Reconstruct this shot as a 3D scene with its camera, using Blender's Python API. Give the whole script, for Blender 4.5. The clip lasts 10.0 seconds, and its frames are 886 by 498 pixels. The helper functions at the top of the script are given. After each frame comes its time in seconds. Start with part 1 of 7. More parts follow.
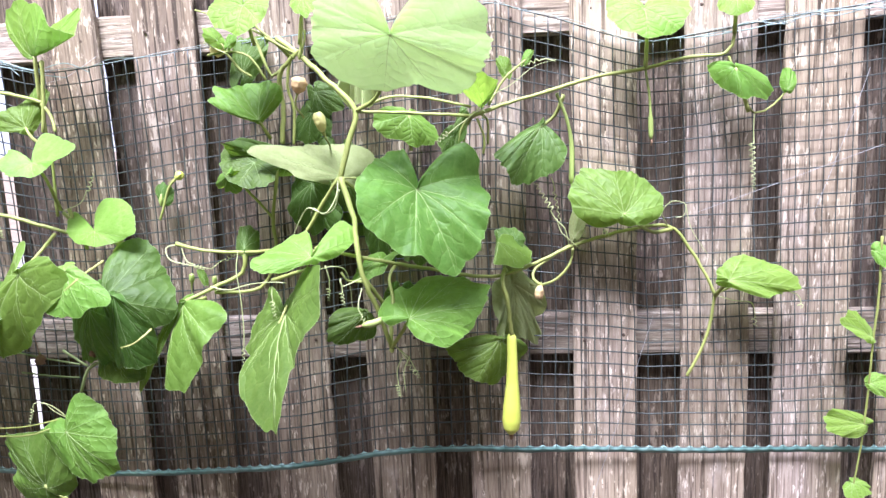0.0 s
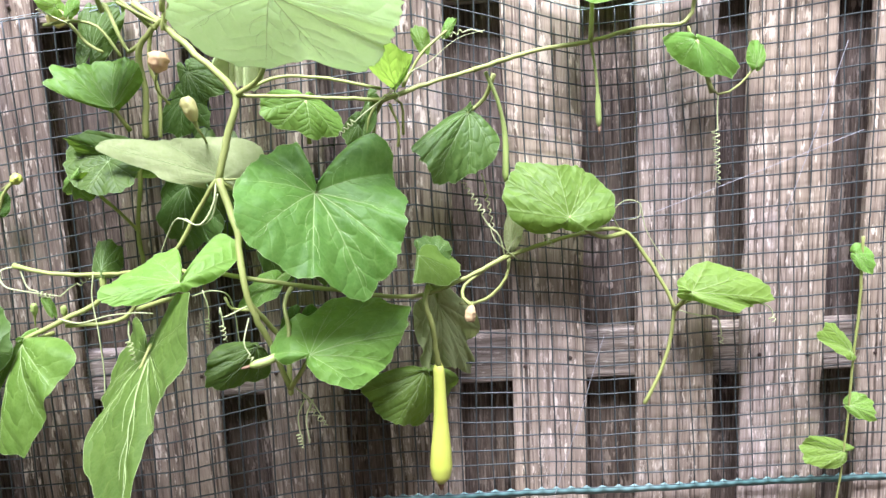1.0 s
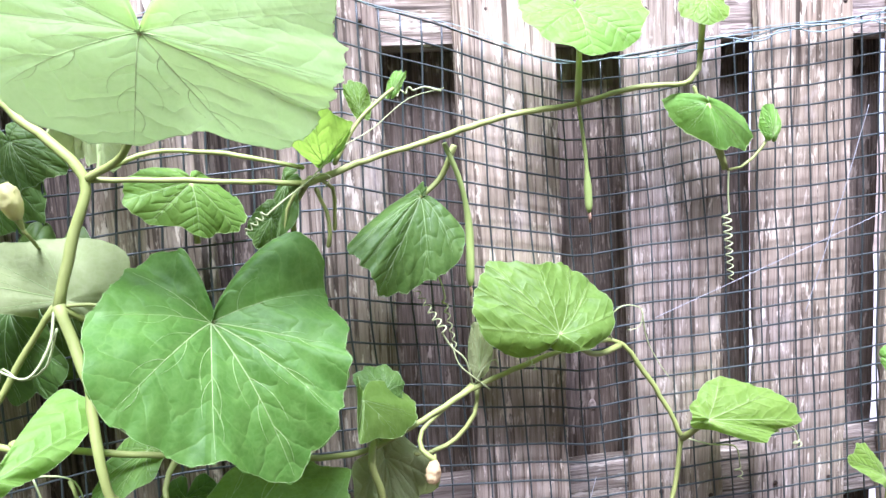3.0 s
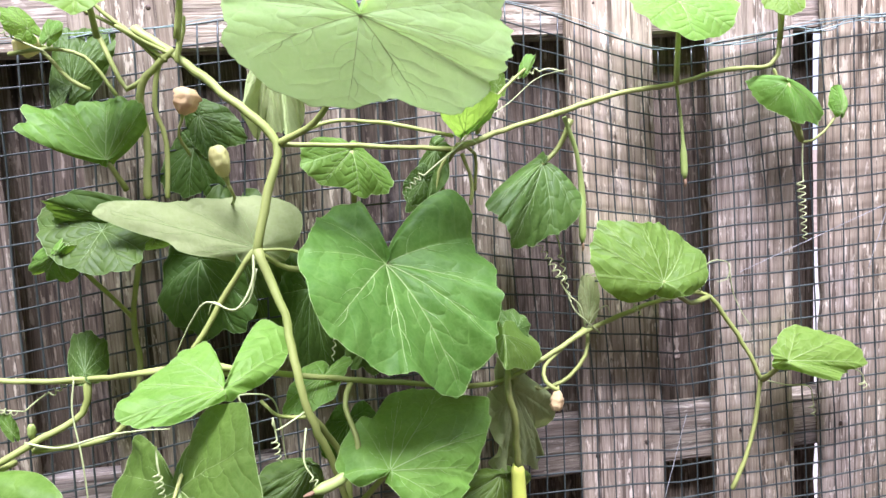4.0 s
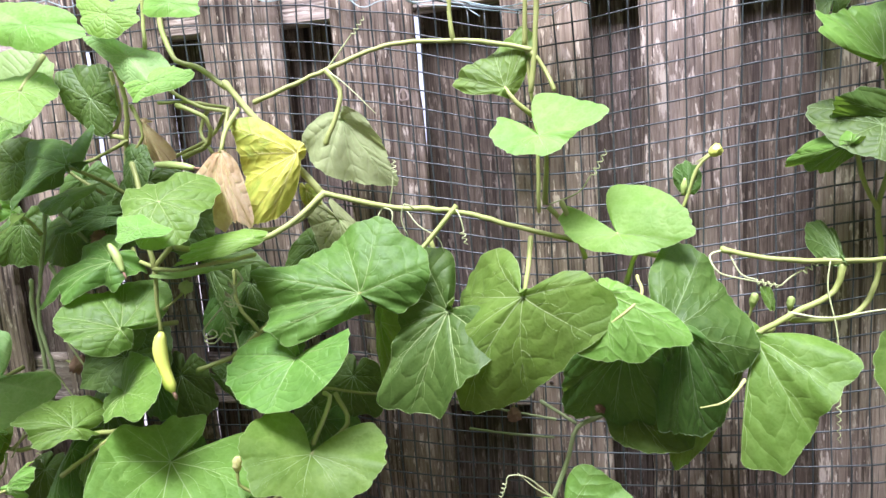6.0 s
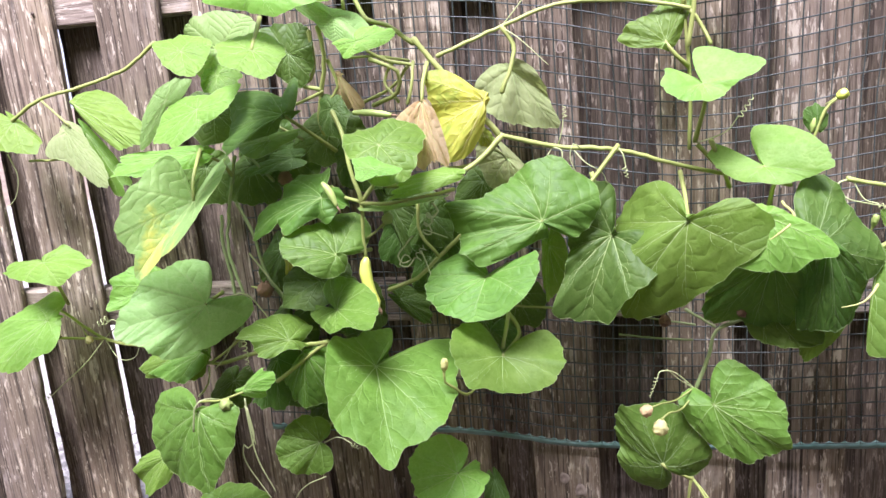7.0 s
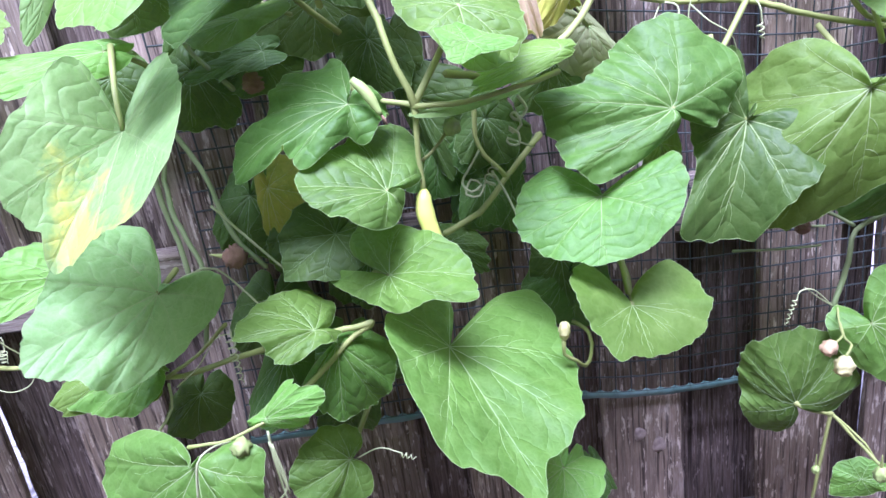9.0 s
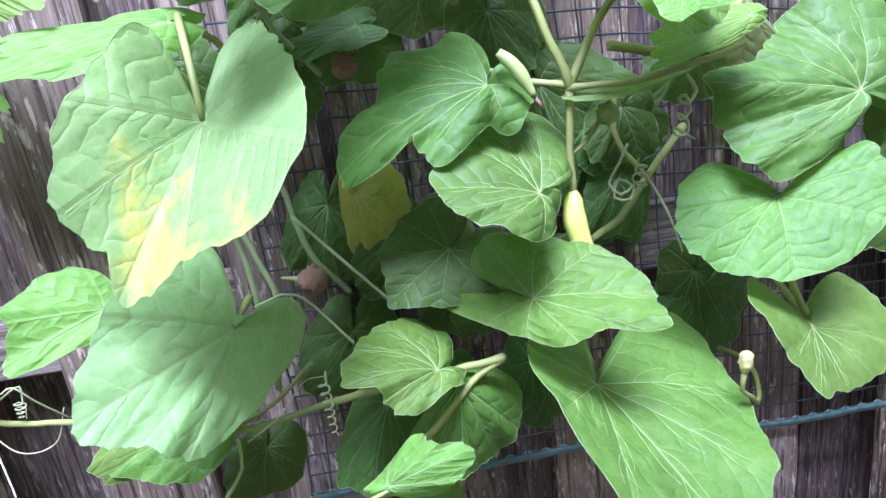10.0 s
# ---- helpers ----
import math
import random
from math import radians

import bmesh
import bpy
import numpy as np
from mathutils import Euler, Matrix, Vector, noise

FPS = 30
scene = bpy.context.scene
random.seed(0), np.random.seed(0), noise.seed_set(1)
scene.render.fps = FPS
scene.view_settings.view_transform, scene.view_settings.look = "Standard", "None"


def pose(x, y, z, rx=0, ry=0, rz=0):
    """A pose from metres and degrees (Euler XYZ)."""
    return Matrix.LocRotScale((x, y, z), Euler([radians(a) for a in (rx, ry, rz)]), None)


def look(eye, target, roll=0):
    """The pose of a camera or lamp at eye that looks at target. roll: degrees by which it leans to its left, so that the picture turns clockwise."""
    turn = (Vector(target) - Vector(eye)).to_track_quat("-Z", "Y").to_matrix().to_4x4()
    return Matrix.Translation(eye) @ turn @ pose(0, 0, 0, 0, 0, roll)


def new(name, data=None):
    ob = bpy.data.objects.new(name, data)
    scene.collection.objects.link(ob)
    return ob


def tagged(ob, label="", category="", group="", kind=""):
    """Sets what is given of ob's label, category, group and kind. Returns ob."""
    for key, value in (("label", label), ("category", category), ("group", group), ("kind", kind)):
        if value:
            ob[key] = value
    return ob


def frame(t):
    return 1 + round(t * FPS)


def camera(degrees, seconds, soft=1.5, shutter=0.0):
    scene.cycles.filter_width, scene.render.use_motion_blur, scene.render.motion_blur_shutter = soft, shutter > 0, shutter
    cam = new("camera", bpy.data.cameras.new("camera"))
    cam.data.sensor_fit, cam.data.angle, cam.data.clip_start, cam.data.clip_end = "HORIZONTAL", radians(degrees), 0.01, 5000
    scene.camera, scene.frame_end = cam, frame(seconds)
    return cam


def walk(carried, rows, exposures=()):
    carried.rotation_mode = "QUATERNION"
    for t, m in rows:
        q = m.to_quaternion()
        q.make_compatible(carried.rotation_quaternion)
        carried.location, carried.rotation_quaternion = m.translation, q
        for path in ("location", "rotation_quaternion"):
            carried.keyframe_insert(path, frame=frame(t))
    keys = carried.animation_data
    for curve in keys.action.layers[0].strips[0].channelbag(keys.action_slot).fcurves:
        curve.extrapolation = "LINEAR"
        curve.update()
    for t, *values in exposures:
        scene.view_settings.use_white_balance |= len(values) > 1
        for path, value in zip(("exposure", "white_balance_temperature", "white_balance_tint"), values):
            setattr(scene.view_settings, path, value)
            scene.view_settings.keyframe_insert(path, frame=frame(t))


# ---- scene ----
cam = camera(62.3, 10.0)
PATH = [
    (0, (0.048, 0.028, 1.281), (-0.177, 1.992, 0.978), -2.4),
    (0.5, (0.058, 0.119, 1.281), (-0.098, 2.087, 0.958), -3.3),
    (1, (0.058, 0.278, 1.278), (0.014, 2.249, 0.94), -3.0),
    (1.5, (0.01, 0.376, 1.232), (0.032, 2.322, 0.771), -4.0),
    (2, (-0.09, 0.443, 1.248), (0.035, 2.384, 0.779), -4.3),
    (2.5, (-0.044, 0.546, 1.319), (0.177, 2.5, 0.955), -3.6),
    (2.7, (-0.018, 0.595, 1.338), (0.248, 2.554, 1.033), -3.3),
    (3.8, (-0.149, 0.521, 1.294), (0.2, 2.481, 1.107), -3.6),
    (4, (-0.205, 0.484, 1.29), (0.11, 2.448, 1.08), -3.5),
    (4.5, (-0.346, 0.408, 1.276), (-0.169, 2.384, 1.018), -3.2),
    (5, (-0.486, 0.392, 1.259), (-0.509, 2.372, 0.977), -3.2),
    (5.5, (-0.629, 0.386, 1.257), (-0.864, 2.35, 0.961), -3.5),
    (6, (-0.774, 0.354, 1.266), (-1.222, 2.281, 0.973), -4.1),
    (6.2, (-0.824, 0.316, 1.27), (-1.329, 2.228, 0.968), -4.4),
    (7.3, (-1.092, 0.093, 1.315), (-1.461, 1.987, 0.791), -5.0),
    (7.5, (-1.129, 0.121, 1.3), (-1.486, 2.009, 0.743), -5.1),
    (8, (-1.228, 0.274, 1.262), (-1.516, 2.151, 0.635), -5.9),
    (8.5, (-1.304, 0.406, 1.246), (-1.452, 2.276, 0.554), -7.0),
    (9, (-1.415, 0.48, 1.253), (-1.35, 2.344, 0.529), -7.9),
    (9.5, (-1.532, 0.518, 1.246), (-1.36, 2.374, 0.522), -8.0),
    (10, (-1.579, 0.646, 1.217), (-1.401, 2.515, 0.525), -7.8),
]
walk(cam, [(t, look(eye, target, roll)) for t, eye, target, roll in PATH], [(0, 1.62, 5450, 28), (0.6, 1.46, 5450, 28), (1.6, 1.52, 5350, 29), (2.5, 1.6, 5000, 31), (3.9, 1.32, 5450, 31), (4.5, 1.24, 5280, 31), (5.5, 1.38, 5250, 32), (6.5, 1.38, 5650, 31), (8, 1.36, 5650, 32), (9.2, 1.54, 4730, 48), (10, 1.52, 4760, 42)])

# ---- world, sun, exposure ----
world = bpy.data.worlds.new("overcast_sky")
scene.world = world
world.use_nodes = True
wn, wl = world.node_tree.nodes, world.node_tree.links
wn.clear()
SUN_UP, SUN_ROUND = 70.0, 150.0
sky = wn.new("ShaderNodeTexSky")
sky.sky_type, sky.sun_disc = "NISHITA", False
sky.sun_elevation, sky.sun_rotation = radians(SUN_UP), radians(SUN_ROUND)
sky.air_density, sky.dust_density, sky.ozone_density = 1.0, 3.0, 1.0
veil = wn.new("ShaderNodeMix")  # cloud cover: pulls the blue towards grey
veil.data_type = "RGBA"
veil.inputs[0].default_value = 0.75
veil.inputs[7].default_value = (9.0, 9.3, 9.6, 1)
wl.new(sky.outputs[0], veil.inputs[6])
back = wn.new("ShaderNodeBackground")
back.inputs[1].default_value = 0.068
wl.new(veil.outputs[2], back.inputs[0])
wl.new(back.outputs[0], wn.new("ShaderNodeOutputWorld").inputs[0])
sun = new("sun", bpy.data.lights.new("sun", "SUN"))
sun.data.energy, sun.data.angle, sun.data.color = 7.5, radians(30), (1.0, 0.96, 0.9)
# high over the fence, before it and to the left; the added unseen wall's top cuts into its light
sun.matrix_world = look((-0.5, -1.9, 7.0), (0, 1.4, 1.0))


# ---- materials ----
class Nodes:
    """A short way to wire a node material."""

    def __init__(self, name):
        self.m = bpy.data.materials.new(name)
        self.m.use_nodes = True
        self.t = self.m.node_tree
        self.t.nodes.clear()

    def add(self, kind, *links, **values):
        n = self.t.nodes.new("ShaderNode" + kind)
        for key, value in values.items():
            setattr_safe(n, key, value)
        for slot, value in links:
            if isinstance(value, bpy.types.NodeSocket):
                self.t.links.new(value, n.inputs[slot])
            else:
                n.inputs[slot].default_value = value
        return n

    def out(self, shader):
        self.add("OutputMaterial", (0, shader))
        return self.m

    def noise(self, where, scale, detail=4.0, rough=0.6, distort=0.0):
        return self.add("TexNoise", ("Vector", where), ("Scale", scale), ("Detail", detail), ("Roughness", rough), ("Distortion", distort)).outputs["Fac"]

    def ramp(self, fac, *stops):
        r = self.add("ValToRGB", (0, fac))
        e = r.color_ramp.elements
        while len(e) < len(stops):
            e.new(0.5)
        for k, (at, c) in zip(e, stops):
            k.position, k.color = at, (*c, 1) if len(c) == 3 else c
        return r.outputs[0]

    def mix(self, fac, a, b, blend="MIX"):
        n = self.add("Mix", data_type="RGBA", blend_type=blend)
        for slot, value in ((0, fac), (6, a), (7, b)):
            if isinstance(value, bpy.types.NodeSocket):
                self.t.links.new(value, n.inputs[slot])
            else:
                n.inputs[slot].default_value = (*value, 1) if isinstance(value, tuple) and len(value) == 3 else value
        return n.outputs[2]

    def math(self, op, a, b=0.0):
        return self.add("Math", (0, a), (1, b), operation=op).outputs[0]

    def bump(self, height, strength, distance):
        return self.add("Bump", ("Height", height), ("Strength", strength), ("Distance", distance)).outputs[0]


def setattr_safe(node, key, value):
    if key == "data_type":
        node.data_type = value
    elif key == "blend_type":
        node.blend_type = value
    elif key == "operation":
        node.operation = value
    elif key == "feature":
        node.feature = value


def wood_material(name, pale, mid, dark, grime, along="z", fuzz=1.0):
    """Weathered softwood: long grain, raised fibres, grey bleaching and dark stains, different on every board."""
    n = Nodes(name)
    pos = n.add("TexCoord").outputs["Object"]
    rnd = n.add("ObjectInfo").outputs["Random"]
    shift = n.add("CombineXYZ", (0, n.math("MULTIPLY", rnd, 37.0)), (1, 0.0), (2, n.math("MULTIPLY", rnd, 11.0))).outputs[0]
    p = n.add("VectorMath", (0, pos), (1, shift), operation="ADD").outputs[0]

    def drawn(k):
        """Coordinates drawn out along the grain."""
        return n.add("VectorMath", (0, p), (1, (1.0, 1.0, k) if along == "z" else (k, 1.0, 1.0)), operation="MULTIPLY").outputs[0]

    fibre = n.noise(drawn(0.05), 380.0, 4.0, 0.65)
    grain = n.noise(drawn(0.04), 75.0, 4.0, 0.6, 0.8)
    stain = n.noise(drawn(0.16), 7.0, 5.0, 0.65)
    tint = n.noise(drawn(0.3), 4.0, 4.0, 0.6)
    flake = n.noise(drawn(0.22), 46.0, 5.0, 0.7)
    fleck = n.noise(drawn(0.2), 120.0, 4.0, 0.65)
    crack = n.noise(drawn(0.015), 55.0, 3.0, 0.5, 0.3)
    hair = n.noise(drawn(0.03), 190.0, 3.0, 0.6, 0.4)
    col = n.mix(n.ramp(grain, (0.3, (0.25, 0.25, 0.25)), (0.62, (1, 1, 1))), dark, mid)
    col = n.mix(n.ramp(fibre, (0.45, (0, 0, 0)), (0.68, (fuzz * 0.7,) * 3)), col, pale)
    col = n.mix(n.ramp(stain, (0.45, (0, 0, 0)), (0.75, (0.75, 0.75, 0.75))), col, grime)
    col = n.mix(n.ramp(hair, (0.38, (0.85, 0.85, 0.85)), (0.47, (0, 0, 0))), col, tuple(q * 0.7 for q in dark))
    col = n.mix(n.ramp(flake, (0.585, (0, 0, 0)), (0.635, (0.8, 0.8, 0.8))), col, pale)
    col = n.mix(n.ramp(fleck, (0.59, (0, 0, 0)), (0.64, (0.9, 0.9, 0.9))), col, tuple(min(1.0, q * 1.1) for q in pale))
    col = n.mix(n.ramp(crack, (0.33, (0.9, 0.9, 0.9)), (0.38, (0, 0, 0))), col, tuple(q * 0.3 for q in dark))
    # silvered by the weather in places, brown or faintly green with algae in others
    col = n.mix(n.ramp(tint, (0.28, (0, 0, 0)), (0.58, (1, 1, 1))), col, n.mix(1.0, col, (1.0, 0.99, 0.82), "MULTIPLY"))
    blotch = n.noise(drawn(0.45), 16.0, 5.0, 0.7)
    col = n.mix(n.ramp(blotch, (0.5, (0, 0, 0)), (0.72, (0.55, 0.55, 0.55))), col, grime)
    col = n.mix(n.ramp(blotch, (0.26, (0.5, 0.5, 0.5)), (0.44, (0, 0, 0))), col, pale)
    bright = n.math("ADD", n.math("MULTIPLY", rnd, 0.45), 0.85)
    hsv = n.add("HueSaturation", ("Value", bright), ("Saturation", 1.0), ("Color", col)).outputs[0]
    relief = n.math("ADD", n.math("MULTIPLY", fibre, 0.6), n.math("ADD", grain, n.math("MULTIPLY", hair, 0.6)))
    bsdf = n.add("BsdfPrincipled", ("Base Color", hsv), ("Roughness", 0.82), ("Specular IOR Level", 0.25), ("Normal", n.bump(relief, 0.9, 0.0026)))
    return n.out(bsdf.outputs[0])


def leaf_material(name, deep, mid, light, back_tone, gloss=0.56, glow=0.3, spots=None, low_spots=0.0):
    """A soft hairy leaf: puffed between side veins that run out from the main ones, finely netted, some light coming through.
    The UV map holds the way out from the stalk and the distance from the nearest main vein, in leaf lengths."""
    n = Nodes(name)
    pos = n.add("TexCoord").outputs["Object"]
    rnd = n.add("ObjectInfo").outputs["Random"]
    shift = n.add("CombineXYZ", (0, n.math("MULTIPLY", rnd, 9.0)), (1, n.math("MULTIPLY", rnd, 5.0)), (2, 0.0)).outputs[0]
    p = n.add("VectorMath", (0, pos), (1, shift), operation="ADD").outputs[0]
    flat = n.add("SeparateXYZ", (0, n.add("UVMap").outputs[0]))
    out, across = flat.outputs[0], flat.outputs[1]
    patch = n.noise(p, 11.0, 4.0, 0.6)
    mottle = n.noise(p, 70.0, 4.0, 0.65)
    cells = n.add("TexVoronoi", ("Vector", p), ("Scale", 130.0), feature="DISTANCE_TO_EDGE").outputs["Distance"]
    net = n.ramp(cells, (0.0, (1, 1, 1)), (0.16, (0, 0, 0)))
    wander = n.math("MULTIPLY", n.noise(p, 22.0, 3.0, 0.6), 0.22)
    step = n.math("FRACT", n.math("MULTIPLY", n.math("ADD", n.math("SUBTRACT", out, n.math("MULTIPLY", across, 0.85)), wander), 6.5))
    ridge = n.math("ABSOLUTE", n.math("MULTIPLY", n.math("SUBTRACT", step, 0.5), 2.0))  # 1 on a side vein, 0 midway
    side = n.ramp(ridge, (0.86, (0, 0, 0)), (0.97, (1, 1, 1)))
    beside = n.ramp(across, (0.0, (1, 1, 1)), (0.03, (0, 0, 0)))
    col = n.mix(n.ramp(patch, (0.3, (0, 0, 0)), (0.7, (1, 1, 1))), deep, mid)
    col = n.mix(n.ramp(mottle, (0.45, (0, 0, 0)), (0.75, (0.45, 0.45, 0.45))), col, light)
    col = n.mix(n.math("MULTIPLY", net, 0.17), col, light)
    col = n.mix(n.math("MULTIPLY", side, 0.24), col, light)
    col = n.mix(n.math("MULTIPLY", beside, 0.25), col, light)
    if spots:
        low = n.math("MULTIPLY", n.math("ADD", n.add("SeparateXYZ", (0, pos)).outputs[2], 0.045), -low_spots)
        col = n.mix(n.ramp(n.math("ADD", n.noise(p, 16.0, 5.0, 0.7), low), (0.5, (0, 0, 0)), (0.7, (1, 1, 1))), col, spots)
    col = n.add("HueSaturation", ("Hue", n.math("ADD", n.math("MULTIPLY", rnd, 0.03), 0.485)), ("Value", n.math("ADD", n.math("MULTIPLY", rnd, 0.3), 0.85)), ("Color", col)).outputs[0]
    puff = n.math("SUBTRACT", 1.0, n.math("POWER", ridge, 3.0))
    relief = n.math("ADD", n.math("MULTIPLY", puff, 0.9), n.math("ADD", n.math("MULTIPLY", mottle, 0.5), n.math("MULTIPLY", cells, 0.5)))
    normal = n.bump(n.math("SUBTRACT", relief, n.math("MULTIPLY", beside, 0.9)), 0.4, 0.0022)
    face = n.add("BsdfPrincipled", ("Base Color", col), ("Roughness", gloss), ("Specular IOR Level", 0.34), ("Normal", normal))
    back_light = n.add("BsdfTranslucent", ("Color", n.mix(0.35, back_tone, col)), ("Normal", normal))
    return n.out(n.add("MixShader", (0, glow), (1, face.outputs[0]), (2, back_light.outputs[0])).outputs[0])


def plain_material(name, a, b, rough, scale=60.0, relief=0.3, back_tone=None, depth=0.001, metal=0.0):
    n = Nodes(name)
    pos = n.add("TexCoord").outputs["Object"]
    big, small = n.noise(pos, scale * 0.3), n.noise(pos, scale * 4, 5.0, 0.7)
    col = n.mix(n.ramp(big, (0.32, (0, 0, 0)), (0.68, (1, 1, 1))), a, b)
    col = n.mix(n.math("MULTIPLY", small, 0.25), col, b)
    bsdf = n.add("BsdfPrincipled", ("Base Color", col), ("Roughness", rough), ("Metallic", metal), ("Normal", n.bump(small, relief, depth)))
    if back_tone:
        return n.out(n.add("MixShader", (0, 0.3), (1, bsdf.outputs[0]), (2, n.add("BsdfTranslucent", ("Color", (*back_tone, 1))).outputs[0])).outputs[0])
    return n.out(bsdf.outputs[0])


FRONT_WOOD = wood_material("weathered_board", (0.62, 0.555, 0.485), (0.35, 0.29, 0.238), (0.08, 0.06, 0.047), (0.18, 0.137, 0.104), fuzz=0.65)
# right-hand boards: paler wood, lightened further for the haze over them
PALE_WOOD = wood_material("hazed_pale_board", (0.76, 0.68, 0.6), (0.47, 0.39, 0.325), (0.12, 0.09, 0.068), (0.27, 0.21, 0.16), fuzz=0.6)
BROWN_WOOD = wood_material("brown_weathered_board", (0.5, 0.44, 0.37), (0.255, 0.203, 0.158), (0.05, 0.037, 0.029), (0.11, 0.08, 0.062), fuzz=0.5)
GREY_WOOD = wood_material("grey_weathered_board", (0.52, 0.46, 0.41), (0.27, 0.222, 0.188), (0.062, 0.048, 0.039), (0.14, 0.108, 0.086), fuzz=0.5)
# wood darkened for the shade that lies on the boards behind the gaps
BACK_WOOD = wood_material("weathered_shaded_back_board", (0.26, 0.22, 0.19), (0.115, 0.089, 0.072), (0.04, 0.03, 0.024), (0.06, 0.045, 0.036))
RAIL_WOOD = wood_material("weathered_rail", (0.46, 0.42, 0.38), (0.28, 0.235, 0.2), (0.12, 0.095, 0.08), (0.17, 0.135, 0.11), "x")
LEAF = {
    "g": leaf_material("green_leaf", (0.078, 0.172, 0.018), (0.126, 0.258, 0.03), (0.225, 0.37, 0.075), (0.44, 0.68, 0.03), glow=0.33),
    # darker copy of the green: carries the shade on inner leaves
    "d": leaf_material("shaded_green_leaf", (0.042, 0.098, 0.013), (0.073, 0.15, 0.021), (0.14, 0.23, 0.05), (0.27, 0.47, 0.03), glow=0.3),
    # copy between the two, for blades that lie half in shade
    "m": leaf_material("half_shaded_leaf", (0.057, 0.13, 0.014), (0.096, 0.2, 0.024), (0.18, 0.3, 0.062), (0.34, 0.58, 0.025), glow=0.32),
    "l": leaf_material("lime_young_leaf", (0.13, 0.28, 0.03), (0.2, 0.38, 0.052), (0.31, 0.48, 0.115), (0.5, 0.8, 0.08), glow=0.42),
    # green paled to sage: the sky's sheen on the blade, put into its colour
    "s": leaf_material("sky_sheen_leaf", (0.19, 0.34, 0.085), (0.27, 0.44, 0.125), (0.4, 0.55, 0.22), (0.5, 0.75, 0.16), glow=0.4),
    "u": leaf_material("pale_leaf_underside", (0.24, 0.3, 0.11), (0.32, 0.385, 0.155), (0.42, 0.47, 0.23), (0.55, 0.64, 0.17), gloss=0.75, glow=0.38),
    # backlight and haze over the top leaf are put into this pale colour
    "p": leaf_material("hazed_backlit_leaf", (0.42, 0.64, 0.2), (0.5, 0.71, 0.26), (0.6, 0.77, 0.36), (0.8, 0.97, 0.42), glow=0.75),
    "y": leaf_material("yellowing_leaf", (0.3, 0.39, 0.045), (0.46, 0.48, 0.05), (0.62, 0.55, 0.1), (0.8, 0.7, 0.08), gloss=0.6, spots=(0.17, 0.29, 0.035)),
    "b": leaf_material("bleached_dying_leaf", (0.52, 0.39, 0.15), (0.62, 0.5, 0.26), (0.7, 0.61, 0.4), (0.85, 0.7, 0.3), gloss=0.7, spots=(0.3, 0.17, 0.08)),
    "t": leaf_material("blotched_leaf", (0.17, 0.33, 0.085), (0.25, 0.43, 0.12), (0.38, 0.54, 0.2), (0.5, 0.74, 0.15), spots=(0.62, 0.61, 0.1), low_spots=2.6),
}
VEIN = {
    "light": plain_material("pale_vein", (0.33, 0.45, 0.15), (0.42, 0.53, 0.21), 0.6, back_tone=(0.5, 0.68, 0.2)),
    # duller veins to go with the shade-toned leaves
    "dark": plain_material("shaded_vein", (0.25, 0.37, 0.14), (0.33, 0.45, 0.19), 0.6, back_tone=(0.35, 0.5, 0.15)),
    "gold": plain_material("yellow_vein", (0.5, 0.5, 0.16), (0.6, 0.58, 0.25), 0.55),
}
STEM = plain_material("hairy_green_stem", (0.22, 0.27, 0.055), (0.31, 0.35, 0.095), 0.6, 40, 0.4)
STEM_DARK = plain_material("old_green_stem", (0.17, 0.25, 0.08), (0.28, 0.34, 0.14), 0.6, 40, 0.4)
TENDRIL = plain_material("pale_tendril", (0.36, 0.42, 0.17), (0.47, 0.52, 0.25), 0.55)
KNOT = plain_material("dark_wood_knot", (0.15, 0.115, 0.09), (0.42, 0.35, 0.28), 0.8, 300, 0.8)
DRY = plain_material("dry_brown_plant", (0.16, 0.09, 0.05), (0.3, 0.19, 0.11), 0.85, 60, 0.6)
FRUIT = plain_material("yellow_green_gourd_skin", (0.5, 0.6, 0.06), (0.62, 0.68, 0.13), 0.38, 25, 0.12)
FRUIT_YOUNG = plain_material("downy_young_gourd_skin", (0.25, 0.35, 0.07), (0.34, 0.43, 0.125), 0.5, 25, 0.2)
PETAL = plain_material("faded_cream_petal", (0.54, 0.55, 0.17), (0.72, 0.69, 0.3), 0.7, 60, 0.6, (0.75, 0.7, 0.35))
PETAL_OLD = plain_material("withered_pinkish_petal", (0.5, 0.34, 0.13), (0.7, 0.55, 0.28), 0.75, 60, 0.6, (0.6, 0.4, 0.3))
NETTING = plain_material("dark_green_plastic_net", (0.018, 0.026, 0.023), (0.06, 0.075, 0.068), 0.36, 30, 0.2)
NET_EDGE = plain_material("teal_plastic_edge", (0.05, 0.14, 0.12), (0.17, 0.29, 0.26), 0.45, 30, 0.2)
NET_CORD = plain_material("pale_teal_cord", (0.16, 0.27, 0.25), (0.4, 0.5, 0.48), 0.5, 30, 0.2)
THREAD = plain_material("pale_nylon_thread", (0.3, 0.31, 0.31), (0.42, 0.43, 0.42), 0.4)
NAIL = plain_material("rusty_nail", (0.05, 0.04, 0.035), (0.1, 0.07, 0.05), 0.6, 300, 0.3, metal=0.6)
WALL_COAT = plain_material("shading_wall_coat", (0.2, 0.17, 0.14), (0.28, 0.24, 0.2), 0.9, 8, 0.4)
PAVING = plain_material("dull_concrete", (0.16, 0.15, 0.13), (0.24, 0.22, 0.2), 0.85, 6, 0.3)
GRAVEL = plain_material("broken_gravel", (0.05, 0.045, 0.04), (0.5, 0.48, 0.44), 0.9, 90, 0.6)
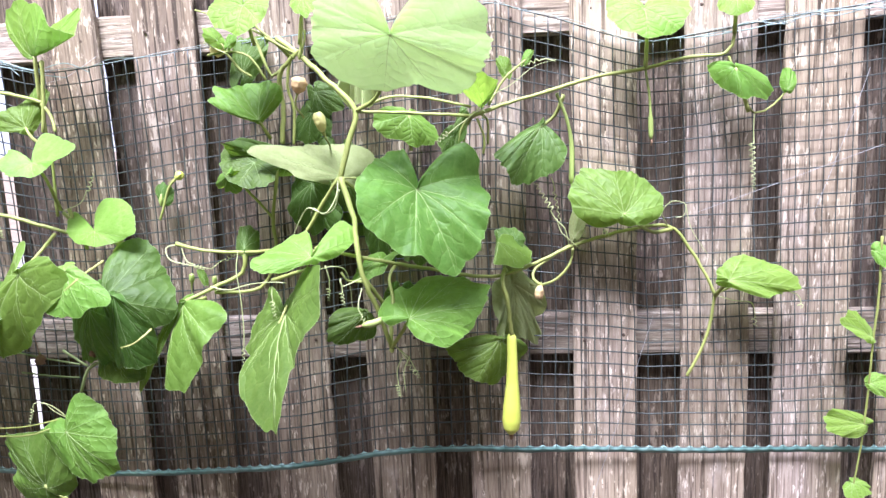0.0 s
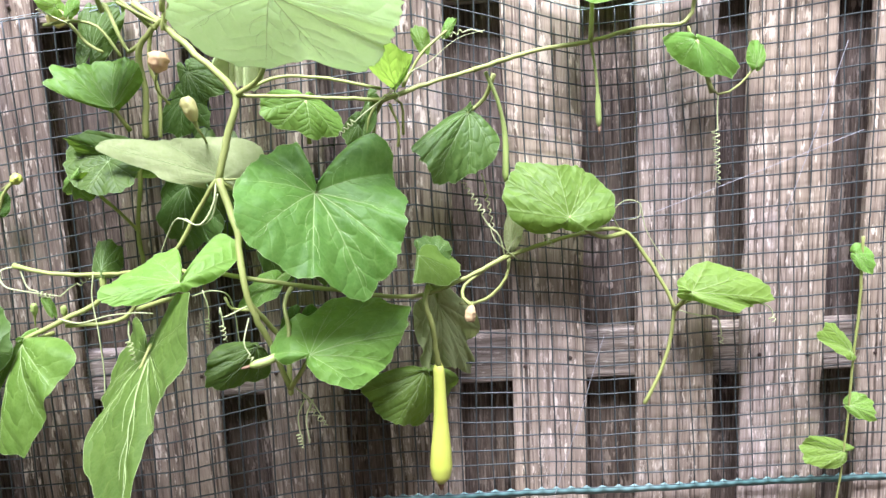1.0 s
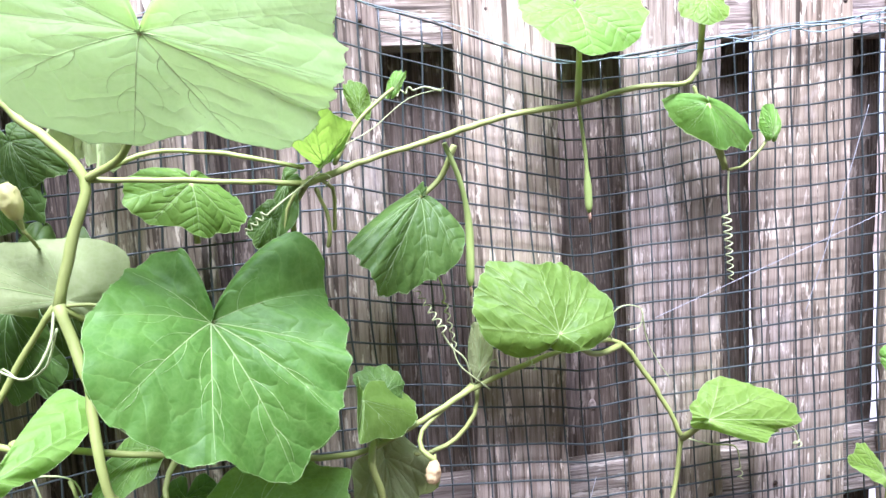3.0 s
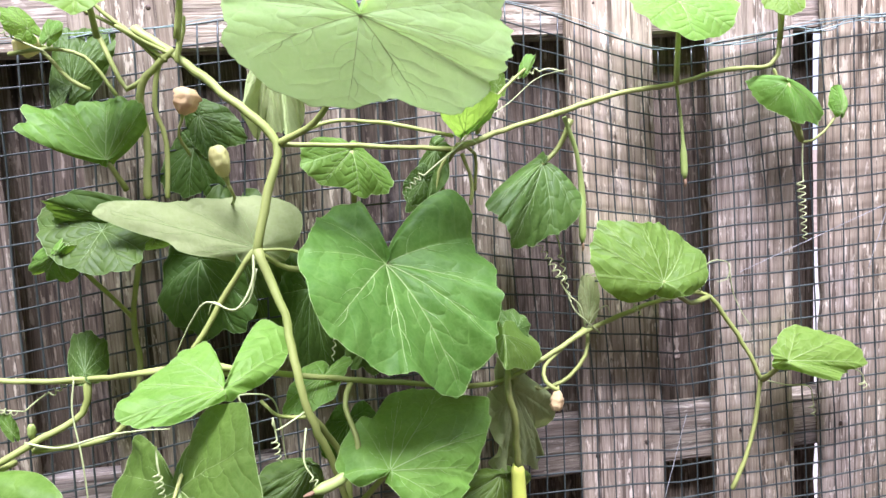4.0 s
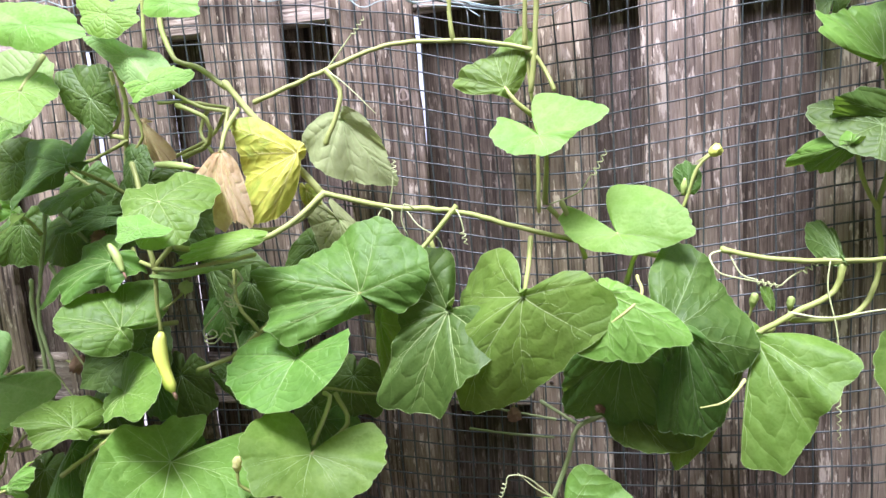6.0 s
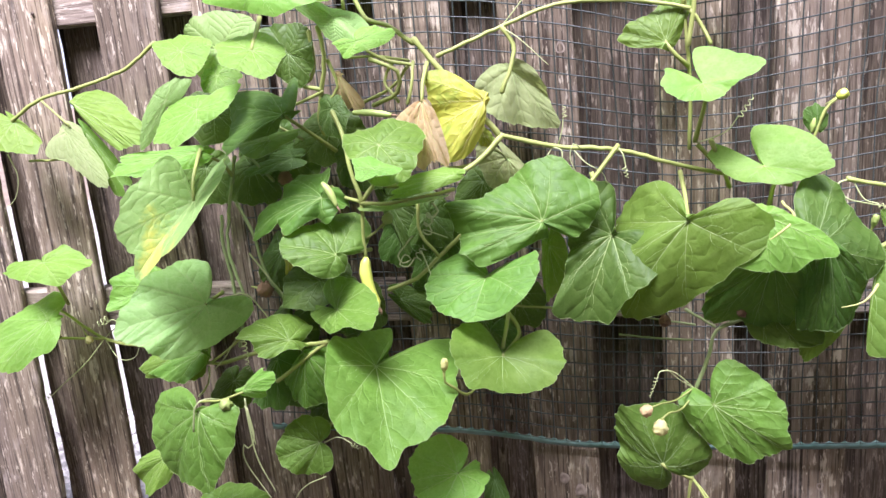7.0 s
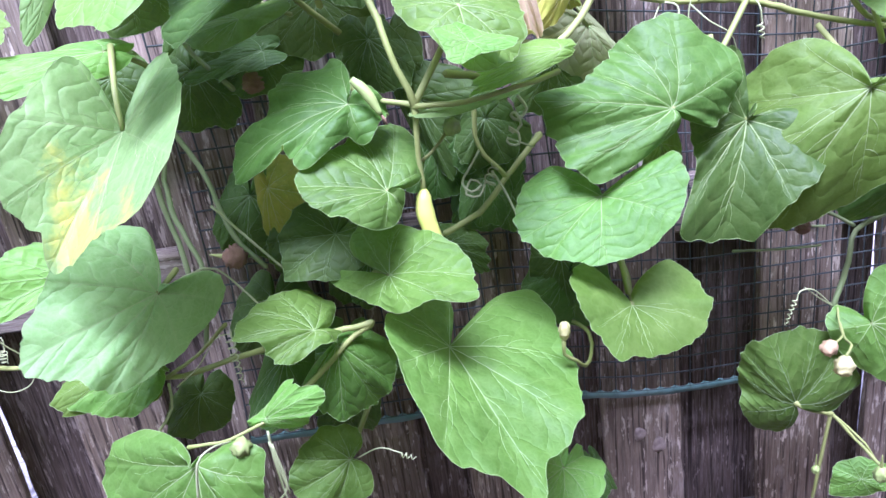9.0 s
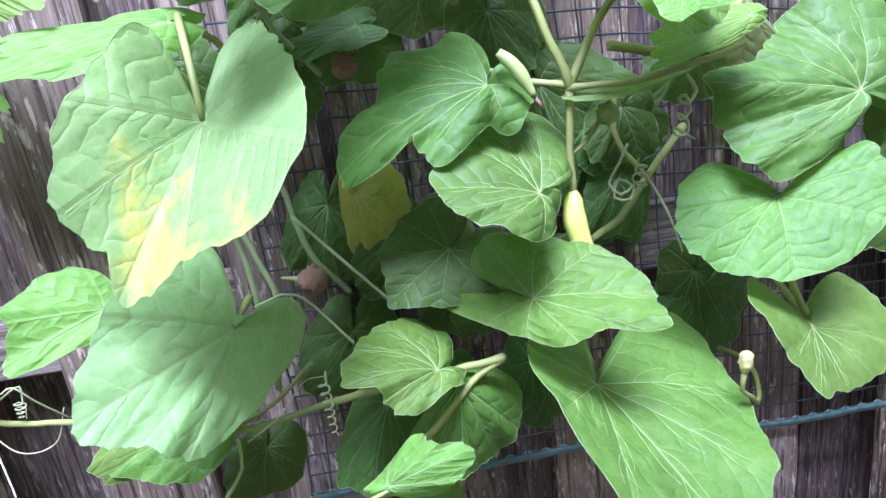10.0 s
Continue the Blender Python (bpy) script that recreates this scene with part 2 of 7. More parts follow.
SOIL = plain_material("bare_garden_soil", (0.09, 0.065, 0.045), (0.17, 0.13, 0.09), 0.95, 6, 0.8, depth=0.02)


# ---- builders ----
def mesh_object(name, verts, faces, material, parent=None, label="", at=(0, 0, 0), smooth=True):
    """One mesh object; verts are in world metres, at is where its origin stands."""
    me = bpy.data.meshes.new(name)
    o = np.asarray(at, float)
    me.from_pydata([tuple(v) for v in np.asarray(verts, float) - o], [], faces)
    me.materials.append(material)
    me.polygons.foreach_set("use_smooth", [smooth] * len(me.polygons))
    me.update()
    ob = new(name, me)
    ob.location = o
    if parent:
        ob.parent = parent
        up = np.zeros(3)
        q = parent
        while q:
            up += np.array(q.location)
            q = q.parent
        ob.location = o - up
    if label:
        tagged(ob, label)
    return ob


def thing(name, at, label, category, group=""):
    ob = new(name)
    ob.empty_display_size = 0.05
    ob.location = at
    return tagged(ob, label, category, group)


def smooth_path(points, step=0.012):
    """A Catmull-Rom path through the given places."""
    p = [np.array(q, float) for q in points]
    if len(p) == 2:
        p.insert(1, (p[0] + p[1]) / 2)
    p = [2 * p[0] - p[1]] + p + [2 * p[-1] - p[-2]]
    out = []
    for a, b, c, d in zip(p, p[1:], p[2:], p[3:]):
        k = max(2, int(np.linalg.norm(c - b) / step))
        for i in range(k):
            t = i / k
            out.append(0.5 * (2 * b + (c - a) * t + (2 * a - 5 * b + 4 * c - d) * t * t + (3 * b - a - 3 * c + d) * t ** 3))
    out.append(p[-2])
    return np.array(out)


def tube(path, radii, sides=7, ridge=0.0):
    """Vertices and faces of a tapering tube; ridge grooves its sides as on a gourd stem."""
    path = np.asarray(path, float)
    n = len(path)
    tan = np.gradient(path, axis=0)
    tan /= np.linalg.norm(tan, axis=1)[:, None] + 1e-12
    side = np.cross(tan[0], (0.31, -0.92, 0.23))
    side /= np.linalg.norm(side) + 1e-12
    verts, faces = [], []
    for i in range(n):
        side = side - tan[i] * (side @ tan[i])
        side /= np.linalg.norm(side) + 1e-12
        other = np.cross(tan[i], side)
        for k in range(sides):
            a = 2 * math.pi * k / sides
            r = radii[i] * (1 + (ridge if k % 2 else -ridge))
            verts.append(path[i] + r * (math.cos(a) * side + math.sin(a) * other))
    for i in range(n - 1):
        for k in range(sides):
            a, b = i * sides + k, i * sides + (k + 1) % sides
            faces.append((a, b, b + sides, a + sides))
    faces.append(tuple(range(sides))[::-1])
    faces.append(tuple((n - 1) * sides + k for k in range(sides)))
    return verts, faces


def stem(parent, points, r0, r1=None, material=STEM, name="stem", label="", nodes=True):
    path = smooth_path(points)
    r1 = r0 if r1 is None else r1
    t = np.linspace(0, 1, len(path))
    radii = r0 + (r1 - r0) * t
    rng = np.random.default_rng(int(abs(path[0].sum()) * 1e4))
    path = path + (rng.normal(0, 1, path.shape) * 0.12 * radii[:, None])
    radii = radii * (1 + 0.05 * np.sin(t * len(path) * 0.8 + rng.random() * 6))
    if nodes:  # the stem swells where a leaf joins it
        radii[0] *= 1.25
        radii[-1] *= 1.15
    head, tail = path[0] - path[1], path[-1] - path[-2]  # rounded ends
    path = np.vstack([path[0] + head / np.linalg.norm(head) * radii[0] * 0.7, path, path[-1] + tail / np.linalg.norm(tail) * radii[-1] * 0.7])
    radii = np.concatenate([[radii[0] * 0.4], radii, [radii[-1] * 0.4]])
    v, f = tube(path, radii, 8, 0.05)
    return mesh_object(name, v, f, material, parent, label, path[0])


def tendril(parent, points, turns=0.0, coil=0.006, length=0.05, r=0.0009, material=TENDRIL):
    """A thin runner along the points that ends in a coil hanging on the last direction."""
    path = list(smooth_path(points, 0.006))
    if turns:
        d = path[-1] - path[-3]
        d = d / (np.linalg.norm(d) + 1e-9)
        a = np.cross(d, (0.2, 1.0, 0.1))
        a /= np.linalg.norm(a)
        b = np.cross(d, a)
        start = path[-1].copy()
        k = int(turns * 12)
        for i in range(1, k + 1):
            w = 2 * math.pi * i / 12
            rr = coil * (1 - 0.45 * i / k) * min(1.0, i / 5)
            path.append(start + d * length * i / k + rr * (np.cos(w) * a + np.sin(w) * b) - rr * 0.6 * a)
    path = np.array(path)
    radii = np.linspace(r * 1.25, r * 0.6, len(path))
    v, f = tube(path, radii, 5)
    return mesh_object("tendril", v, f, material, parent, "", path[0])


OUTLINE = np.array([(0, 1.0), (18, 0.98), (40, 0.93), (65, 0.85), (90, 0.78), (115, 0.76), (138, 0.73), (156, 0.66), (168, 0.48), (176, 0.18), (180, 0.04)])


def leaf(parent, J, T, L, R, tone="g", stalk=None, rim=None, notch=None, cup=0.05, ruffle=0.035, tip=0.08, lobes=0.012, back=1.0, fold=0.0, droop=0.0, veins="light", name="leaf", label="", stalk_r=0.0035, midrib=1.0):
    """A gourd leaf. J: where the stalk meets the blade; T: the tip; L, R: the blade's edge square to the midrib on either side;
    cup: how far the rim bends away; ruffle: how wavy the rim is; back: the length of the basal lobes; stalk: places from J down to the stem."""
    J, T, L, R = (np.array(q, float) for q in (J, T, L, R))
    rng = np.random.default_rng(int(abs(J @ (7919.0, 104.7, 1299.0)) * 1000) % 2 ** 31)
    A, BL, BR = T - J, (L - J) / 0.78, (R - J) / 0.78
    N = np.cross(A, BR - BL)
    N /= np.linalg.norm(N) + 1e-9
    if N @ (0.0, -1.0, 0.35) < 0:
        N = -N
    size = min(np.linalg.norm(A), 0.5 * (np.linalg.norm(BL) + np.linalg.norm(BR)))
    wide = max(np.linalg.norm(A), np.linalg.norm(BL), np.linalg.norm(BR)) / max(size, 1e-6)
    even = 1.0 if wide < 1.6 else (1.6 / wide) ** 3  # a folded or edge-on leaf is not pleated
    ph = rng.random(6) * 6.28
    arch, crease, flare = (rng.uniform(0.02, 0.16), rng.uniform(-0.06, 0.2), rng.uniform(-0.12, 0.2)) if ruffle > 0.02 else (0, 0, 0)
    vein_angles = [a + rng.normal(0, 2.5) for a in (0, 36, -36, 72, -72, 110, -110, 146, -146)]

    shape = rim
    if shape:  # radii of the rim every 15 degrees round J, from -165 to 180, eased between; notch: where the blade is cut in to J, and how wide
        fine = np.interp(np.arange(-525, 541, 1.5), np.arange(-525, 541, 15), shape * 3)
        fine = np.convolve(fine, np.hanning(9) / np.hanning(9).sum(), "same")

    def teeth(w):
        """Small points along the edge, where the side veins end."""
        return 0.012 * np.clip(np.sin(13 * w + ph[4] + 0.8 * np.sin(3 * w + ph[5])), 0, 1) ** 10

    def near_vein(deg):
        return np.min(np.abs(np.asarray(deg)[..., None] - np.array(vein_angles)), axis=-1)

    def rim_at(deg):
        a = np.abs(deg)
        w = np.radians(deg)
        if shape:
            r = np.interp(deg, np.arange(-525, 541, 1.5), fine)
            if notch is not None:
                gap = (deg - notch[0] + 180) % 360 - 180
                r = r * (1 - 0.95 * np.exp(-((gap / notch[1]) ** 4)))
            return r * (1 + 0.011 * np.sin(11 * w + ph[3]) + 0.010 * np.sin(17 * w + ph[1]) + 0.008 * np.sin(29 * w + ph[2]) + teeth(w))
        r = np.interp(a, OUTLINE[:, 0], OUTLINE[:, 1])
        r = r + tip * np.exp(-(a / 9.0) ** 2) - tip * np.exp(-((a - 22) / 14.0) ** 2) * 0.6
        r = r * np.where(a > 100, 1 + (back - 1) * np.clip((a - 100) / 50, 0, 1), 1)
        r = r * (1 + lobes * np.cos(np.radians(deg) * 360 / 36) * np.clip(1 - a / 175, 0, 1))
        r = r * (1 + 0.022 * np.sin(5 * w + ph[0]) + 0.018 * np.sin(11 * w + ph[1]) + 0.010 * np.sin(23 * w + ph[2]) + teeth(w))
        return r

    def place(u, v, deg, s):
        """Flat leaf place (u along the midrib, v across, s from 0 at J to 1 at the rim) to the world."""
        e = 0.10
        pos = (v + np.sqrt(v * v + e * e) - e) / 2 + v * 0
        neg = (-v + np.sqrt(v * v + e * e) - e) / 2
        w = np.radians(deg)
        h = -1.4 * cup * s ** 2.2
        h = h + 1.25 * ruffle * s ** 3 * (np.sin(4 * w + ph[3]) + even * (0.7 * np.sin(7 * w + ph[4]) + 0.45 * np.sin(12 * w + ph[5])))
        flat = min(1.0, max(0.25, ruffle / 0.035))
        h = h + flat * np.sin(np.pi * np.clip(s, 0, 1) ** 0.8) * (0.045 + 0.018 * np.sin(2 * w + ph[0]) + 0.014 * np.sin(3 * w + ph[2]))
        h = h + 0.010 * even * flat * np.clip(near_vein(deg) / 18, 0, 1) ** 0.8 * np.sin(np.pi * np.clip(s, 0, 1) ** 0.8)
        h = h + 0.006 * even * np.sin(u * 27 + ph[1]) * np.sin(v * 31 + ph[2]) * np.clip(s * 2, 0, 1)
        h = h + flat * np.clip(s, 0, 1) ** 2 * (0.06 * np.sin(2 * w + ph[0]) + 0.045 * np.sin(3 * w + ph[2]))  # the whole blade sways
        h = h - (droop + arch) * np.clip(u, 0, 2) ** 2 - (fold + crease) * (np.sqrt(v * v + 0.01) - 0.1) + flare * np.clip(-u, 0, 1) ** 1.5
        return J + u[..., None] * A + pos[..., None] * BR + neg[..., None] * BL + (h * size)[..., None] * N

    na, nr = (260, 18) if size > 0.07 else (180, 10)
    deg = np.linspace(-180, 180, na)
    s = np.linspace(0, 1, nr + 1)[1:] ** 0.85
    rr = rim_at(deg)
    saw = 1 + 0.005 * np.sin(np.radians(deg) * 37 + ph[0]) + 0.004 * np.sin(np.radians(deg) * 61 + ph[3]) + rng.normal(0, 0.003, na)
    D, S = np.meshgrid(deg, s)
    edge = np.where(S > 0.97, rr * saw, rr)
    U, V = S * edge * np.cos(np.radians(D)), S * edge * np.sin(np.radians(D))
    grid = place(U, V, D, S)
    verts = [place(np.zeros(1), np.zeros(1), np.zeros(1), np.zeros(1))[0]] + list(grid.reshape(-1, 3))
    faces = []
    for k in range(na - 1):
        faces.append((0, 1 + k, 2 + k))
        for i in range(nr - 1):
            a = 1 + i * na + k
            faces.append((a, a + na, a + na + 1, a + 1))
    label = label or {"y": "yellowing leaf with green patches", "b": "bleached papery dying leaf", "t": "broad leaf blotched yellow towards its tip", "u": "pale leaf underside turned outwards"}.get(tone, "")
    blade = mesh_object(name, verts, faces, LEAF[tone], parent, label, J)
    flat_r = np.concatenate([[0.0], np.hypot(U, V).ravel()])
    flat_q = np.concatenate([[0.0], (np.hypot(U, V) * np.sin(np.radians(np.clip(near_vein(D), 0, 60)))).ravel()])
    if wide > 2.0:  # a folded leaf shows hardly any side veins
        flat_r, flat_q = 0.08 + 0.02 * flat_r, 0.08 + 0.02 * flat_q
    corner = np.empty(len(blade.data.loops), dtype=np.int32)
    blade.data.loops.foreach_get("vertex_index", corner)
    blade.data.uv_layers.new(name="UVMap").data.foreach_set("uv", np.column_stack([flat_r[corner], flat_q[corner]]).ravel())

    # veins: ribs that stand proud of both faces
    vv, vf = [], []

    def rib(us, vs, w0, w1):
        us, vs = np.array(us), np.array(vs)
        dg = np.degrees(np.arctan2(vs, us))
        ss = np.clip(np.hypot(us, vs) / np.maximum(rim_at(dg), 0.05), 0, 1)
        c = place(us, vs, dg, ss)
        t = np.gradient(c, axis=0)
        t /= np.linalg.norm(t, axis=1)[:, None] + 1e-9
        du = np.gradient(us)
        dv = np.gradient(vs)
        ln = np.hypot(du, dv) + 1e-9
        q = place(us - dv / ln * 0.02, vs + du / ln * 0.02, dg, ss) - c
        q /= np.linalg.norm(q, axis=1)[:, None] + 1e-9
        nn = np.cross(t, q)
        wd = np.linspace(w0, w1, len(us))[:, None]
        base = len(vv)
        for i in range(len(us)):
            vv.extend((c[i] - q[i] * wd[i], c[i] + nn[i] * (wd[i] * 0.8 + 0.0002), c[i] + q[i] * wd[i], c[i] - nn[i] * (wd[i] * 0.8 + 0.0002)))
        for i in range(len(us) - 1):
            for k in range(4):
                a, b = base + i * 4 + k, base + i * 4 + (k + 1) % 4
                vf.append((a, b, b + 4, a + 4))

    thick = 0.0085 * size ** 0.5 * 0.5
    for i, a in enumerate(vein_angles if wide < 2.0 else vein_angles[:5]):
        end = float(rim_at(np.array([a]))[0]) * (0.97 if i < 3 else 0.92)
        bend = rng.normal(0, 3)
        q = np.linspace(0.0, 1, 14)
        an = np.radians(a + bend * q * q)
        rad = q * end
        w0 = thick * (midrib if i == 0 else 0.82 if i < 5 else 0.6)
        rib(rad * np.cos(an), rad * np.sin(an), w0 * 0.55, w0 * 0.06)
        for k, f in enumerate((0.22, 0.38, 0.55, 0.7)[: 4 if i < 5 else 2]):
            sgn = 1 if (k + i) % 2 else -1
            f += rng.normal(0, 0.03)
            u0, v0 = f * end * math.cos(np.radians(a + bend * f * f)), f * end * math.sin(np.radians(a + bend * f * f))
            dirn = np.radians(a + sgn * (42 + rng.normal(0, 5)))
            reach = (0.42 - 0.28 * f) * end * (1 if abs(a) < 120 else 0.6)
            q2 = np.linspace(0, 1, 7)
            turn = dirn - sgn * 0.5 * q2  # bends towards the tip
            us, vs = u0 + q2 * reach * np.cos(turn), v0 + q2 * reach * np.sin(turn)
            lim = rim_at(np.degrees(np.arctan2(vs, us))) * 0.97
            keep = np.hypot(us, vs) < lim
            if keep.sum() > 3:
                rib(us[keep], vs[keep], w0 * 0.22, w0 * 0.06)
    edge_deg = np.linspace(-179, 179, 180)  # a pale rib stands in for the light caught by the blade's edge
    er = rim_at(edge_deg) * 0.997
    rib(er * np.cos(np.radians(edge_deg)), er * np.sin(np.radians(edge_deg)), 0.00025, 0.00025)
    mesh_object("venation", vv, vf, VEIN[veins], blade, "", J)
    if stalk:
        path = smooth_path([J + N * 0.0] + [np.array(q, float) for q in stalk])
        v, f = tube(path, np.linspace(stalk_r * 0.8, stalk_r * 1.15, len(path)), 7, 0.05)
        mesh_object("petiole", v, f, STEM, blade, "", J)
    return blade


def gourd(parent, points, profile, material=FRUIT, name="gourd", label="", tip=True):
    """A hanging fruit: profile gives its radius along the path from stalk to flower end; a dry flower rest at the end."""
    path = smooth_path(points, 0.004)
    t = np.linspace(0, 1, len(path))
    radii = np.interp(t, [p[0] for p in profile], [p[1] for p in profile])
    v, f = tube(path, radii, 18)
    ob = mesh_object(name, v, f, material, parent, label, path[0])
    if tip:
        d = path[-1] - path[-2]
        d /= np.linalg.norm(d)
        r = radii[-2]
        q = [path[-1] - d * 0.001, path[-1] + d * 0.006 + np.array((0.001, 0, 0)), path[-1] + d * 0.012]
        v, f = tube(q, [r * 0.5, r * 0.55, r * 0.25], 7, 0.2)
        mesh_object("flower_rest", v, f, DRY, ob, "shrivelled brown flower rest", path[-1])
    return ob


def flower(parent, at, down, size, material=PETAL, calyx=0.02, name="flower", label="", slim=1.0):
    """A closed or withered gourd flower: a crumpled bundle of petals in a green calyx, pointing along down."""
    at, d = np.array(at, float), np.array(down, float)
    d /= np.linalg.norm(d)
    rng = np.random.default_rng(int(abs(at.sum()) * 1e5))
    a = np.cross(d, (0.3, 0.9, 0.2))
    a /= np.linalg.norm(a)
    b = np.cross(d, a)
    path = smooth_path([at, at + d * size * 0.35, at + d * size * 0.75, at + d * size], size / 14)
    t = np.linspace(0, 1, len(path))
    radii = slim * size * np.interp(t, (0, 0.12, 0.4, 0.8, 1.0), (0.14, 0.28, 0.45, 0.42, 0.26))
    v, f = tube(path, radii, 20)
    c = np.array(v)
    axis = np.repeat(path, 20, axis=0)
    w = np.tile(np.arange(20) * 2 * math.pi / 20, len(path))
    out = c - axis
    crumple = 1 + 0.2 * np.sin(5 * w + 4 * np.repeat(t, 20)) * np.repeat(t, 20) + 0.1 * np.sin(11 * w + 9 * np.repeat(t, 20)) + rng.normal(0, 0.2 if material is DRY else 0.07, len(c))
    ob = mesh_object(name, axis + out * crumple[:, None], f, material, parent, label, at)
    q = smooth_path([at - d * calyx, at, at + d * size * 0.18], 0.004)
    v, f = tube(q, np.linspace(size * 0.035, size * 0.15, len(q)), 8)
    mesh_object("calyx", v, f, STEM, ob, "", at)
    return ob


# ---- ground ----
gv, gf = [], []
gx = np.concatenate([np.linspace(-900, -6, 12), np.linspace(-5, 4, 46), np.linspace(5, 900, 12)])
gy = np.concatenate([np.linspace(-900, -5, 12), np.linspace(-4, 4, 40), np.linspace(5, 900, 12)])
for x in gx:
    for y in gy:
        gv.append((x, y, 0.02 * noise.noise((x * 2.1, y * 2.1, 0.3)) if abs(x) < 6 else 0.0))
for i in range(len(gx) - 1):
    for k in range(len(gy) - 1):
        a = i * len(gy) + k
        gf.append((a, a + len(gy), a + len(gy) + 1, a + 1))
tagged(mesh_object("ground", gv, gf, SOIL), "bare brown garden soil in front of the fence", "ground", kind="structure")

# assumed paving, added as a backdrop for the slits between the boards
PAVE = [(x, y, z) for x in (-9, 6) for y in (2.65, 9.0) for z in (-0.05, 0.035)]
tagged(mesh_object("pavement", PAVE, [(0, 1, 3, 2), (4, 6, 7, 5), (0, 4, 5, 1), (2, 3, 7, 6), (1, 5, 7, 3), (0, 2, 6, 4)], PAVING, smooth=False), "assumed dull grey paving added beyond the fence to back its slits", "pavement", kind="structure")

bed_x, bed_y = np.linspace(-3.4, 1.6, 220), np.linspace(1.7, 2.64, 44)
bed_rng = np.random.default_rng(31)
bed = [(x, y, 0.06 + bed_rng.random() ** 2 * 0.03) for x in bed_x for y in bed_y]
bed_faces = [(i * 44 + k, i * 44 + 44 + k, i * 44 + 45 + k, i * 44 + k + 1) for i in range(219) for k in range(43)]
tagged(mesh_object("gravel", bed, bed_faces, GRAVEL, smooth=False), "pale broken gravel strip behind the fence", "gravel", kind="stuff")

# an unseen plain wall, added behind the camera to block light from the lower fence
WALL = [(x, y, z) for x in (-7, 7) for y in (-1.2, -1.0) for z in (0, 4.7)]
tagged(mesh_object("wall_south", WALL, [(0, 1, 3, 2), (4, 6, 7, 5), (0, 4, 5, 1), (2, 3, 7, 6), (1, 5, 7, 3), (0, 2, 6, 4)], WALL_COAT, smooth=False), "unseen plain brown wall added behind the viewer to shade the lower fence", "wall", kind="structure")

# ---- fence ----
FRONT, THICK, TOP = 1.46, 0.018, 1.68
fence = thing("fence", (-0.8, FRONT, 0.0), "weathered grey-brown wooden board-on-board garden fence", "fence")


def board(x0, x1, lean, y, material, seed, z0=0.04, z1=TOP):
    """One upright board with eased, chipped edges; lean: how far its foot stands to the right of its head."""
    rng = np.random.default_rng(seed)
    n = 46
    v, f = [], []
    phase = rng.random(4) * 6.28
    for i in range(n):
        t = i / (n - 1)
        z = z0 + (z1 - z0) * t
        dx = lean * (0.95 - z)
        wob = 0.0012 * math.sin(z * 5 + phase[0]) + 0.0008 * math.sin(z * 17 + phase[1])
        chip = rng.random(2) ** 6 * 0.004
        bow = 0.002 * math.sin(z * 2.2 + phase[2])
        a, b = x0 + dx + wob + chip[0], x1 + dx + wob * 0.5 - chip[1]
        e = 0.003
        for px, py in ((a, y + e), (a + e, y), ((a + b) / 2, y - 0.0012), (b - e, y), (b, y + e), (b, y + THICK - e), (b - e, y + THICK), (a + e, y + THICK), (a, y + THICK - e)):
            v.append((px, py + bow, z))
    m = 9
    for i in range(n - 1):
        for k in range(m):
            p, q = i * m + k, i * m + (k + 1) % m
            f.append((p, q, q + m, p + m))
    f.append(tuple(range(m))[::-1])
    f.append(tuple((n - 1) * m + k for k in range(m)))
    return mesh_object("board", v, f, material, fence, "", ((x0 + x1) / 2, y, z0), smooth=False)


FRONT_BOARDS = [(-3.12, -2.99, 0.02), (-2.92, -2.79, 0.02), (-2.68, -2.545, 0.02), (-2.435, -2.275, -0.012), (-2.205, -2.072, -0.012), (-1.965, -1.83, 0.0), (-1.75, -1.62, 0.02), (-1.6, -1.468, 0.02), (-1.395, -1.258, 0.02), (-1.172, -1.042, 0.022),
                (-0.912, -0.786, 0.02), (-0.724, -0.589, 0.0), (-0.492, -0.365, 0.006), (-0.286, -0.152, 0.0), (-0.074, 0.05, 0.0), (0.138, 0.262, 0.0), (0.346, 0.475, -0.006), (0.522, 0.657, -0.01), (0.716, 0.846, -0.01), (0.93, 1.06, 0.0), (1.14, 1.27, 0.0), (1.34, 1.47, 0.0)]
# the board at -0.724 gets brown wood partly for the vine's shade on it
for i, (a, b, lean) in enumerate(FRONT_BOARDS):
    board(a, b, lean, FRONT, PALE_WOOD if a > 0.1 else FRONT_WOOD if a > -0.6 else GREY_WOOD if a < -2.3 else BROWN_WOOD, 10 + i)
SLITS = {-1.042: 0.022, -1.83: 0.055, -2.072: 0.03, -2.275: 0.031}  # where the back board stands clear of the front one, and daylight shows
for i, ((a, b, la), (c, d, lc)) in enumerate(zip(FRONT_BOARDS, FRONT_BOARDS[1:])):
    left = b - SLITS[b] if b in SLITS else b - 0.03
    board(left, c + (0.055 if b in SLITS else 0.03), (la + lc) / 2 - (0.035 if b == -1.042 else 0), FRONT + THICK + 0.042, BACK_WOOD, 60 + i)


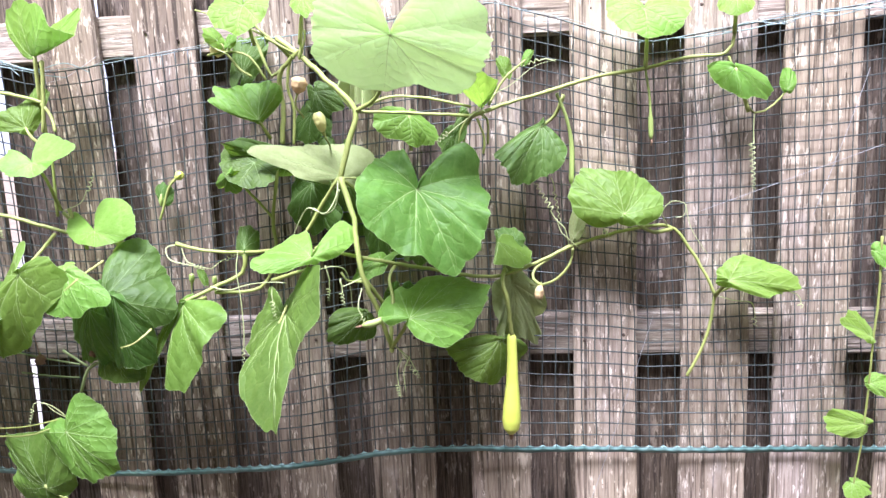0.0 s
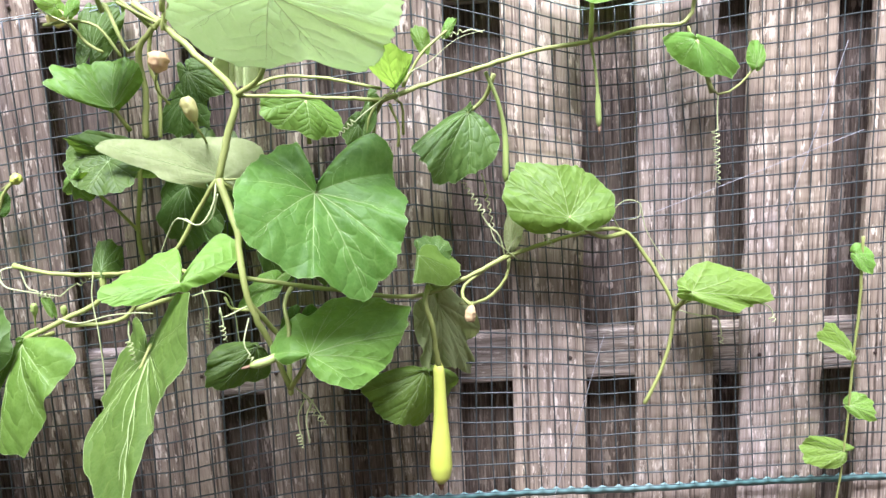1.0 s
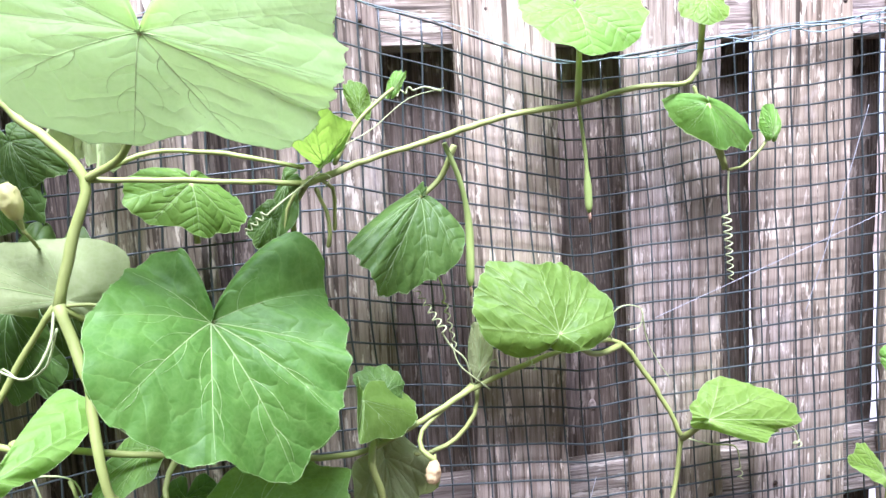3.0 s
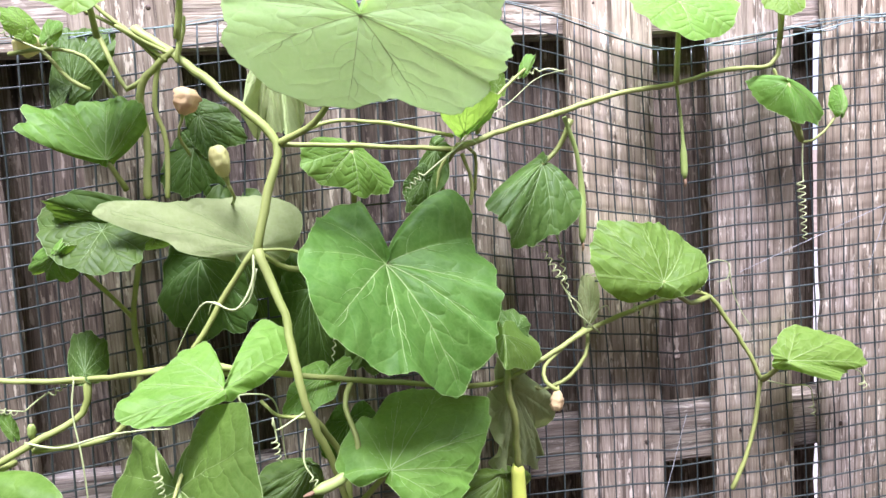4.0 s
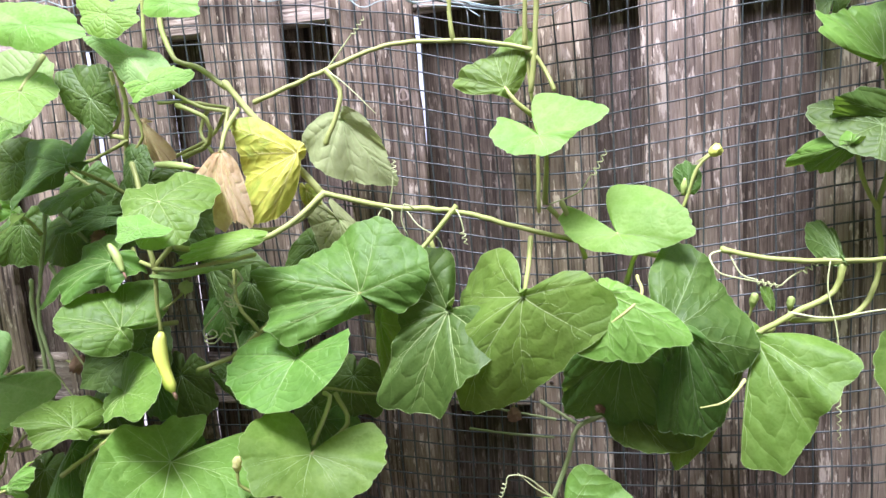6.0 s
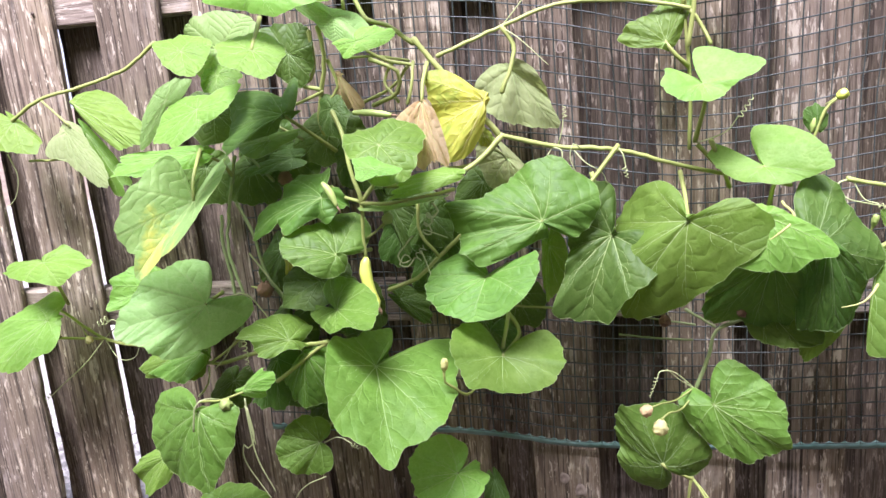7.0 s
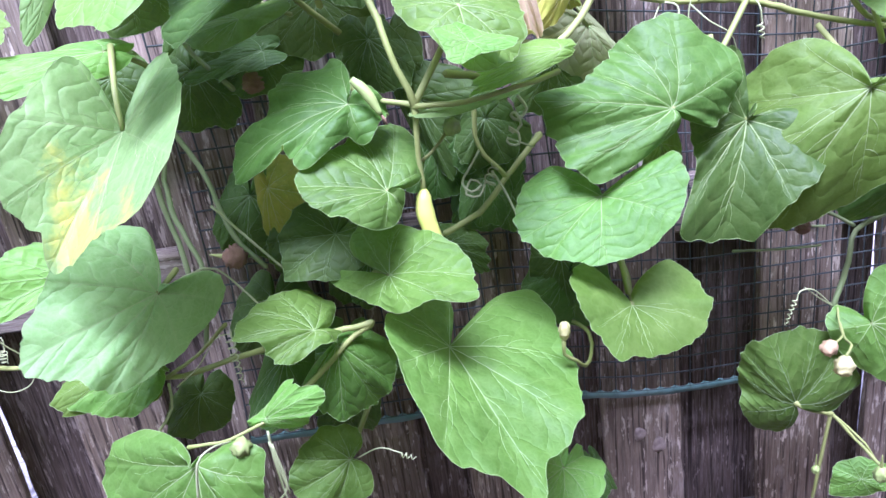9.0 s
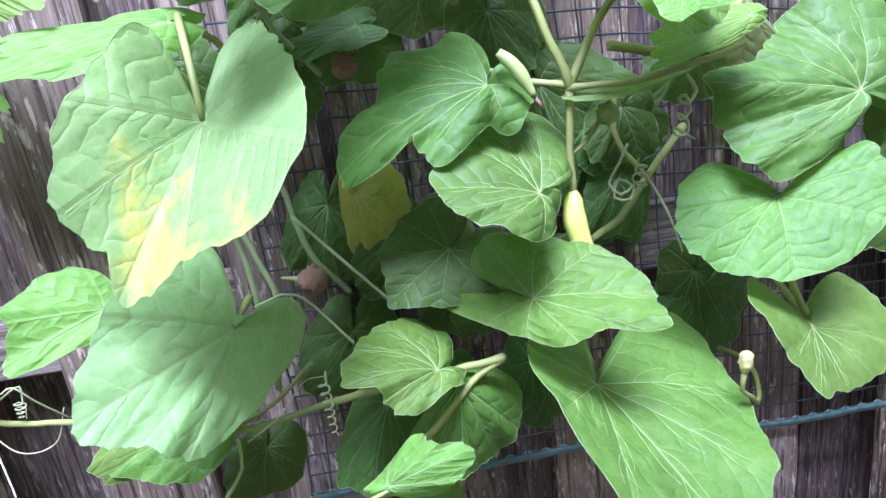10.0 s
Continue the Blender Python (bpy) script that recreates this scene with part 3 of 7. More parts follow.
def rail(z0, z1, y, deep):
    v, f = [], []
    xs = np.linspace(-3.2, 1.6, 60)
    rng = np.random.default_rng(5)
    for x in xs:
        w = 0.0015 * math.sin(x * 6) + rng.normal(0, 0.0006)
        e = 0.004
        for py, pz in ((y, z0 + e), (y, z1 - e), (y + e, z1), (y + deep - e, z1), (y + deep, z1 - e), (y + deep, z0 + e), (y + deep - e, z0), (y + e, z0)):
            v.append((x, py, pz + w))
    for i in range(len(xs) - 1):
        for k in range(8):
            p, q = i * 8 + k, i * 8 + (k + 1) % 8
            f.append((p, q, q + 8, p + 8))
    f.append(tuple(range(8))[::-1])
    f.append(tuple((len(xs) - 1) * 8 + k for k in range(8)))
    return mesh_object("rail", v, f, RAIL_WOOD, fence, "lighter weathered horizontal rail", (xs[0], y, z0), smooth=False)


for z0, z1 in ((0.833, 0.918), (1.464, 1.548), (0.2, 0.285)):
    rail(z0, z1, FRONT + THICK + 0.002, 0.038)
nv, nf = tube([(0, 0, 0), (0, -0.0012, 0), (0, -0.0022, 0)], [0.0034, 0.0034, 0.0016], 8)
nail_mesh = bpy.data.meshes.new("nail")
nail_mesh.from_pydata([tuple(q) for q in nv], [], nf)
nail_mesh.materials.append(NAIL)
rng = np.random.default_rng(3)
for a, b, lean in FRONT_BOARDS:
    for z in (0.875, 1.506):
        for fx in (0.22, 0.78):
            nail = new("nail", nail_mesh)
            nail.parent = fence
            x = a + (b - a) * fx + lean * (0.95 - z) + rng.normal(0, 0.006)
            nail.location = (x + 0.8, -0.0008, z + rng.normal(0, 0.008))

def knot(x, z, r, y=FRONT):
    """A knot in a board: a low oval boss with a ring round it."""
    v, f = [(x, y - 0.0016, z)], []
    rings = ((0.35, 0.0012), (0.6, 0.0022), (0.75, 0.0006), (1.0, -0.0012))
    for s, h in rings:
        for k in range(20):
            a = 2 * math.pi * k / 20
            w = 1 + 0.08 * math.sin(3 * a + x * 50)
            v.append((x + r * s * w * math.cos(a), y - 0.0008 - h, z + 1.35 * r * s * w * math.sin(a)))
    for k in range(20):
        q = (k + 1) % 20
        f.append((0, 1 + k, 1 + q))
        for i in range(3):
            f.append((1 + i * 20 + k, 21 + i * 20 + k, 21 + i * 20 + q, 1 + i * 20 + q))
    return mesh_object("knot", v, f, KNOT, fence, "dark oval knot in the wood", (x, y, z))


knot(-1.104, 0.501, 0.011)
knot(-1.073, 0.474, 0.012)
knot(-1.075, 1.338, 0.012)
knot(-0.63, 0.50, 0.009)
knot(-1.905, 1.145, 0.008)
knot(0.315, 0.988, 0.007, FRONT + THICK + 0.042)
knot(0.02, 0.93, 0.006)

# ---- netting ----
CELL = 0.0245
NET_X0, NET_X1 = -1.72, 0.98


def net_bottom(x):
    xs = np.linspace(x - 0.12, x + 0.12, 9)  # eased between heights fitted to the camera's view
    return float(np.mean(np.interp(xs, (-1.8, -1.5, -1.3, -1.16, -0.72, -0.5, -0.3, -0.146, -0.07, 0.13, 0.9), (0.62, 0.605, 0.625, 0.592, 0.592, 0.62, 0.655, 0.69, 0.655, 0.655, 0.655))))


def net_top(x):
    return float(np.interp(x, (-1.8, -1.386, -1.21, -1.03, -0.93, -0.87, -0.78, -0.65, -0.45, 0.0, 0.275, 0.69, 0.98), (1.55, 1.53, 1.51, 1.474, 1.451, 1.441, 1.446, 1.458, 1.48, 1.52, 1.435, 1.48, 1.5)))


def net_place(i, k, ni, nk):
    """Grid place i along, k up: sags, bellies away from the boards and is pulled about by the vines."""
    x = NET_X0 + (NET_X1 - NET_X0) * i / ni
    t = k / nk
    z = net_bottom(x) * (1 - t) + net_top(x) * t
    belly = 0.012 + 0.05 * math.exp(-((x + 0.35) / 0.35) ** 2) * (1 - t) + 0.035 * math.exp(-((x + 0.75) / 0.25) ** 2) * t ** 3
    belly += 0.012 * abs(noise.noise((x * 2.2, z * 2.2, 4.1)))
    x += 0.012 * noise.noise((x * 1.7, z * 2.6, 1.3)) + 0.004 * noise.noise((x * 9, z * 9, 7.7)) + (1 - t) * 0.02 * math.sin(x * 3.1)
    z += 0.010 * noise.noise((x * 2.3, z * 1.9, 2.9)) + 0.004 * min(1.0, 0.15 + 6 * t) * noise.noise((x * 11, z * 8, 5.5))
    return (x, FRONT - belly, z)


netting = thing("garden_netting", (-0.4, FRONT - 0.02, 0.6), "dark green plastic garden netting with square mesh stretched along the fence", "netting")
NI, NK = int((NET_X1 - NET_X0) / CELL), 33
knots = np.array([[net_place(i, k, NI, NK) for k in range(NK + 1)] for i in range(NI + 1)])


def strands(lines, r):
    v, f = [], []
    for line in lines:
        tv, tf = tube(line, np.full(len(line), r), 4)
        o = len(v)
        v.extend(tv)
        f.extend(tuple(o + q for q in face) for face in tf)
    return v, f


v, f = strands([knots[i] for i in range(NI + 1)] + [knots[:, k] for k in range(NK + 1)], 0.0013)
for q in knots.reshape(-1, 3):  # a small welded lump at every crossing
    o = len(v)
    for dx, dy, dz in ((0.0021, 0, 0), (0, 0, 0.0021), (-0.0021, 0, 0), (0, 0, -0.0021), (0, -0.0016, 0), (0, 0.0016, 0)):
        v.append((q[0] + dx, q[1] + dy, q[2] + dz))
    for k in range(4):
        f += [(o + k, o + (k + 1) % 4, o + 4), (o + (k + 1) % 4, o + k, o + 5)]
tagged(mesh_object("mesh", v, f, NETTING, netting, at=knots[0, 0]), kind="stuff")
v, f = [], []
PER = 6
for i in range(PER * NI + 1):  # the solid strip along the lower edge; the last cells are cut into it with round ends
    c, t = divmod(i, PER)
    p = knots[c, 0] * (1 - t / PER) + knots[min(c + 1, NI), 0] * (t / PER)
    rise = 0.0055 * (1 - math.sin(math.pi * t / PER)) ** 1.5
    for dy in (-0.0008, 0.0008):
        v.append((p[0], p[1] + dy, p[2] + rise))
        v.append((p[0], p[1] + dy, p[2] - 0.0105 + 0.0006 * math.sin(p[0] * 90)))
for i in range(PER * NI):
    a, b = i * 4, i * 4 + 4
    f += [(a, b, b + 1, a + 1), (a + 2, a + 3, b + 3, b + 2), (a, a + 2, b + 2, b), (a + 1, b + 1, b + 3, a + 3)]
mesh_object("edge_strip", v, f, NET_EDGE, netting, "teal solid edge strip", knots[0, 0])
# frayed cords laced along the top, bunched at the two ends, a thread or two between
for j in range(9):
    rng = np.random.default_rng(j)
    keep = np.ones(NI + 1, bool) if j < 2 else knots[:, NK, 0] > 0.2 + 0.03 * j if j % 2 else knots[:, NK, 0] < -0.74 - 0.02 * j
    top = knots[keep, NK]
    slack = 0.0025 if j < 2 else 0.0075
    line = smooth_path(top[:: 2] + rng.normal(0, 1, top[:: 2].shape) * slack * np.array((0.8, 0.4, 1.0)) + np.array((0, -0.0015, -0.003 if j > 1 else 0.002)), 0.006)
    v, f = tube(line, np.full(len(line), 0.0005 if j < 2 else 0.0009), 4)
    mesh_object("cord", v, f, NET_CORD, netting, "frayed pale teal cord along the top edge", line[0])

# ---- vines ----
mid_vine = thing("gourd_vine", (-0.25, 1.38, 0.0), "large green gourd vine with broad leaves climbing the netting", "vine", "gourd vines on the fence")
left_vine = thing("gourd_vine", (-1.3, 1.36, 0.0), "dense leafy gourd vine with yellowing leaves hanging on the fence", "vine", "gourd vines on the fence")
right_vine = thing("gourd_vine", (0.35, 1.42, 0.0), "thin pale green vine shoots reaching along the netting", "vine", "gourd vines on the fence")
small_vine = thing("small_creeper", (0.65, 1.41, 0.0), "thin creeper with small lime green leaves beside the netting", "vine")
V = {"m": mid_vine, "l": left_vine, "r": right_vine, "c": small_vine}

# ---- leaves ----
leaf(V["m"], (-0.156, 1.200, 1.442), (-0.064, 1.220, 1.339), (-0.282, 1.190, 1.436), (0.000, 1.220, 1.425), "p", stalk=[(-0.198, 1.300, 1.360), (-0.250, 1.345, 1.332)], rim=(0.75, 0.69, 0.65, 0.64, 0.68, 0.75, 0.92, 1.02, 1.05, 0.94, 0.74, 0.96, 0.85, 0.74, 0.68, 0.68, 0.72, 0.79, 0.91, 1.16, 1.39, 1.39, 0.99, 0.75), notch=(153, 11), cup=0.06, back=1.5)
leaf(V["m"], (-0.140, 1.300, 1.191), (-0.060, 1.230, 1.048), (-0.220, 1.200, 1.195), (-0.003, 1.290, 1.186), "m", stalk=[(-0.112, 1.340, 1.197), (-0.085, 1.380, 1.223)], rim=(0.49, 0.51, 0.53, 0.59, 0.70, 0.81, 0.90, 0.87, 0.84, 0.82, 0.84, 0.94, 0.80, 0.74, 0.69, 0.67, 0.69, 0.77, 0.83, 1.01, 0.91, 0.75, 0.55, 0.41), notch=(152, 18), cup=0.03, back=1.25)
leaf(V["m"], (-0.285, 1.360, 1.215), (-0.476, 1.294, 1.280), (-0.270, 1.391, 1.291), (-0.301, 1.331, 1.140), "u", rim=(0.21, 0.24, 0.32, 0.47, 0.65, 0.62, 0.55, 0.53, 0.54, 0.58, 0.75, 0.87, 0.48, 0.46, 0.29, 0.23, 0.23, 0.18, 0.16, 0.15, 0.15, 0.17, 0.20, 0.20), cup=0.02, ruffle=0.02)
leaf(V["m"], (-0.449, 1.350, 1.247), (-0.510, 1.360, 1.256), (-0.454, 1.380, 1.278), (-0.444, 1.310, 1.220), "d", rim=(0.78, 0.73, 0.66, 0.64, 0.67, 0.74, 0.82, 0.93, 1.10, 1.29, 1.25, 1.17, 1.14, 1.12, 1.10, 1.06, 1.02, 0.99, 1.00, 1.04, 0.92, 0.83, 0.82, 0.87), cup=0.02, veins="dark")
leaf(V["m"], (-0.442, 1.370, 1.327), (-0.441, 1.390, 1.408), (-0.518, 1.350, 1.379), (-0.398, 1.370, 1.369), "g", stalk=[(-0.428, 1.390, 1.291)], rim=(0.08, 0.09, 0.12, 0.20, 0.90, 0.76, 0.85, 0.69, 0.66, 0.72, 0.80, 0.92, 0.88, 0.78, 0.75, 0.76, 0.83, 0.78, 0.17, 0.11, 0.09, 0.08, 0.07, 0.07), ruffle=0.045)
leaf(V["m"], (-0.164, 1.410, 1.323), (-0.153, 1.400, 1.271), (-0.222, 1.370, 1.323), (-0.114, 1.430, 1.298), "g", stalk=[(-0.165, 1.420, 1.257)], back=0.5)
leaf(V["m"], (0.081, 1.410, 1.291), (0.029, 1.350, 1.196), (-0.005, 1.375, 1.256), (0.129, 1.395, 1.245), "d", stalk=[(0.108, 1.420, 1.313), (0.123, 1.410, 1.347)], rim=(0.20, 0.21, 0.22, 0.26, 0.35, 0.63, 0.75, 0.67, 0.66, 0.69, 0.79, 0.96, 0.87, 0.79, 0.80, 0.82, 0.85, 0.71, 0.12, 0.09, 0.10, 0.11, 0.12, 0.14), veins="dark")
leaf(V["m"], (0.224, 1.370, 1.130), (0.211, 1.400, 1.213), (0.131, 1.375, 1.175), (0.290, 1.400, 1.165), "g", stalk=[(0.255, 1.385, 1.105), (0.286, 1.410, 1.090), (0.320, 1.430, 1.092)], rim=(0.21, 0.21, 0.69, 0.90, 0.86, 0.82, 0.77, 0.77, 0.83, 0.91, 0.94, 0.92, 0.94, 0.85, 0.81, 0.79, 0.79, 0.82, 0.85, 0.85, 0.56, 0.35, 0.27, 0.22), cup=0.05)
leaf(V["r"], (0.415, 1.390, 1.000), (0.548, 1.390, 0.983), (0.433, 1.410, 1.056), (0.465, 1.370, 0.969), "l", stalk=[(0.401, 1.430, 0.963)], rim=(0.16, 0.18, 0.22, 0.32, 0.36, 0.62, 0.76, 0.74, 0.79, 0.89, 0.96, 0.97, 0.71, 0.62, 0.59, 0.61, 0.70, 0.45, 0.25, 0.25, 0.25, 0.24, 0.18, 0.16))
leaf(V["m"], (0.020, 1.390, 1.000), (0.030, 1.400, 0.896), (-0.009, 1.370, 0.935), (0.080, 1.440, 0.913), "u", ruffle=0.1)
leaf(V["m"], (-0.006, 1.370, 0.898), (-0.057, 1.330, 0.829), (-0.098, 1.310, 0.893), (0.051, 1.410, 0.856), "g", rim=(0.11, 0.11, 0.14, 0.30, 0.62, 0.76, 0.66, 0.61, 0.62, 0.68, 0.82, 0.95, 0.98, 1.07, 0.96, 0.86, 0.84, 0.80, 0.56, 0.25, 0.19, 0.15, 0.12, 0.11))
leaf(V["m"], (-0.155, 1.250, 0.972), (-0.028, 1.330, 0.981), (-0.162, 1.330, 1.038), (-0.111, 1.210, 0.934), "g", stalk=[(-0.176, 1.280, 0.938), (-0.199, 1.300, 0.906)], rim=(0.29, 0.40, 0.51, 0.58, 0.62, 0.59, 0.81, 0.86, 0.90, 0.96, 1.12, 1.00, 0.88, 0.79, 0.77, 0.74, 0.74, 0.50, 0.24, 0.09, 0.06, 0.06, 0.08, 0.18), back=0.6)
leaf(V["m"], (-0.241, 1.290, 0.974), (-0.281, 1.240, 0.930), (-0.293, 1.240, 0.981), (-0.228, 1.300, 0.917), "d", rim=(0.11, 0.11, 0.12, 0.25, 0.55, 0.66, 0.70, 0.67, 0.69, 0.78, 0.97, 1.01, 0.86, 0.71, 0.65, 0.64, 0.69, 0.72, 0.57, 0.19, 0.10, 0.11, 0.11, 0.11), veins="dark")
leaf(V["m"], (-0.317, 1.230, 1.086), (-0.414, 1.190, 1.083), (-0.340, 1.190, 1.071), (-0.334, 1.270, 1.128), "l", stalk=[(-0.339, 1.270, 1.059), (-0.374, 1.310, 1.045), (-0.436, 1.360, 1.022)], rim=(0.25, 0.25, 0.25, 0.25, 0.28, 0.34, 0.47, 0.65, 0.71, 0.73, 0.83, 0.98, 0.93, 0.87, 0.85, 0.85, 0.91, 0.98, 1.14, 1.20, 1.13, 0.87, 0.55, 0.29), notch=(104, 11))
leaf(V["m"], (-0.368, 1.228, 0.988), (-0.342, 1.002, 0.869), (-0.488, 1.300, 0.955), (-0.290, 1.090, 1.020), "m", rim=(0.06, 0.06, 0.47, 0.56, 0.67, 0.75, 0.77, 0.65, 0.58, 0.82, 0.88, 1.00, 0.92, 0.54, 0.52, 0.54, 0.60, 0.72, 0.84, 0.97, 0.66, 0.30, 0.14, 0.06), cup=0.0, ruffle=0.021, midrib=2.2)
leaf(V["l"], (-0.765, 1.330, 1.129), (-0.751, 1.300, 1.104), (-0.830, 1.340, 1.129), (-0.678, 1.300, 1.128), "l", stalk=[(-0.814, 1.380, 1.119), (-0.858, 1.380, 1.164)], rim=(1.87, 1.31, 1.12, 0.91, 0.82, 0.78, 0.74, 0.74, 0.81, 0.81, 0.83, 0.94, 0.80, 0.66, 0.61, 0.61, 0.65, 0.76, 0.92, 1.02, 1.26, 1.75, 2.30, 2.30), notch=(-172, 11))
leaf(V["l"], (-0.860, 1.310, 1.264), (-0.851, 1.285, 1.238), (-0.908, 1.280, 1.253), (-0.791, 1.290, 1.271), "l", stalk=[(-0.853, 1.330, 1.236), (-0.862, 1.380, 1.169)], rim=(1.90, 1.33, 1.20, 0.99, 0.84, 0.73, 0.69, 0.70, 0.73, 0.74, 0.80, 0.96, 0.83, 0.63, 0.56, 0.54, 0.58, 0.69, 0.92, 1.24, 1.46, 1.55, 1.82, 2.12), notch=(-170, 11))
leaf(V["l"], (-0.908, 1.370, 1.331), (-0.927, 1.385, 1.393), (-0.978, 1.360, 1.347), (-0.864, 1.380, 1.395), "g", stalk=[(-0.893, 1.365, 1.310), (-0.872, 1.375, 1.290)], rim=(0.21, 0.21, 0.22, 0.25, 0.65, 0.82, 0.73, 0.71, 0.70, 0.69, 0.72, 0.82, 0.85, 0.81, 0.84, 0.81, 0.81, 0.80, 0.51, 0.44, 0.37, 0.29, 0.25, 0.22))
leaf(V["l"], (-0.886, 1.270, 1.061), (-1.009, 1.290, 0.877), (-1.002, 1.360, 1.082), (-0.787, 1.215, 1.064), "g", rim=(0.06, 0.06, 0.06, 0.51, 0.70, 0.74, 0.70, 0.65, 0.62, 0.64, 0.70, 0.91, 0.86, 0.84, 0.83, 0.82, 0.90, 0.79, 0.56, 0.40, 0.28, 0.06, 0.06, 0.06), cup=0.03, stalk=[(-0.884, 1.330, 1.091), (-0.885, 1.385, 1.121)])
leaf(V["l"], (-1.000, 1.330, 1.029), (-1.046, 1.280, 0.895), (-1.109, 1.290, 1.031), (-0.919, 1.250, 1.028), "d", stalk=[(-1.015, 1.370, 1.073), (-1.029, 1.370, 1.130)], rim=(0.63, 0.74, 0.93, 0.85, 0.62, 0.54, 0.50, 0.53, 0.60, 0.99, 0.96, 0.98, 0.98, 0.83, 0.76, 0.78, 0.80, 0.79, 0.55, 0.06, 0.06, 0.06, 0.21, 0.46), notch=(177, 14), cup=0.04)
leaf(V["l"], (-0.780, 1.250, 1.067), (-0.685, 1.205, 1.023), (-0.752, 1.270, 1.115), (-0.812, 1.235, 1.008), "l", rim=(0.19, 0.21, 0.26, 0.27, 0.25, 0.24, 0.25, 0.28, 0.33, 0.44, 0.73, 0.99, 0.85, 0.79, 0.87, 0.85, 0.88, 0.98, 0.70, 0.38, 0.27, 0.22, 0.19, 0.19), ruffle=0.03, stalk=[(-0.815, 1.300, 1.065)])
leaf(V["l"], (-0.714, 1.255, 1.014), (-0.601, 1.290, 0.982), (-0.682, 1.330, 1.120), (-0.700, 1.250, 0.888), "d", rim=(0.06, 0.06, 0.06, 0.45, 0.67, 0.78, 0.79, 0.76, 0.75, 0.79, 0.93, 1.05, 0.81, 0.54, 0.44, 0.32, 0.25, 0.18, 0.06, 0.06, 0.06, 0.06, 0.06, 0.06), notch=(-152, 23), back=0.5, veins="dark")
leaf(V["l"], (-0.693, 1.250, 1.021), (-0.672, 1.250, 0.884), (-0.721, 1.270, 0.980), (-0.613, 1.270, 0.970), "d", rim=(0.06, 0.06, 0.06, 0.19, 0.38, 0.63, 1.02, 1.34, 1.10, 1.00, 0.99, 1.04, 0.98, 0.78, 0.69, 0.61, 0.60, 0.33, 0.20, 0.08, 0.06, 0.06, 0.06, 0.06), back=0.5, veins="dark")
leaf(V["l"], (-0.761, 1.280, 0.989), (-0.788, 1.310, 0.871), (-0.852, 1.350, 0.917), (-0.710, 1.280, 0.932), "d", veins="dark")
leaf(V["l"], (-0.762, 1.330, 0.901), (-0.714, 1.295, 0.841), (-0.693, 1.320, 0.924), (-0.812, 1.320, 0.869), "m", rim=(0.15, 0.15, 0.14, 0.14, 0.15, 0.17, 0.22, 0.35, 0.79, 1.00, 1.08, 0.98, 0.87, 0.79, 0.73, 0.68, 0.55, 0.37, 0.22, 0.16, 0.14, 0.13, 0.12, 0.13), ruffle=0.02)
leaf(V["l"], (-0.598, 1.320, 0.986), (-0.632, 1.250, 0.842), (-0.674, 1.320, 0.901), (-0.507, 1.250, 0.981), "g", stalk=[(-0.571, 1.360, 0.991)], rim=(0.06, 0.27, 0.59, 0.87, 1.09, 1.20, 1.17, 0.96, 0.71, 0.54, 0.74, 0.96, 1.00, 0.83, 0.73, 0.75, 0.77, 0.83, 0.45, 0.06, 0.06, 0.06, 0.06, 0.06), notch=(-19, 10), back=0.45, fold=0.05)
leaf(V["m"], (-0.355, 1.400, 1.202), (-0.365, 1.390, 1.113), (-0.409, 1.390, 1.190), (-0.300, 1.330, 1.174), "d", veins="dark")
leaf(V["m"], (-0.395, 1.380, 1.247), (-0.474, 1.380, 1.231), (-0.474, 1.330, 1.281), (-0.326, 1.400, 1.207), "d", rim=(0.27, 0.34, 0.43, 0.52, 0.71, 0.77, 0.87, 0.84, 0.82, 0.87, 0.98, 1.22, 1.25, 0.97, 0.73, 0.71, 0.80, 0.71, 0.52, 0.41, 0.30, 0.26, 0.25, 0.25), veins="dark")
leaf(V["l"], (-1.181, 1.228, 0.858), (-1.171, 1.175, 0.821), (-1.252, 1.160, 0.887), (-1.085, 1.235, 0.837), "g", rim=(1.13, 1.14, 0.99, 0.88, 0.81, 0.75, 0.72, 0.74, 0.84, 1.03, 0.94, 1.00, 0.90, 0.83, 0.83, 0.78, 0.76, 0.80, 0.84, 0.94, 1.12, 1.27, 0.06, 0.06), notch=(178, 8), ruffle=0.035, stalk=[(-1.161, 1.320, 0.865), (-1.188, 1.350, 0.901)])
leaf(V["l"], (-1.111, 1.280, 1.068), (-1.268, 1.270, 1.108), (-1.131, 1.340, 1.160), (-1.211, 1.250, 1.003), "m", stalk=[(-1.073, 1.300, 1.077), (-1.030, 1.330, 1.120), (-0.984, 1.360, 1.174)], rim=(0.52, 0.71, 0.85, 0.85, 0.90, 0.78, 0.66, 0.57, 0.55, 0.58, 0.64, 0.99, 0.80, 0.67, 0.68, 0.71, 0.74, 0.78, 0.40, 0.27, 0.24, 0.40, 0.42, 0.43), notch=(150, 10))
leaf(V["l"], (-1.103, 1.340, 1.011), (-1.096, 1.340, 0.932), (-1.121, 1.350, 0.941), (-1.071, 1.340, 0.976), "l")
leaf(V["l"], (-1.202, 1.260, 0.985), (-1.220, 1.200, 0.937), (-1.301, 1.250, 0.978), (-1.106, 1.250, 1.028), "g", rim=(0.26, 0.97, 0.96, 0.89, 0.82, 0.81, 0.80, 0.78, 0.81, 0.86, 0.96, 1.07, 1.21, 1.20, 1.04, 0.88, 0.76, 0.70, 0.60, 0.51, 0.06, 0.06, 0.06, 0.07), cup=0.04)
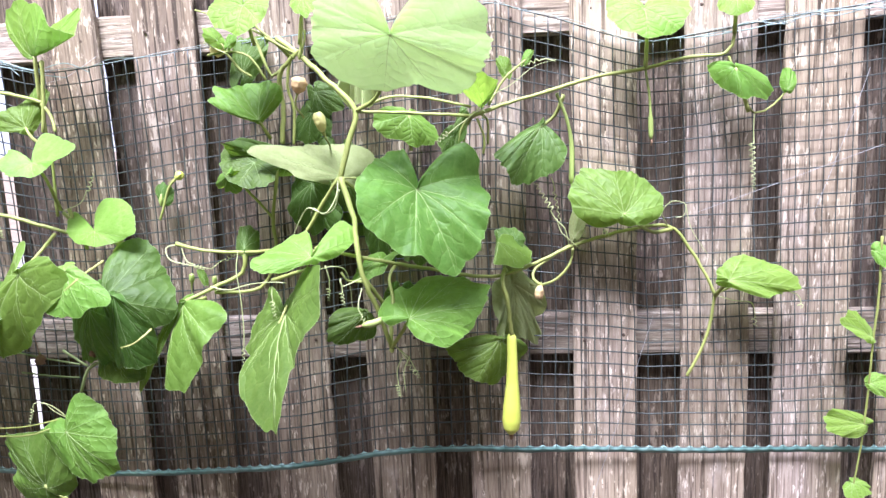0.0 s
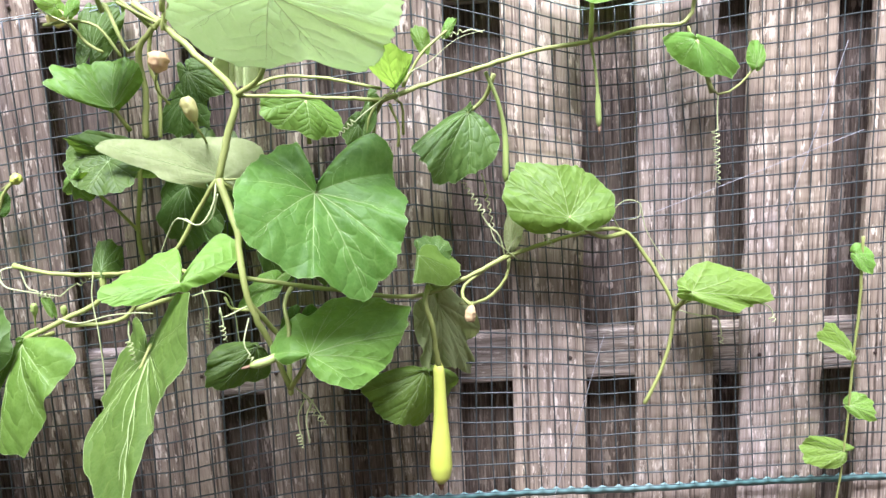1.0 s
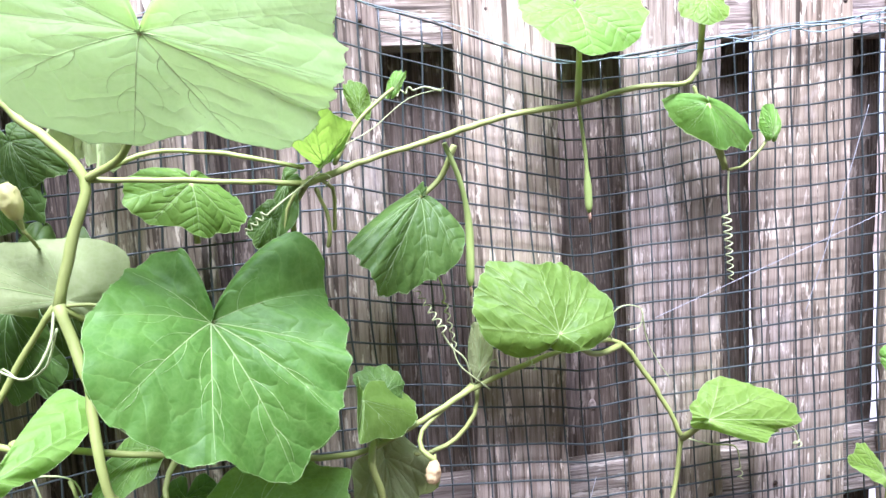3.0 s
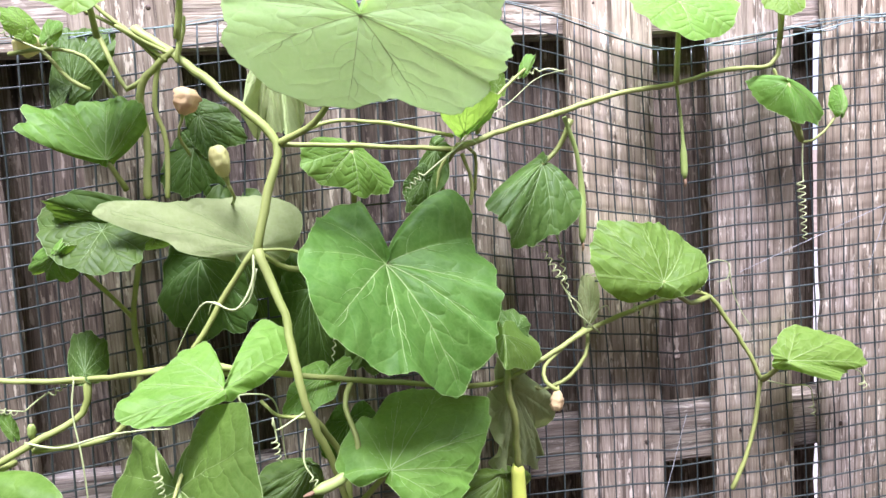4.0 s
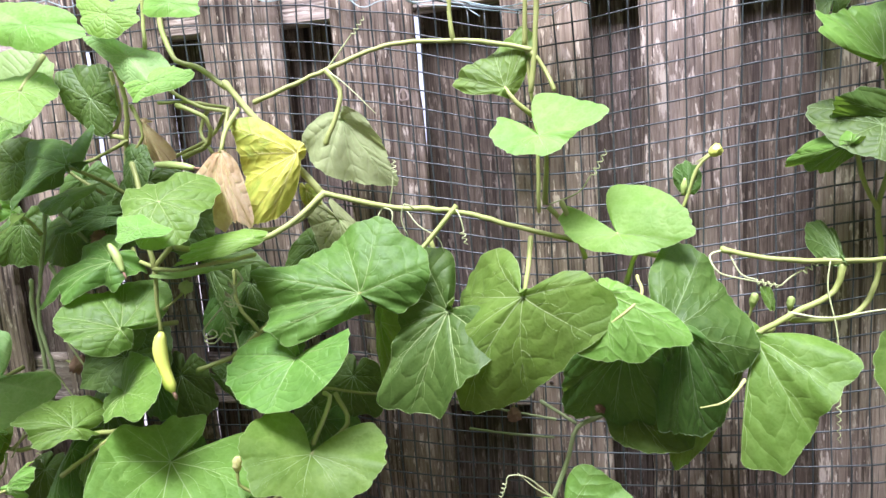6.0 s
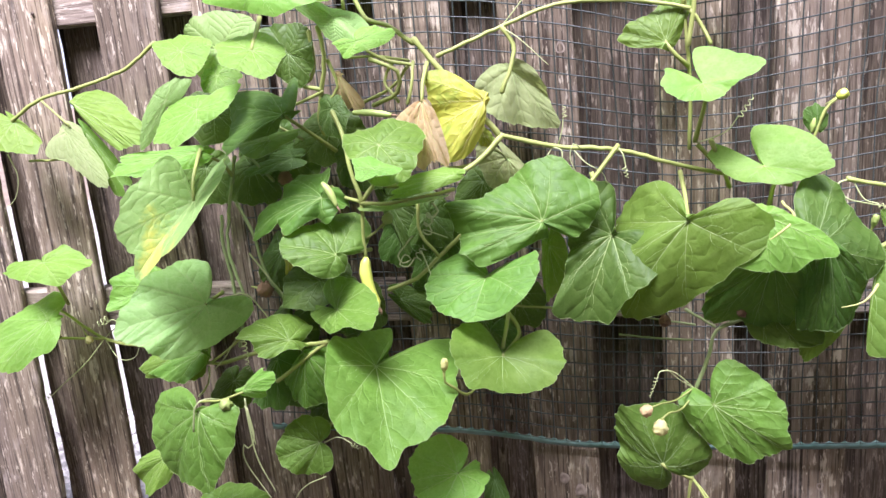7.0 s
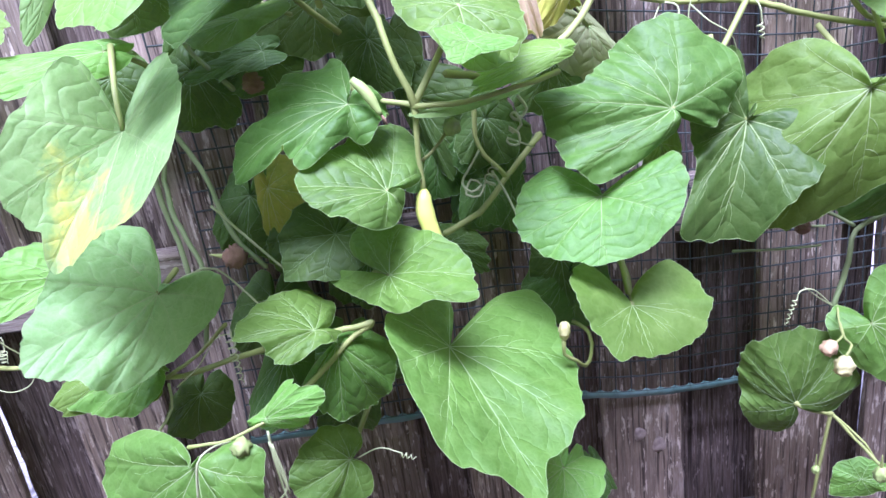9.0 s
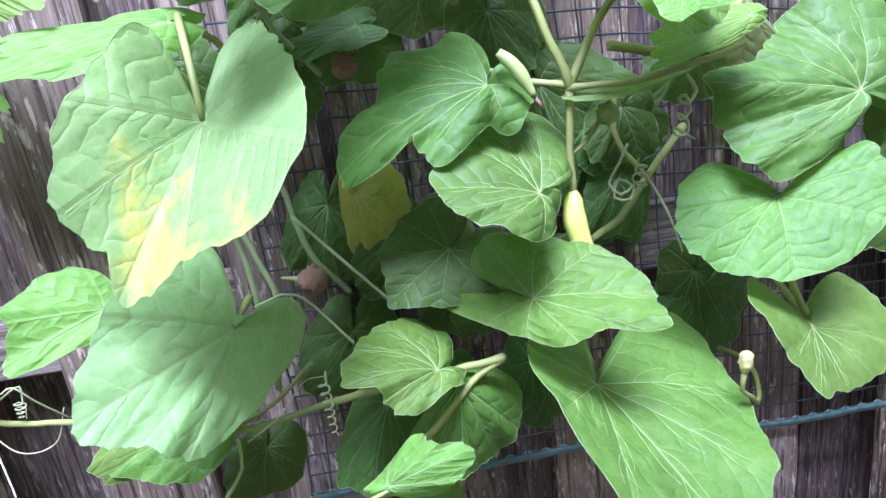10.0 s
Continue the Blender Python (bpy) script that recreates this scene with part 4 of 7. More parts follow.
leaf(V["l"], (-1.397, 1.229, 0.841), (-1.332, 1.055, 0.776), (-1.470, 1.174, 0.915), (-1.286, 1.266, 0.852), "g", rim=(0.42, 0.41, 0.44, 0.48, 0.58, 0.65, 0.70, 0.78, 0.92, 0.92, 0.92, 1.07, 0.9, 0.93, 0.97, 0.96, 0.94, 1.01, 1.07, 0.70, 0.33, 0.55, 0.48, 0.45), notch=(127, 9), cup=0.0, ruffle=0.021)
leaf(V["l"], (-1.451, 1.222, 0.944), (-1.373, 1.165, 0.965), (-1.456, 1.265, 0.992), (-1.453, 1.165, 0.929), "g", rim=(1.10, 0.60, 0.72, 0.82, 0.82, 0.79, 0.80, 0.83, 0.88, 0.96, 1.03, 1.04, 1.08, 1.18, 0.79, 0.76, 0.81, 0.77, 0.67, 0.63, 0.63, 0.66, 0.75, 0.94), notch=(-155, 9), stalk=[(-1.470, 1.270, 0.930), (-1.481, 1.300, 0.890)], ruffle=0.03)
leaf(V["l"], (-1.439, 1.216, 1.040), (-1.528, 1.200, 1.072), (-1.447, 1.280, 1.103), (-1.473, 1.165, 1.027), "m", stalk=[(-1.406, 1.300, 1.027)], rim=(0.06, 0.55, 0.79, 0.95, 0.91, 0.78, 0.71, 0.68, 0.69, 0.77, 0.91, 0.98, 0.87, 0.77, 0.69, 0.67, 0.69, 0.74, 0.72, 0.59, 0.41, 0.30, 0.23, 0.20), ruffle=0.03)
leaf(V["l"], (-1.466, 1.254, 1.128), (-1.609, 1.240, 1.098), (-1.519, 1.330, 1.187), (-1.519, 1.200, 1.091), "m", rim=(0.24, 0.24, 0.07, 0.07, 0.79, 0.75, 0.79, 0.67, 0.64, 0.67, 0.87, 1.00, 0.86, 0.49, 0.50, 0.55, 0.65, 0.78, 0.36, 0.69, 0.48, 0.34, 0.28, 0.25), ruffle=0.05)
leaf(V["l"], (-1.699, 1.257, 1.134), (-1.762, 1.160, 1.038), (-1.747, 1.222, 1.201), (-1.642, 1.193, 1.162), "t", stalk=[(-1.701, 1.270, 1.170), (-1.713, 1.330, 1.215)], rim=(0.53, 0.28, 0.06, 0.58, 0.79, 0.87, 0.92, 1.03, 1.05, 1.00, 0.90, 1.07, 1.03, 0.99, 1.18, 1.55, 1.65, 1.20, 0.92, 0.76, 0.66, 0.63, 0.63, 0.69), notch=(-126, 9), cup=0.02, ruffle=0.025)
leaf(V["l"], (-1.721, 1.276, 0.942), (-1.820, 1.145, 0.944), (-1.736, 1.295, 1.036), (-1.718, 1.185, 0.883), "s", stalk=[(-1.707, 1.320, 0.952)], rim=(0.08, 0.08, 0.09, 0.11, 0.66, 0.79, 0.78, 0.78, 0.85, 0.82, 0.90, 0.98, 0.85, 0.72, 0.71, 0.73, 0.76, 0.76, 0.76, 0.79, 0.79, 0.78, 0.66, 0.47), cup=0.03, ruffle=0.03)
leaf(V["l"], (-1.544, 1.220, 0.892), (-1.627, 1.190, 0.921), (-1.557, 1.280, 0.926), (-1.568, 1.170, 0.891), "g", rim=(0.41, 0.33, 0.43, 0.83, 0.84, 0.84, 0.80, 0.82, 0.85, 0.84, 0.93, 0.94, 0.65, 0.56, 0.51, 0.53, 0.61, 0.66, 0.53, 0.48, 0.47, 0.40, 0.33, 0.33), notch=(-153, 10), back=0.6)
leaf(V["l"], (-1.525, 1.240, 0.860), (-1.530, 1.220, 0.764), (-1.578, 1.240, 0.814), (-1.462, 1.260, 0.807), "g", rim=(0.06, 0.08, 0.07, 0.06, 0.06, 0.31, 0.76, 0.69, 0.70, 0.79, 0.89, 1.01, 0.91, 0.85, 0.83, 0.78, 0.79, 0.80, 0.84, 0.55, 0.06, 0.06, 0.06, 0.06))
leaf(V["l"], (-1.593, 1.270, 0.837), (-1.626, 1.240, 0.761), (-1.651, 1.300, 0.794), (-1.575, 1.270, 0.787), "d", veins="dark")
leaf(V["l"], (-1.510, 1.310, 0.970), (-1.571, 1.280, 0.939), (-1.540, 1.310, 1.018), (-1.465, 1.270, 0.954), "d", veins="dark")
leaf(V["l"], (-1.600, 1.150, 0.834), (-1.527, 1.120, 0.874), (-1.580, 1.160, 0.871), (-1.554, 1.120, 0.832), "l", rim=(0.34, 0.33, 0.35, 0.41, 0.55, 0.78, 0.71, 0.64, 0.63, 0.68, 0.81, 0.94, 0.77, 0.65, 0.60, 0.56, 0.56, 0.60, 0.49, 0.35, 0.30, 0.27, 0.26, 0.30))
leaf(V["l"], (-1.676, 1.130, 0.803), (-1.664, 1.080, 0.674), (-1.804, 1.170, 0.759), (-1.606, 1.130, 0.803), "g", rim=(0.15, 0.22, 0.50, 0.71, 0.79, 0.82, 0.80, 0.81, 0.91, 0.89, 0.88, 0.98, 0.81, 0.75, 0.71, 0.67, 0.68, 0.76, 0.44, 0.07, 0.06, 0.06, 0.07, 0.10), notch=(-173, 18), cup=0.04)
leaf(V["l"], (-1.548, 1.300, 0.658), (-1.622, 1.270, 0.639), (-1.573, 1.290, 0.718), (-1.553, 1.260, 0.607), "g", stalk=[(-1.511, 1.350, 0.711)], rim=(0.24, 0.41, 0.56, 0.63, 0.65, 0.75, 0.76, 0.78, 0.80, 0.84, 0.99, 1.02, 0.89, 0.77, 0.74, 0.73, 0.71, 0.73, 0.85, 0.87, 0.47, 0.06, 0.06, 0.06), notch=(179, 13), tip=0.02)
leaf(V["l"], (-1.275, 1.240, 0.637), (-1.297, 1.160, 0.606), (-1.340, 1.160, 0.693), (-1.218, 1.240, 0.634), "l", stalk=[(-1.268, 1.300, 0.628)], rim=(0.74, 1.04, 1.04, 0.95, 0.82, 0.75, 0.67, 0.65, 0.68, 0.73, 0.80, 0.96, 0.89, 0.84, 0.89, 0.87, 0.80, 0.80, 0.66, 0.57, 0.54, 0.44, 0.35, 0.42), notch=(163, 13), back=1.2)
leaf(V["l"], (-1.220, 1.300, 0.590), (-1.205, 1.280, 0.551), (-1.236, 1.280, 0.546), (-1.198, 1.300, 0.566), "d", veins="dark")
leaf(V["l"], (-0.925, 1.320, 0.618), (-0.969, 1.310, 0.729), (-1.002, 1.310, 0.648), (-0.852, 1.280, 0.686), "m", stalk=[(-0.879, 1.310, 0.597)], rim=(0.51, 0.89, 1.01, 1.03, 0.93, 0.77, 0.75, 0.77, 0.79, 0.89, 1.01, 0.97, 0.87, 0.83, 0.82, 0.72, 0.68, 0.70, 0.76, 0.71, 0.54, 0.25, 0.14, 0.33), notch=(170, 11), back=1.0, tip=0.02, veins="dark")
leaf(V["l"], (-0.845, 1.290, 0.745), (-0.729, 1.250, 0.680), (-0.776, 1.290, 0.802), (-0.840, 1.270, 0.665), "g", rim=(0.22, 0.06, 0.06, 0.74, 0.80, 0.74, 0.72, 0.73, 0.75, 0.77, 0.82, 0.97, 0.81, 0.74, 0.74, 0.78, 0.75, 0.71, 0.70, 0.66, 0.61, 0.53, 0.39, 0.33), ruffle=0.03, stalk=[(-0.870, 1.330, 0.755)])
leaf(V["l"], (-1.287, 1.270, 1.270), (-1.276, 1.245, 1.163), (-1.341, 1.275, 1.242), (-1.261, 1.265, 1.220), "b", stalk=[(-1.287, 1.290, 1.300), (-1.286, 1.330, 1.330)], rim=(0.06, 0.06, 0.06, 0.07, 0.12, 0.80, 0.58, 0.50, 0.52, 0.90, 0.94, 0.84, 0.78, 0.78, 0.84, 0.96, 0.92, 0.77, 0.49, 0.13, 0.07, 0.06, 0.06, 0.06), ruffle=0.05, fold=0.25, veins="gold")
leaf(V["l"], (-1.197, 1.315, 1.262), (-1.276, 1.285, 1.219), (-1.225, 1.300, 1.177), (-1.259, 1.320, 1.310), "y", rim=(0.15, 0.14, 0.14, 0.14, 0.52, 0.76, 0.77, 0.80, 0.89, 0.86, 0.87, 0.94, 0.85, 0.79, 0.80, 0.86, 1.05, 0.86, 0.33, 0.25, 0.22, 0.19, 0.16, 0.15), veins="gold")
leaf(V["l"], (-1.344, 1.200, 1.213), (-1.338, 1.140, 1.167), (-1.407, 1.220, 1.235), (-1.280, 1.210, 1.207), "g", stalk=[(-1.360, 1.270, 1.170), (-1.397, 1.250, 1.119)], rim=(0.71, 0.67, 0.64, 0.65, 0.72, 0.77, 0.77, 0.79, 0.78, 0.80, 0.89, 0.94, 0.89, 0.87, 0.85, 0.81, 0.75, 0.76, 0.82, 0.94, 1.06, 1.02, 0.91, 0.82), back=0.9, tip=0.02)
leaf(V["l"], (-1.156, 1.400, 1.306), (-1.080, 1.390, 1.205), (-1.201, 1.370, 1.229), (-1.098, 1.380, 1.283), "u", rim=(0.16, 0.24, 0.43, 0.73, 0.76, 0.71, 0.69, 0.66, 0.67, 0.72, 0.83, 1.01, 0.80, 0.62, 0.57, 0.57, 0.62, 0.65, 0.70, 0.50, 0.20, 0.14, 0.14, 0.14), back=0.6)
leaf(V["l"], (-1.623, 1.180, 1.288), (-1.688, 1.150, 1.247), (-1.663, 1.220, 1.316), (-1.587, 1.150, 1.272), "l", rim=(0.76, 0.41, 0.44, 0.48, 0.55, 0.70, 0.91, 0.91, 0.91, 0.89, 0.95, 1.04, 0.91, 0.98, 1.13, 0.86, 0.53, 0.64, 0.72, 0.75, 0.72, 0.75, 0.81, 0.96), ruffle=0.01)
leaf(V["l"], (-1.692, 1.210, 1.306), (-1.728, 1.190, 1.238), (-1.719, 1.200, 1.296), (-1.665, 1.220, 1.323), "s", rim=(0.53, 0.56, 0.67, 0.88, 0.90, 0.92, 0.88, 0.82, 0.83, 0.91, 1.03, 1.08, 1.00, 0.64, 0.32, 0.49, 1.10, 1.20, 0.81, 0.58, 0.49, 0.46, 0.46, 0.50), ruffle=0.01)
leaf(V["l"], (-1.513, 1.250, 1.267), (-1.643, 1.240, 1.215), (-1.611, 1.310, 1.305), (-1.528, 1.230, 1.241), "d", stalk=[(-1.506, 1.320, 1.237), (-1.468, 1.360, 1.193)], rim=(0.49, 0.98, 1.05, 0.49, 0.68, 0.90, 0.81, 0.75, 0.71, 0.73, 0.89, 0.90, 0.60, 0.37, 0.35, 0.22, 0.11, 0.10, 0.07, 0.06, 0.06, 0.06, 0.06, 0.06), notch=(-154, 17), veins="dark")
leaf(V["l"], (-1.568, 1.310, 1.224), (-1.634, 1.320, 1.214), (-1.579, 1.330, 1.235), (-1.567, 1.290, 1.207), "g", rim=(0.93, 1.09, 1.06, 0.95, 0.93, 0.83, 0.77, 0.80, 0.99, 1.19, 1.07, 0.99, 0.98, 0.96, 0.91, 0.90, 0.83, 0.81, 0.78, 0.73, 0.74, 0.83, 0.91, 0.87))
leaf(V["l"], (-1.529, 1.200, 1.369), (-1.496, 1.150, 1.326), (-1.580, 1.180, 1.373), (-1.474, 1.200, 1.364), "l", stalk=[(-1.535, 1.260, 1.421)], rim=(0.70, 0.69, 0.72, 0.81, 0.78, 0.74, 0.77, 0.87, 0.84, 0.77, 0.83, 0.94, 0.85, 0.73, 0.67, 0.64, 0.66, 0.75, 0.85, 0.82, 0.87, 0.81, 0.71, 0.69), ruffle=0.015)
leaf(V["l"], (-1.627, 1.270, 1.338), (-1.621, 1.240, 1.309), (-1.654, 1.260, 1.336), (-1.587, 1.270, 1.339), "g", rim=(1.23, 1.14, 1.02, 0.88, 0.82, 0.80, 0.78, 0.82, 0.84, 0.81, 0.85, 0.92, 0.84, 0.79, 0.80, 0.76, 0.75, 0.81, 0.80, 0.68, 0.63, 0.69, 0.84, 1.15))
leaf(V["l"], (-1.680, 1.260, 1.381), (-1.655, 1.220, 1.341), (-1.726, 1.250, 1.385), (-1.630, 1.260, 1.376), "l", rim=(0.75, 0.73, 0.77, 0.87, 0.79, 0.69, 0.67, 0.69, 0.77, 0.81, 0.89, 0.93, 0.91, 0.79, 0.69, 0.66, 0.67, 0.72, 0.86, 1.05, 0.93, 0.86, 0.88, 0.83), ruffle=0.015)
leaf(V["l"], (-1.523, 1.330, 1.364), (-1.520, 1.320, 1.306), (-1.575, 1.330, 1.377), (-1.479, 1.330, 1.361), "d", rim=(0.87, 0.86, 0.91, 1.03, 0.91, 0.81, 0.76, 0.77, 0.77, 0.78, 0.84, 0.89, 0.99, 0.87, 0.77, 0.75, 0.73, 0.73, 0.81, 0.91, 0.99, 1.02, 0.91, 0.87), veins="dark")
leaf(V["l"], (-1.454, 1.320, 1.269), (-1.455, 1.300, 1.224), (-1.482, 1.320, 1.254), (-1.422, 1.310, 1.259), "d", rim=(0.56, 0.80, 0.95, 0.84, 0.80, 0.84, 0.80, 0.73, 0.72, 0.78, 0.90, 0.97, 1.02, 1.04, 0.87, 0.77, 0.76, 0.76, 0.66, 0.60, 0.60, 0.62, 0.53, 0.49), veins="dark")
leaf(V["l"], (-2.126, 1.380, 1.288), (-2.033, 1.350, 1.228), (-2.128, 1.400, 1.286), (-2.174, 1.340, 1.250), "l", rim=(0.21, 0.36, 0.57, 0.71, 0.78, 0.82, 0.81, 0.78, 0.74, 0.70, 0.68, 0.68, 0.84, 0.78, 0.72, 0.71, 0.77, 0.83, 0.69, 0.61, 0.60, 0.65, 0.59, 0.36), ruffle=0.01)
leaf(V["l"], (-1.970, 1.360, 1.310), (-1.804, 1.290, 1.237), (-1.888, 1.360, 1.326), (-1.896, 1.310, 1.250), "l", rim=(0.15, 0.18, 0.24, 0.47, 0.73, 0.81, 0.77, 0.71, 0.78, 0.89, 0.93, 0.98, 0.84, 0.75, 0.74, 0.80, 0.82, 0.43, 0.23, 0.15, 0.11, 0.10, 0.10, 0.11), ruffle=0.01)
leaf(V["l"], (-2.110, 1.360, 1.010), (-2.046, 1.300, 0.996), (-2.213, 1.360, 1.008), (-2.018, 1.360, 1.037), "l", stalk=[(-2.110, 1.380, 0.969), (-2.107, 1.400, 0.909)], tip=0.02)
leaf(V["l"], (-2.131, 1.360, 0.887), (-2.258, 1.310, 0.811), (-2.130, 1.300, 0.845), (-2.216, 1.370, 0.911), "l", stalk=[(-2.144, 1.400, 0.837)], rim=(0.20, 0.20, 0.30, 0.50, 1.00, 0.81, 0.78, 0.87, 0.83, 0.85, 0.86, 0.91, 0.95, 0.96, 0.98, 0.95, 0.83, 0.81, 0.82, 0.88, 0.72, 0.30, 0.20, 0.15), ruffle=0.025)
leaf(V["l"], (-1.846, 1.330, 0.961), (-1.928, 1.270, 0.945), (-1.862, 1.280, 0.940), (-1.890, 1.330, 1.010), "l", rim=(0.23, 0.30, 0.45, 0.80, 0.63, 0.55, 0.54, 0.57, 0.64, 0.72, 0.89, 0.95, 0.80, 0.75, 0.81, 0.77, 0.75, 0.78, 0.73, 0.59, 0.34, 0.25, 0.21, 0.20), ruffle=0.02)
leaf(V["l"], (-1.970, 1.375, 1.259), (-1.884, 1.345, 1.138), (-1.966, 1.370, 1.211), (-1.921, 1.375, 1.211), "g", rim=(0.23, 0.25, 0.23, 0.21, 0.21, 0.22, 0.25, 1.09, 0.98, 0.96, 0.99, 0.85, 0.79, 0.79, 0.85, 0.90, 0.92, 0.87, 0.64, 0.49, 0.36, 0.28, 0.25, 0.23), ruffle=0.015)
leaf(V["l"], (-2.007, 1.370, 1.260), (-1.924, 1.335, 1.160), (-2.021, 1.345, 1.210), (-1.960, 1.370, 1.241), "u", rim=(0.19, 0.20, 0.22, 0.28, 1.08, 0.75, 0.60, 0.59, 0.62, 0.70, 0.88, 1.05, 0.93, 0.88, 0.78, 0.74, 0.75, 0.79, 0.85, 0.58, 0.38, 0.27, 0.22, 0.20), ruffle=0.015, stalk=[(-2.030, 1.400, 1.215)])
leaf(V["l"], (-1.757, 1.300, 0.838), (-1.888, 1.300, 0.804), (-1.835, 1.340, 0.840), (-1.792, 1.260, 0.797), "g", rim=(0.06, 0.06, 0.06, 0.30, 0.55, 0.69, 0.82, 0.88, 0.86, 0.86, 0.95, 0.99, 0.81, 0.70, 0.67, 0.67, 0.66, 0.73, 0.65, 0.07, 0.06, 0.06, 0.06, 0.06), back=0.4)
leaf(V["l"], (-1.865, 1.290, 0.626), (-1.934, 1.280, 0.581), (-1.916, 1.300, 0.624), (-1.881, 1.270, 0.567), "l", back=0.4)
leaf(V["l"], (-1.866, 1.300, 0.474), (-1.994, 1.280, 0.474), (-1.932, 1.310, 0.510), (-1.911, 1.270, 0.448), "g")
leaf(V["l"], (-1.774, 1.280, 0.502), (-1.661, 1.250, 0.519), (-1.736, 1.300, 0.569), (-1.774, 1.240, 0.467), "g")
leaf(V["l"], (-1.722, 1.325, 1.210), (-1.842, 1.275, 1.206), (-1.780, 1.325, 1.226), (-1.775, 1.265, 1.184), "l", stalk=[(-1.690, 1.350, 1.190), (-1.680, 1.370, 1.160)], back=0.5, tip=0.05, ruffle=0.02)
leaf(V["l"], (-1.563, 1.380, 1.183), (-1.655, 1.360, 1.167), (-1.610, 1.400, 1.199), (-1.585, 1.360, 1.164), "d", rim=(0.25, 0.35, 0.63, 0.77, 0.77, 0.61, 0.54, 0.52, 0.53, 0.73, 0.95, 0.98, 0.72, 0.61, 0.65, 0.79, 0.90, 0.79, 1.04, 0.99, 0.51, 0.19, 0.13, 0.19), veins="dark")
leaf(V["l"], (-1.590, 1.380, 1.020), (-1.587, 1.370, 0.953), (-1.608, 1.380, 0.991), (-1.538, 1.370, 1.018), "y", veins="gold")
leaf(V["l"], (-1.242, 1.240, 1.155), (-1.331, 1.220, 1.142), (-1.275, 1.260, 1.166), (-1.291, 1.220, 1.135), "l", back=0.4, ruffle=0.008)
leaf(V["l"], (-1.344, 1.410, 1.058), (-1.358, 1.400, 1.004), (-1.396, 1.410, 1.040), (-1.297, 1.410, 1.030), "d", veins="dark")
leaf(V["l"], (-1.223, 1.370, 0.848), (-1.261, 1.360, 0.785), (-1.277, 1.370, 0.842), (-1.166, 1.370, 0.787), "d", veins="dark")
leaf(V["m"], (-0.490, 1.330, 1.228), (-0.526, 1.370, 1.191), (-0.536, 1.390, 1.220), (-0.484, 1.370, 1.203), "g", back=0.4)
leaf(V["m"], (-0.243, 1.390, 1.474), (-0.258, 1.370, 1.360), (-0.283, 1.370, 1.408), (-0.219, 1.360, 1.397), "u", ruffle=0.12, back=0.4)
leaf(V["m"], (-0.063, 1.380, 1.316), (-0.104, 1.410, 1.253), (-0.090, 1.410, 1.307), (-0.077, 1.350, 1.268), "d", back=0.4, veins="dark")
leaf(V["m"], (-0.024, 1.390, 1.337), (0.001, 1.320, 1.365), (-0.064, 1.320, 1.379), (-0.015, 1.360, 1.342), "l", back=0.4)
leaf(V["m"], (-0.001, 1.330, 1.090), (-0.004, 1.300, 1.061), (-0.001, 1.360, 1.081), (0.063, 1.390, 1.054), "g", back=1.2)
leaf(V["m"], (0.023, 1.370, 1.085), (0.009, 1.380, 1.112), (-0.005, 1.360, 1.089), (0.043, 1.390, 1.092), "d", veins="dark")
leaf(V["m"], (-0.219, 1.340, 1.059), (-0.242, 1.290, 1.034), (-0.262, 1.330, 1.057), (-0.191, 1.330, 1.074), "g")
leaf(V["m"], (-0.490, 1.370, 1.084), (-0.497, 1.420, 1.127), (-0.517, 1.400, 1.096), (-0.473, 1.400, 1.088), "d", back=0.4, veins="dark")
leaf(V["m"], (0.140, 1.420, 1.085), (0.150, 1.440, 1.136), (0.132, 1.430, 1.109), (0.162, 1.430, 1.107), "u", back=0.4)
leaf(V["m"], (-0.428, 1.300, 1.519), (-0.426, 1.260, 1.473), (-0.490, 1.300, 1.527), (-0.382, 1.300, 1.526), "l", stalk=[(-0.435, 1.360, 1.460)], tip=0.02)
leaf(V["r"], (0.262, 1.380, 1.486), (0.260, 1.340, 1.441), (0.199, 1.380, 1.500), (0.340, 1.380, 1.491), "l", stalk=[(0.270, 1.400, 1.446), (0.268, 1.405, 1.386)], tip=0.02)
leaf(V["r"], (0.423, 1.400, 1.499), (0.418, 1.380, 1.468), (0.392, 1.400, 1.496), (0.453, 1.400, 1.497), "l", stalk=[(0.422, 1.410, 1.439)], tip=0.02)
leaf(V["m"], (-0.336, 1.350, 1.536), (-0.327, 1.330, 1.502), (-0.360, 1.350, 1.533), (-0.313, 1.350, 1.535), "l", stalk=[(-0.353, 1.370, 1.457)])
leaf(V["r"], (0.419, 1.390, 1.379), (0.430, 1.380, 1.331), (0.383, 1.420, 1.381), (0.489, 1.420, 1.352), "g", stalk=[(0.446, 1.400, 1.302)], back=0.4)
leaf(V["r"], (0.515, 1.410, 1.339), (0.519, 1.410, 1.374), (0.506, 1.420, 1.357), (0.533, 1.420, 1.348), "l", back=0.4)
leaf(V["c"], (0.672, 1.410, 0.887), (0.627, 1.400, 0.921), (0.663, 1.420, 0.922), (0.652, 1.390, 0.887), "l", back=0.4)
leaf(V["c"], (0.676, 1.410, 0.795), (0.712, 1.400, 0.787), (0.695, 1.420, 0.813), (0.692, 1.400, 0.776), "l", back=0.4)
leaf(V["c"], (0.668, 1.410, 0.717), (0.599, 1.390, 0.736), (0.644, 1.410, 0.742), (0.632, 1.390, 0.698), "l", back=0.5)
leaf(V["c"], (0.653, 1.410, 0.599), (0.681, 1.400, 0.585), (0.669, 1.410, 0.607), (0.637, 1.390, 0.580), "l", back=0.5)
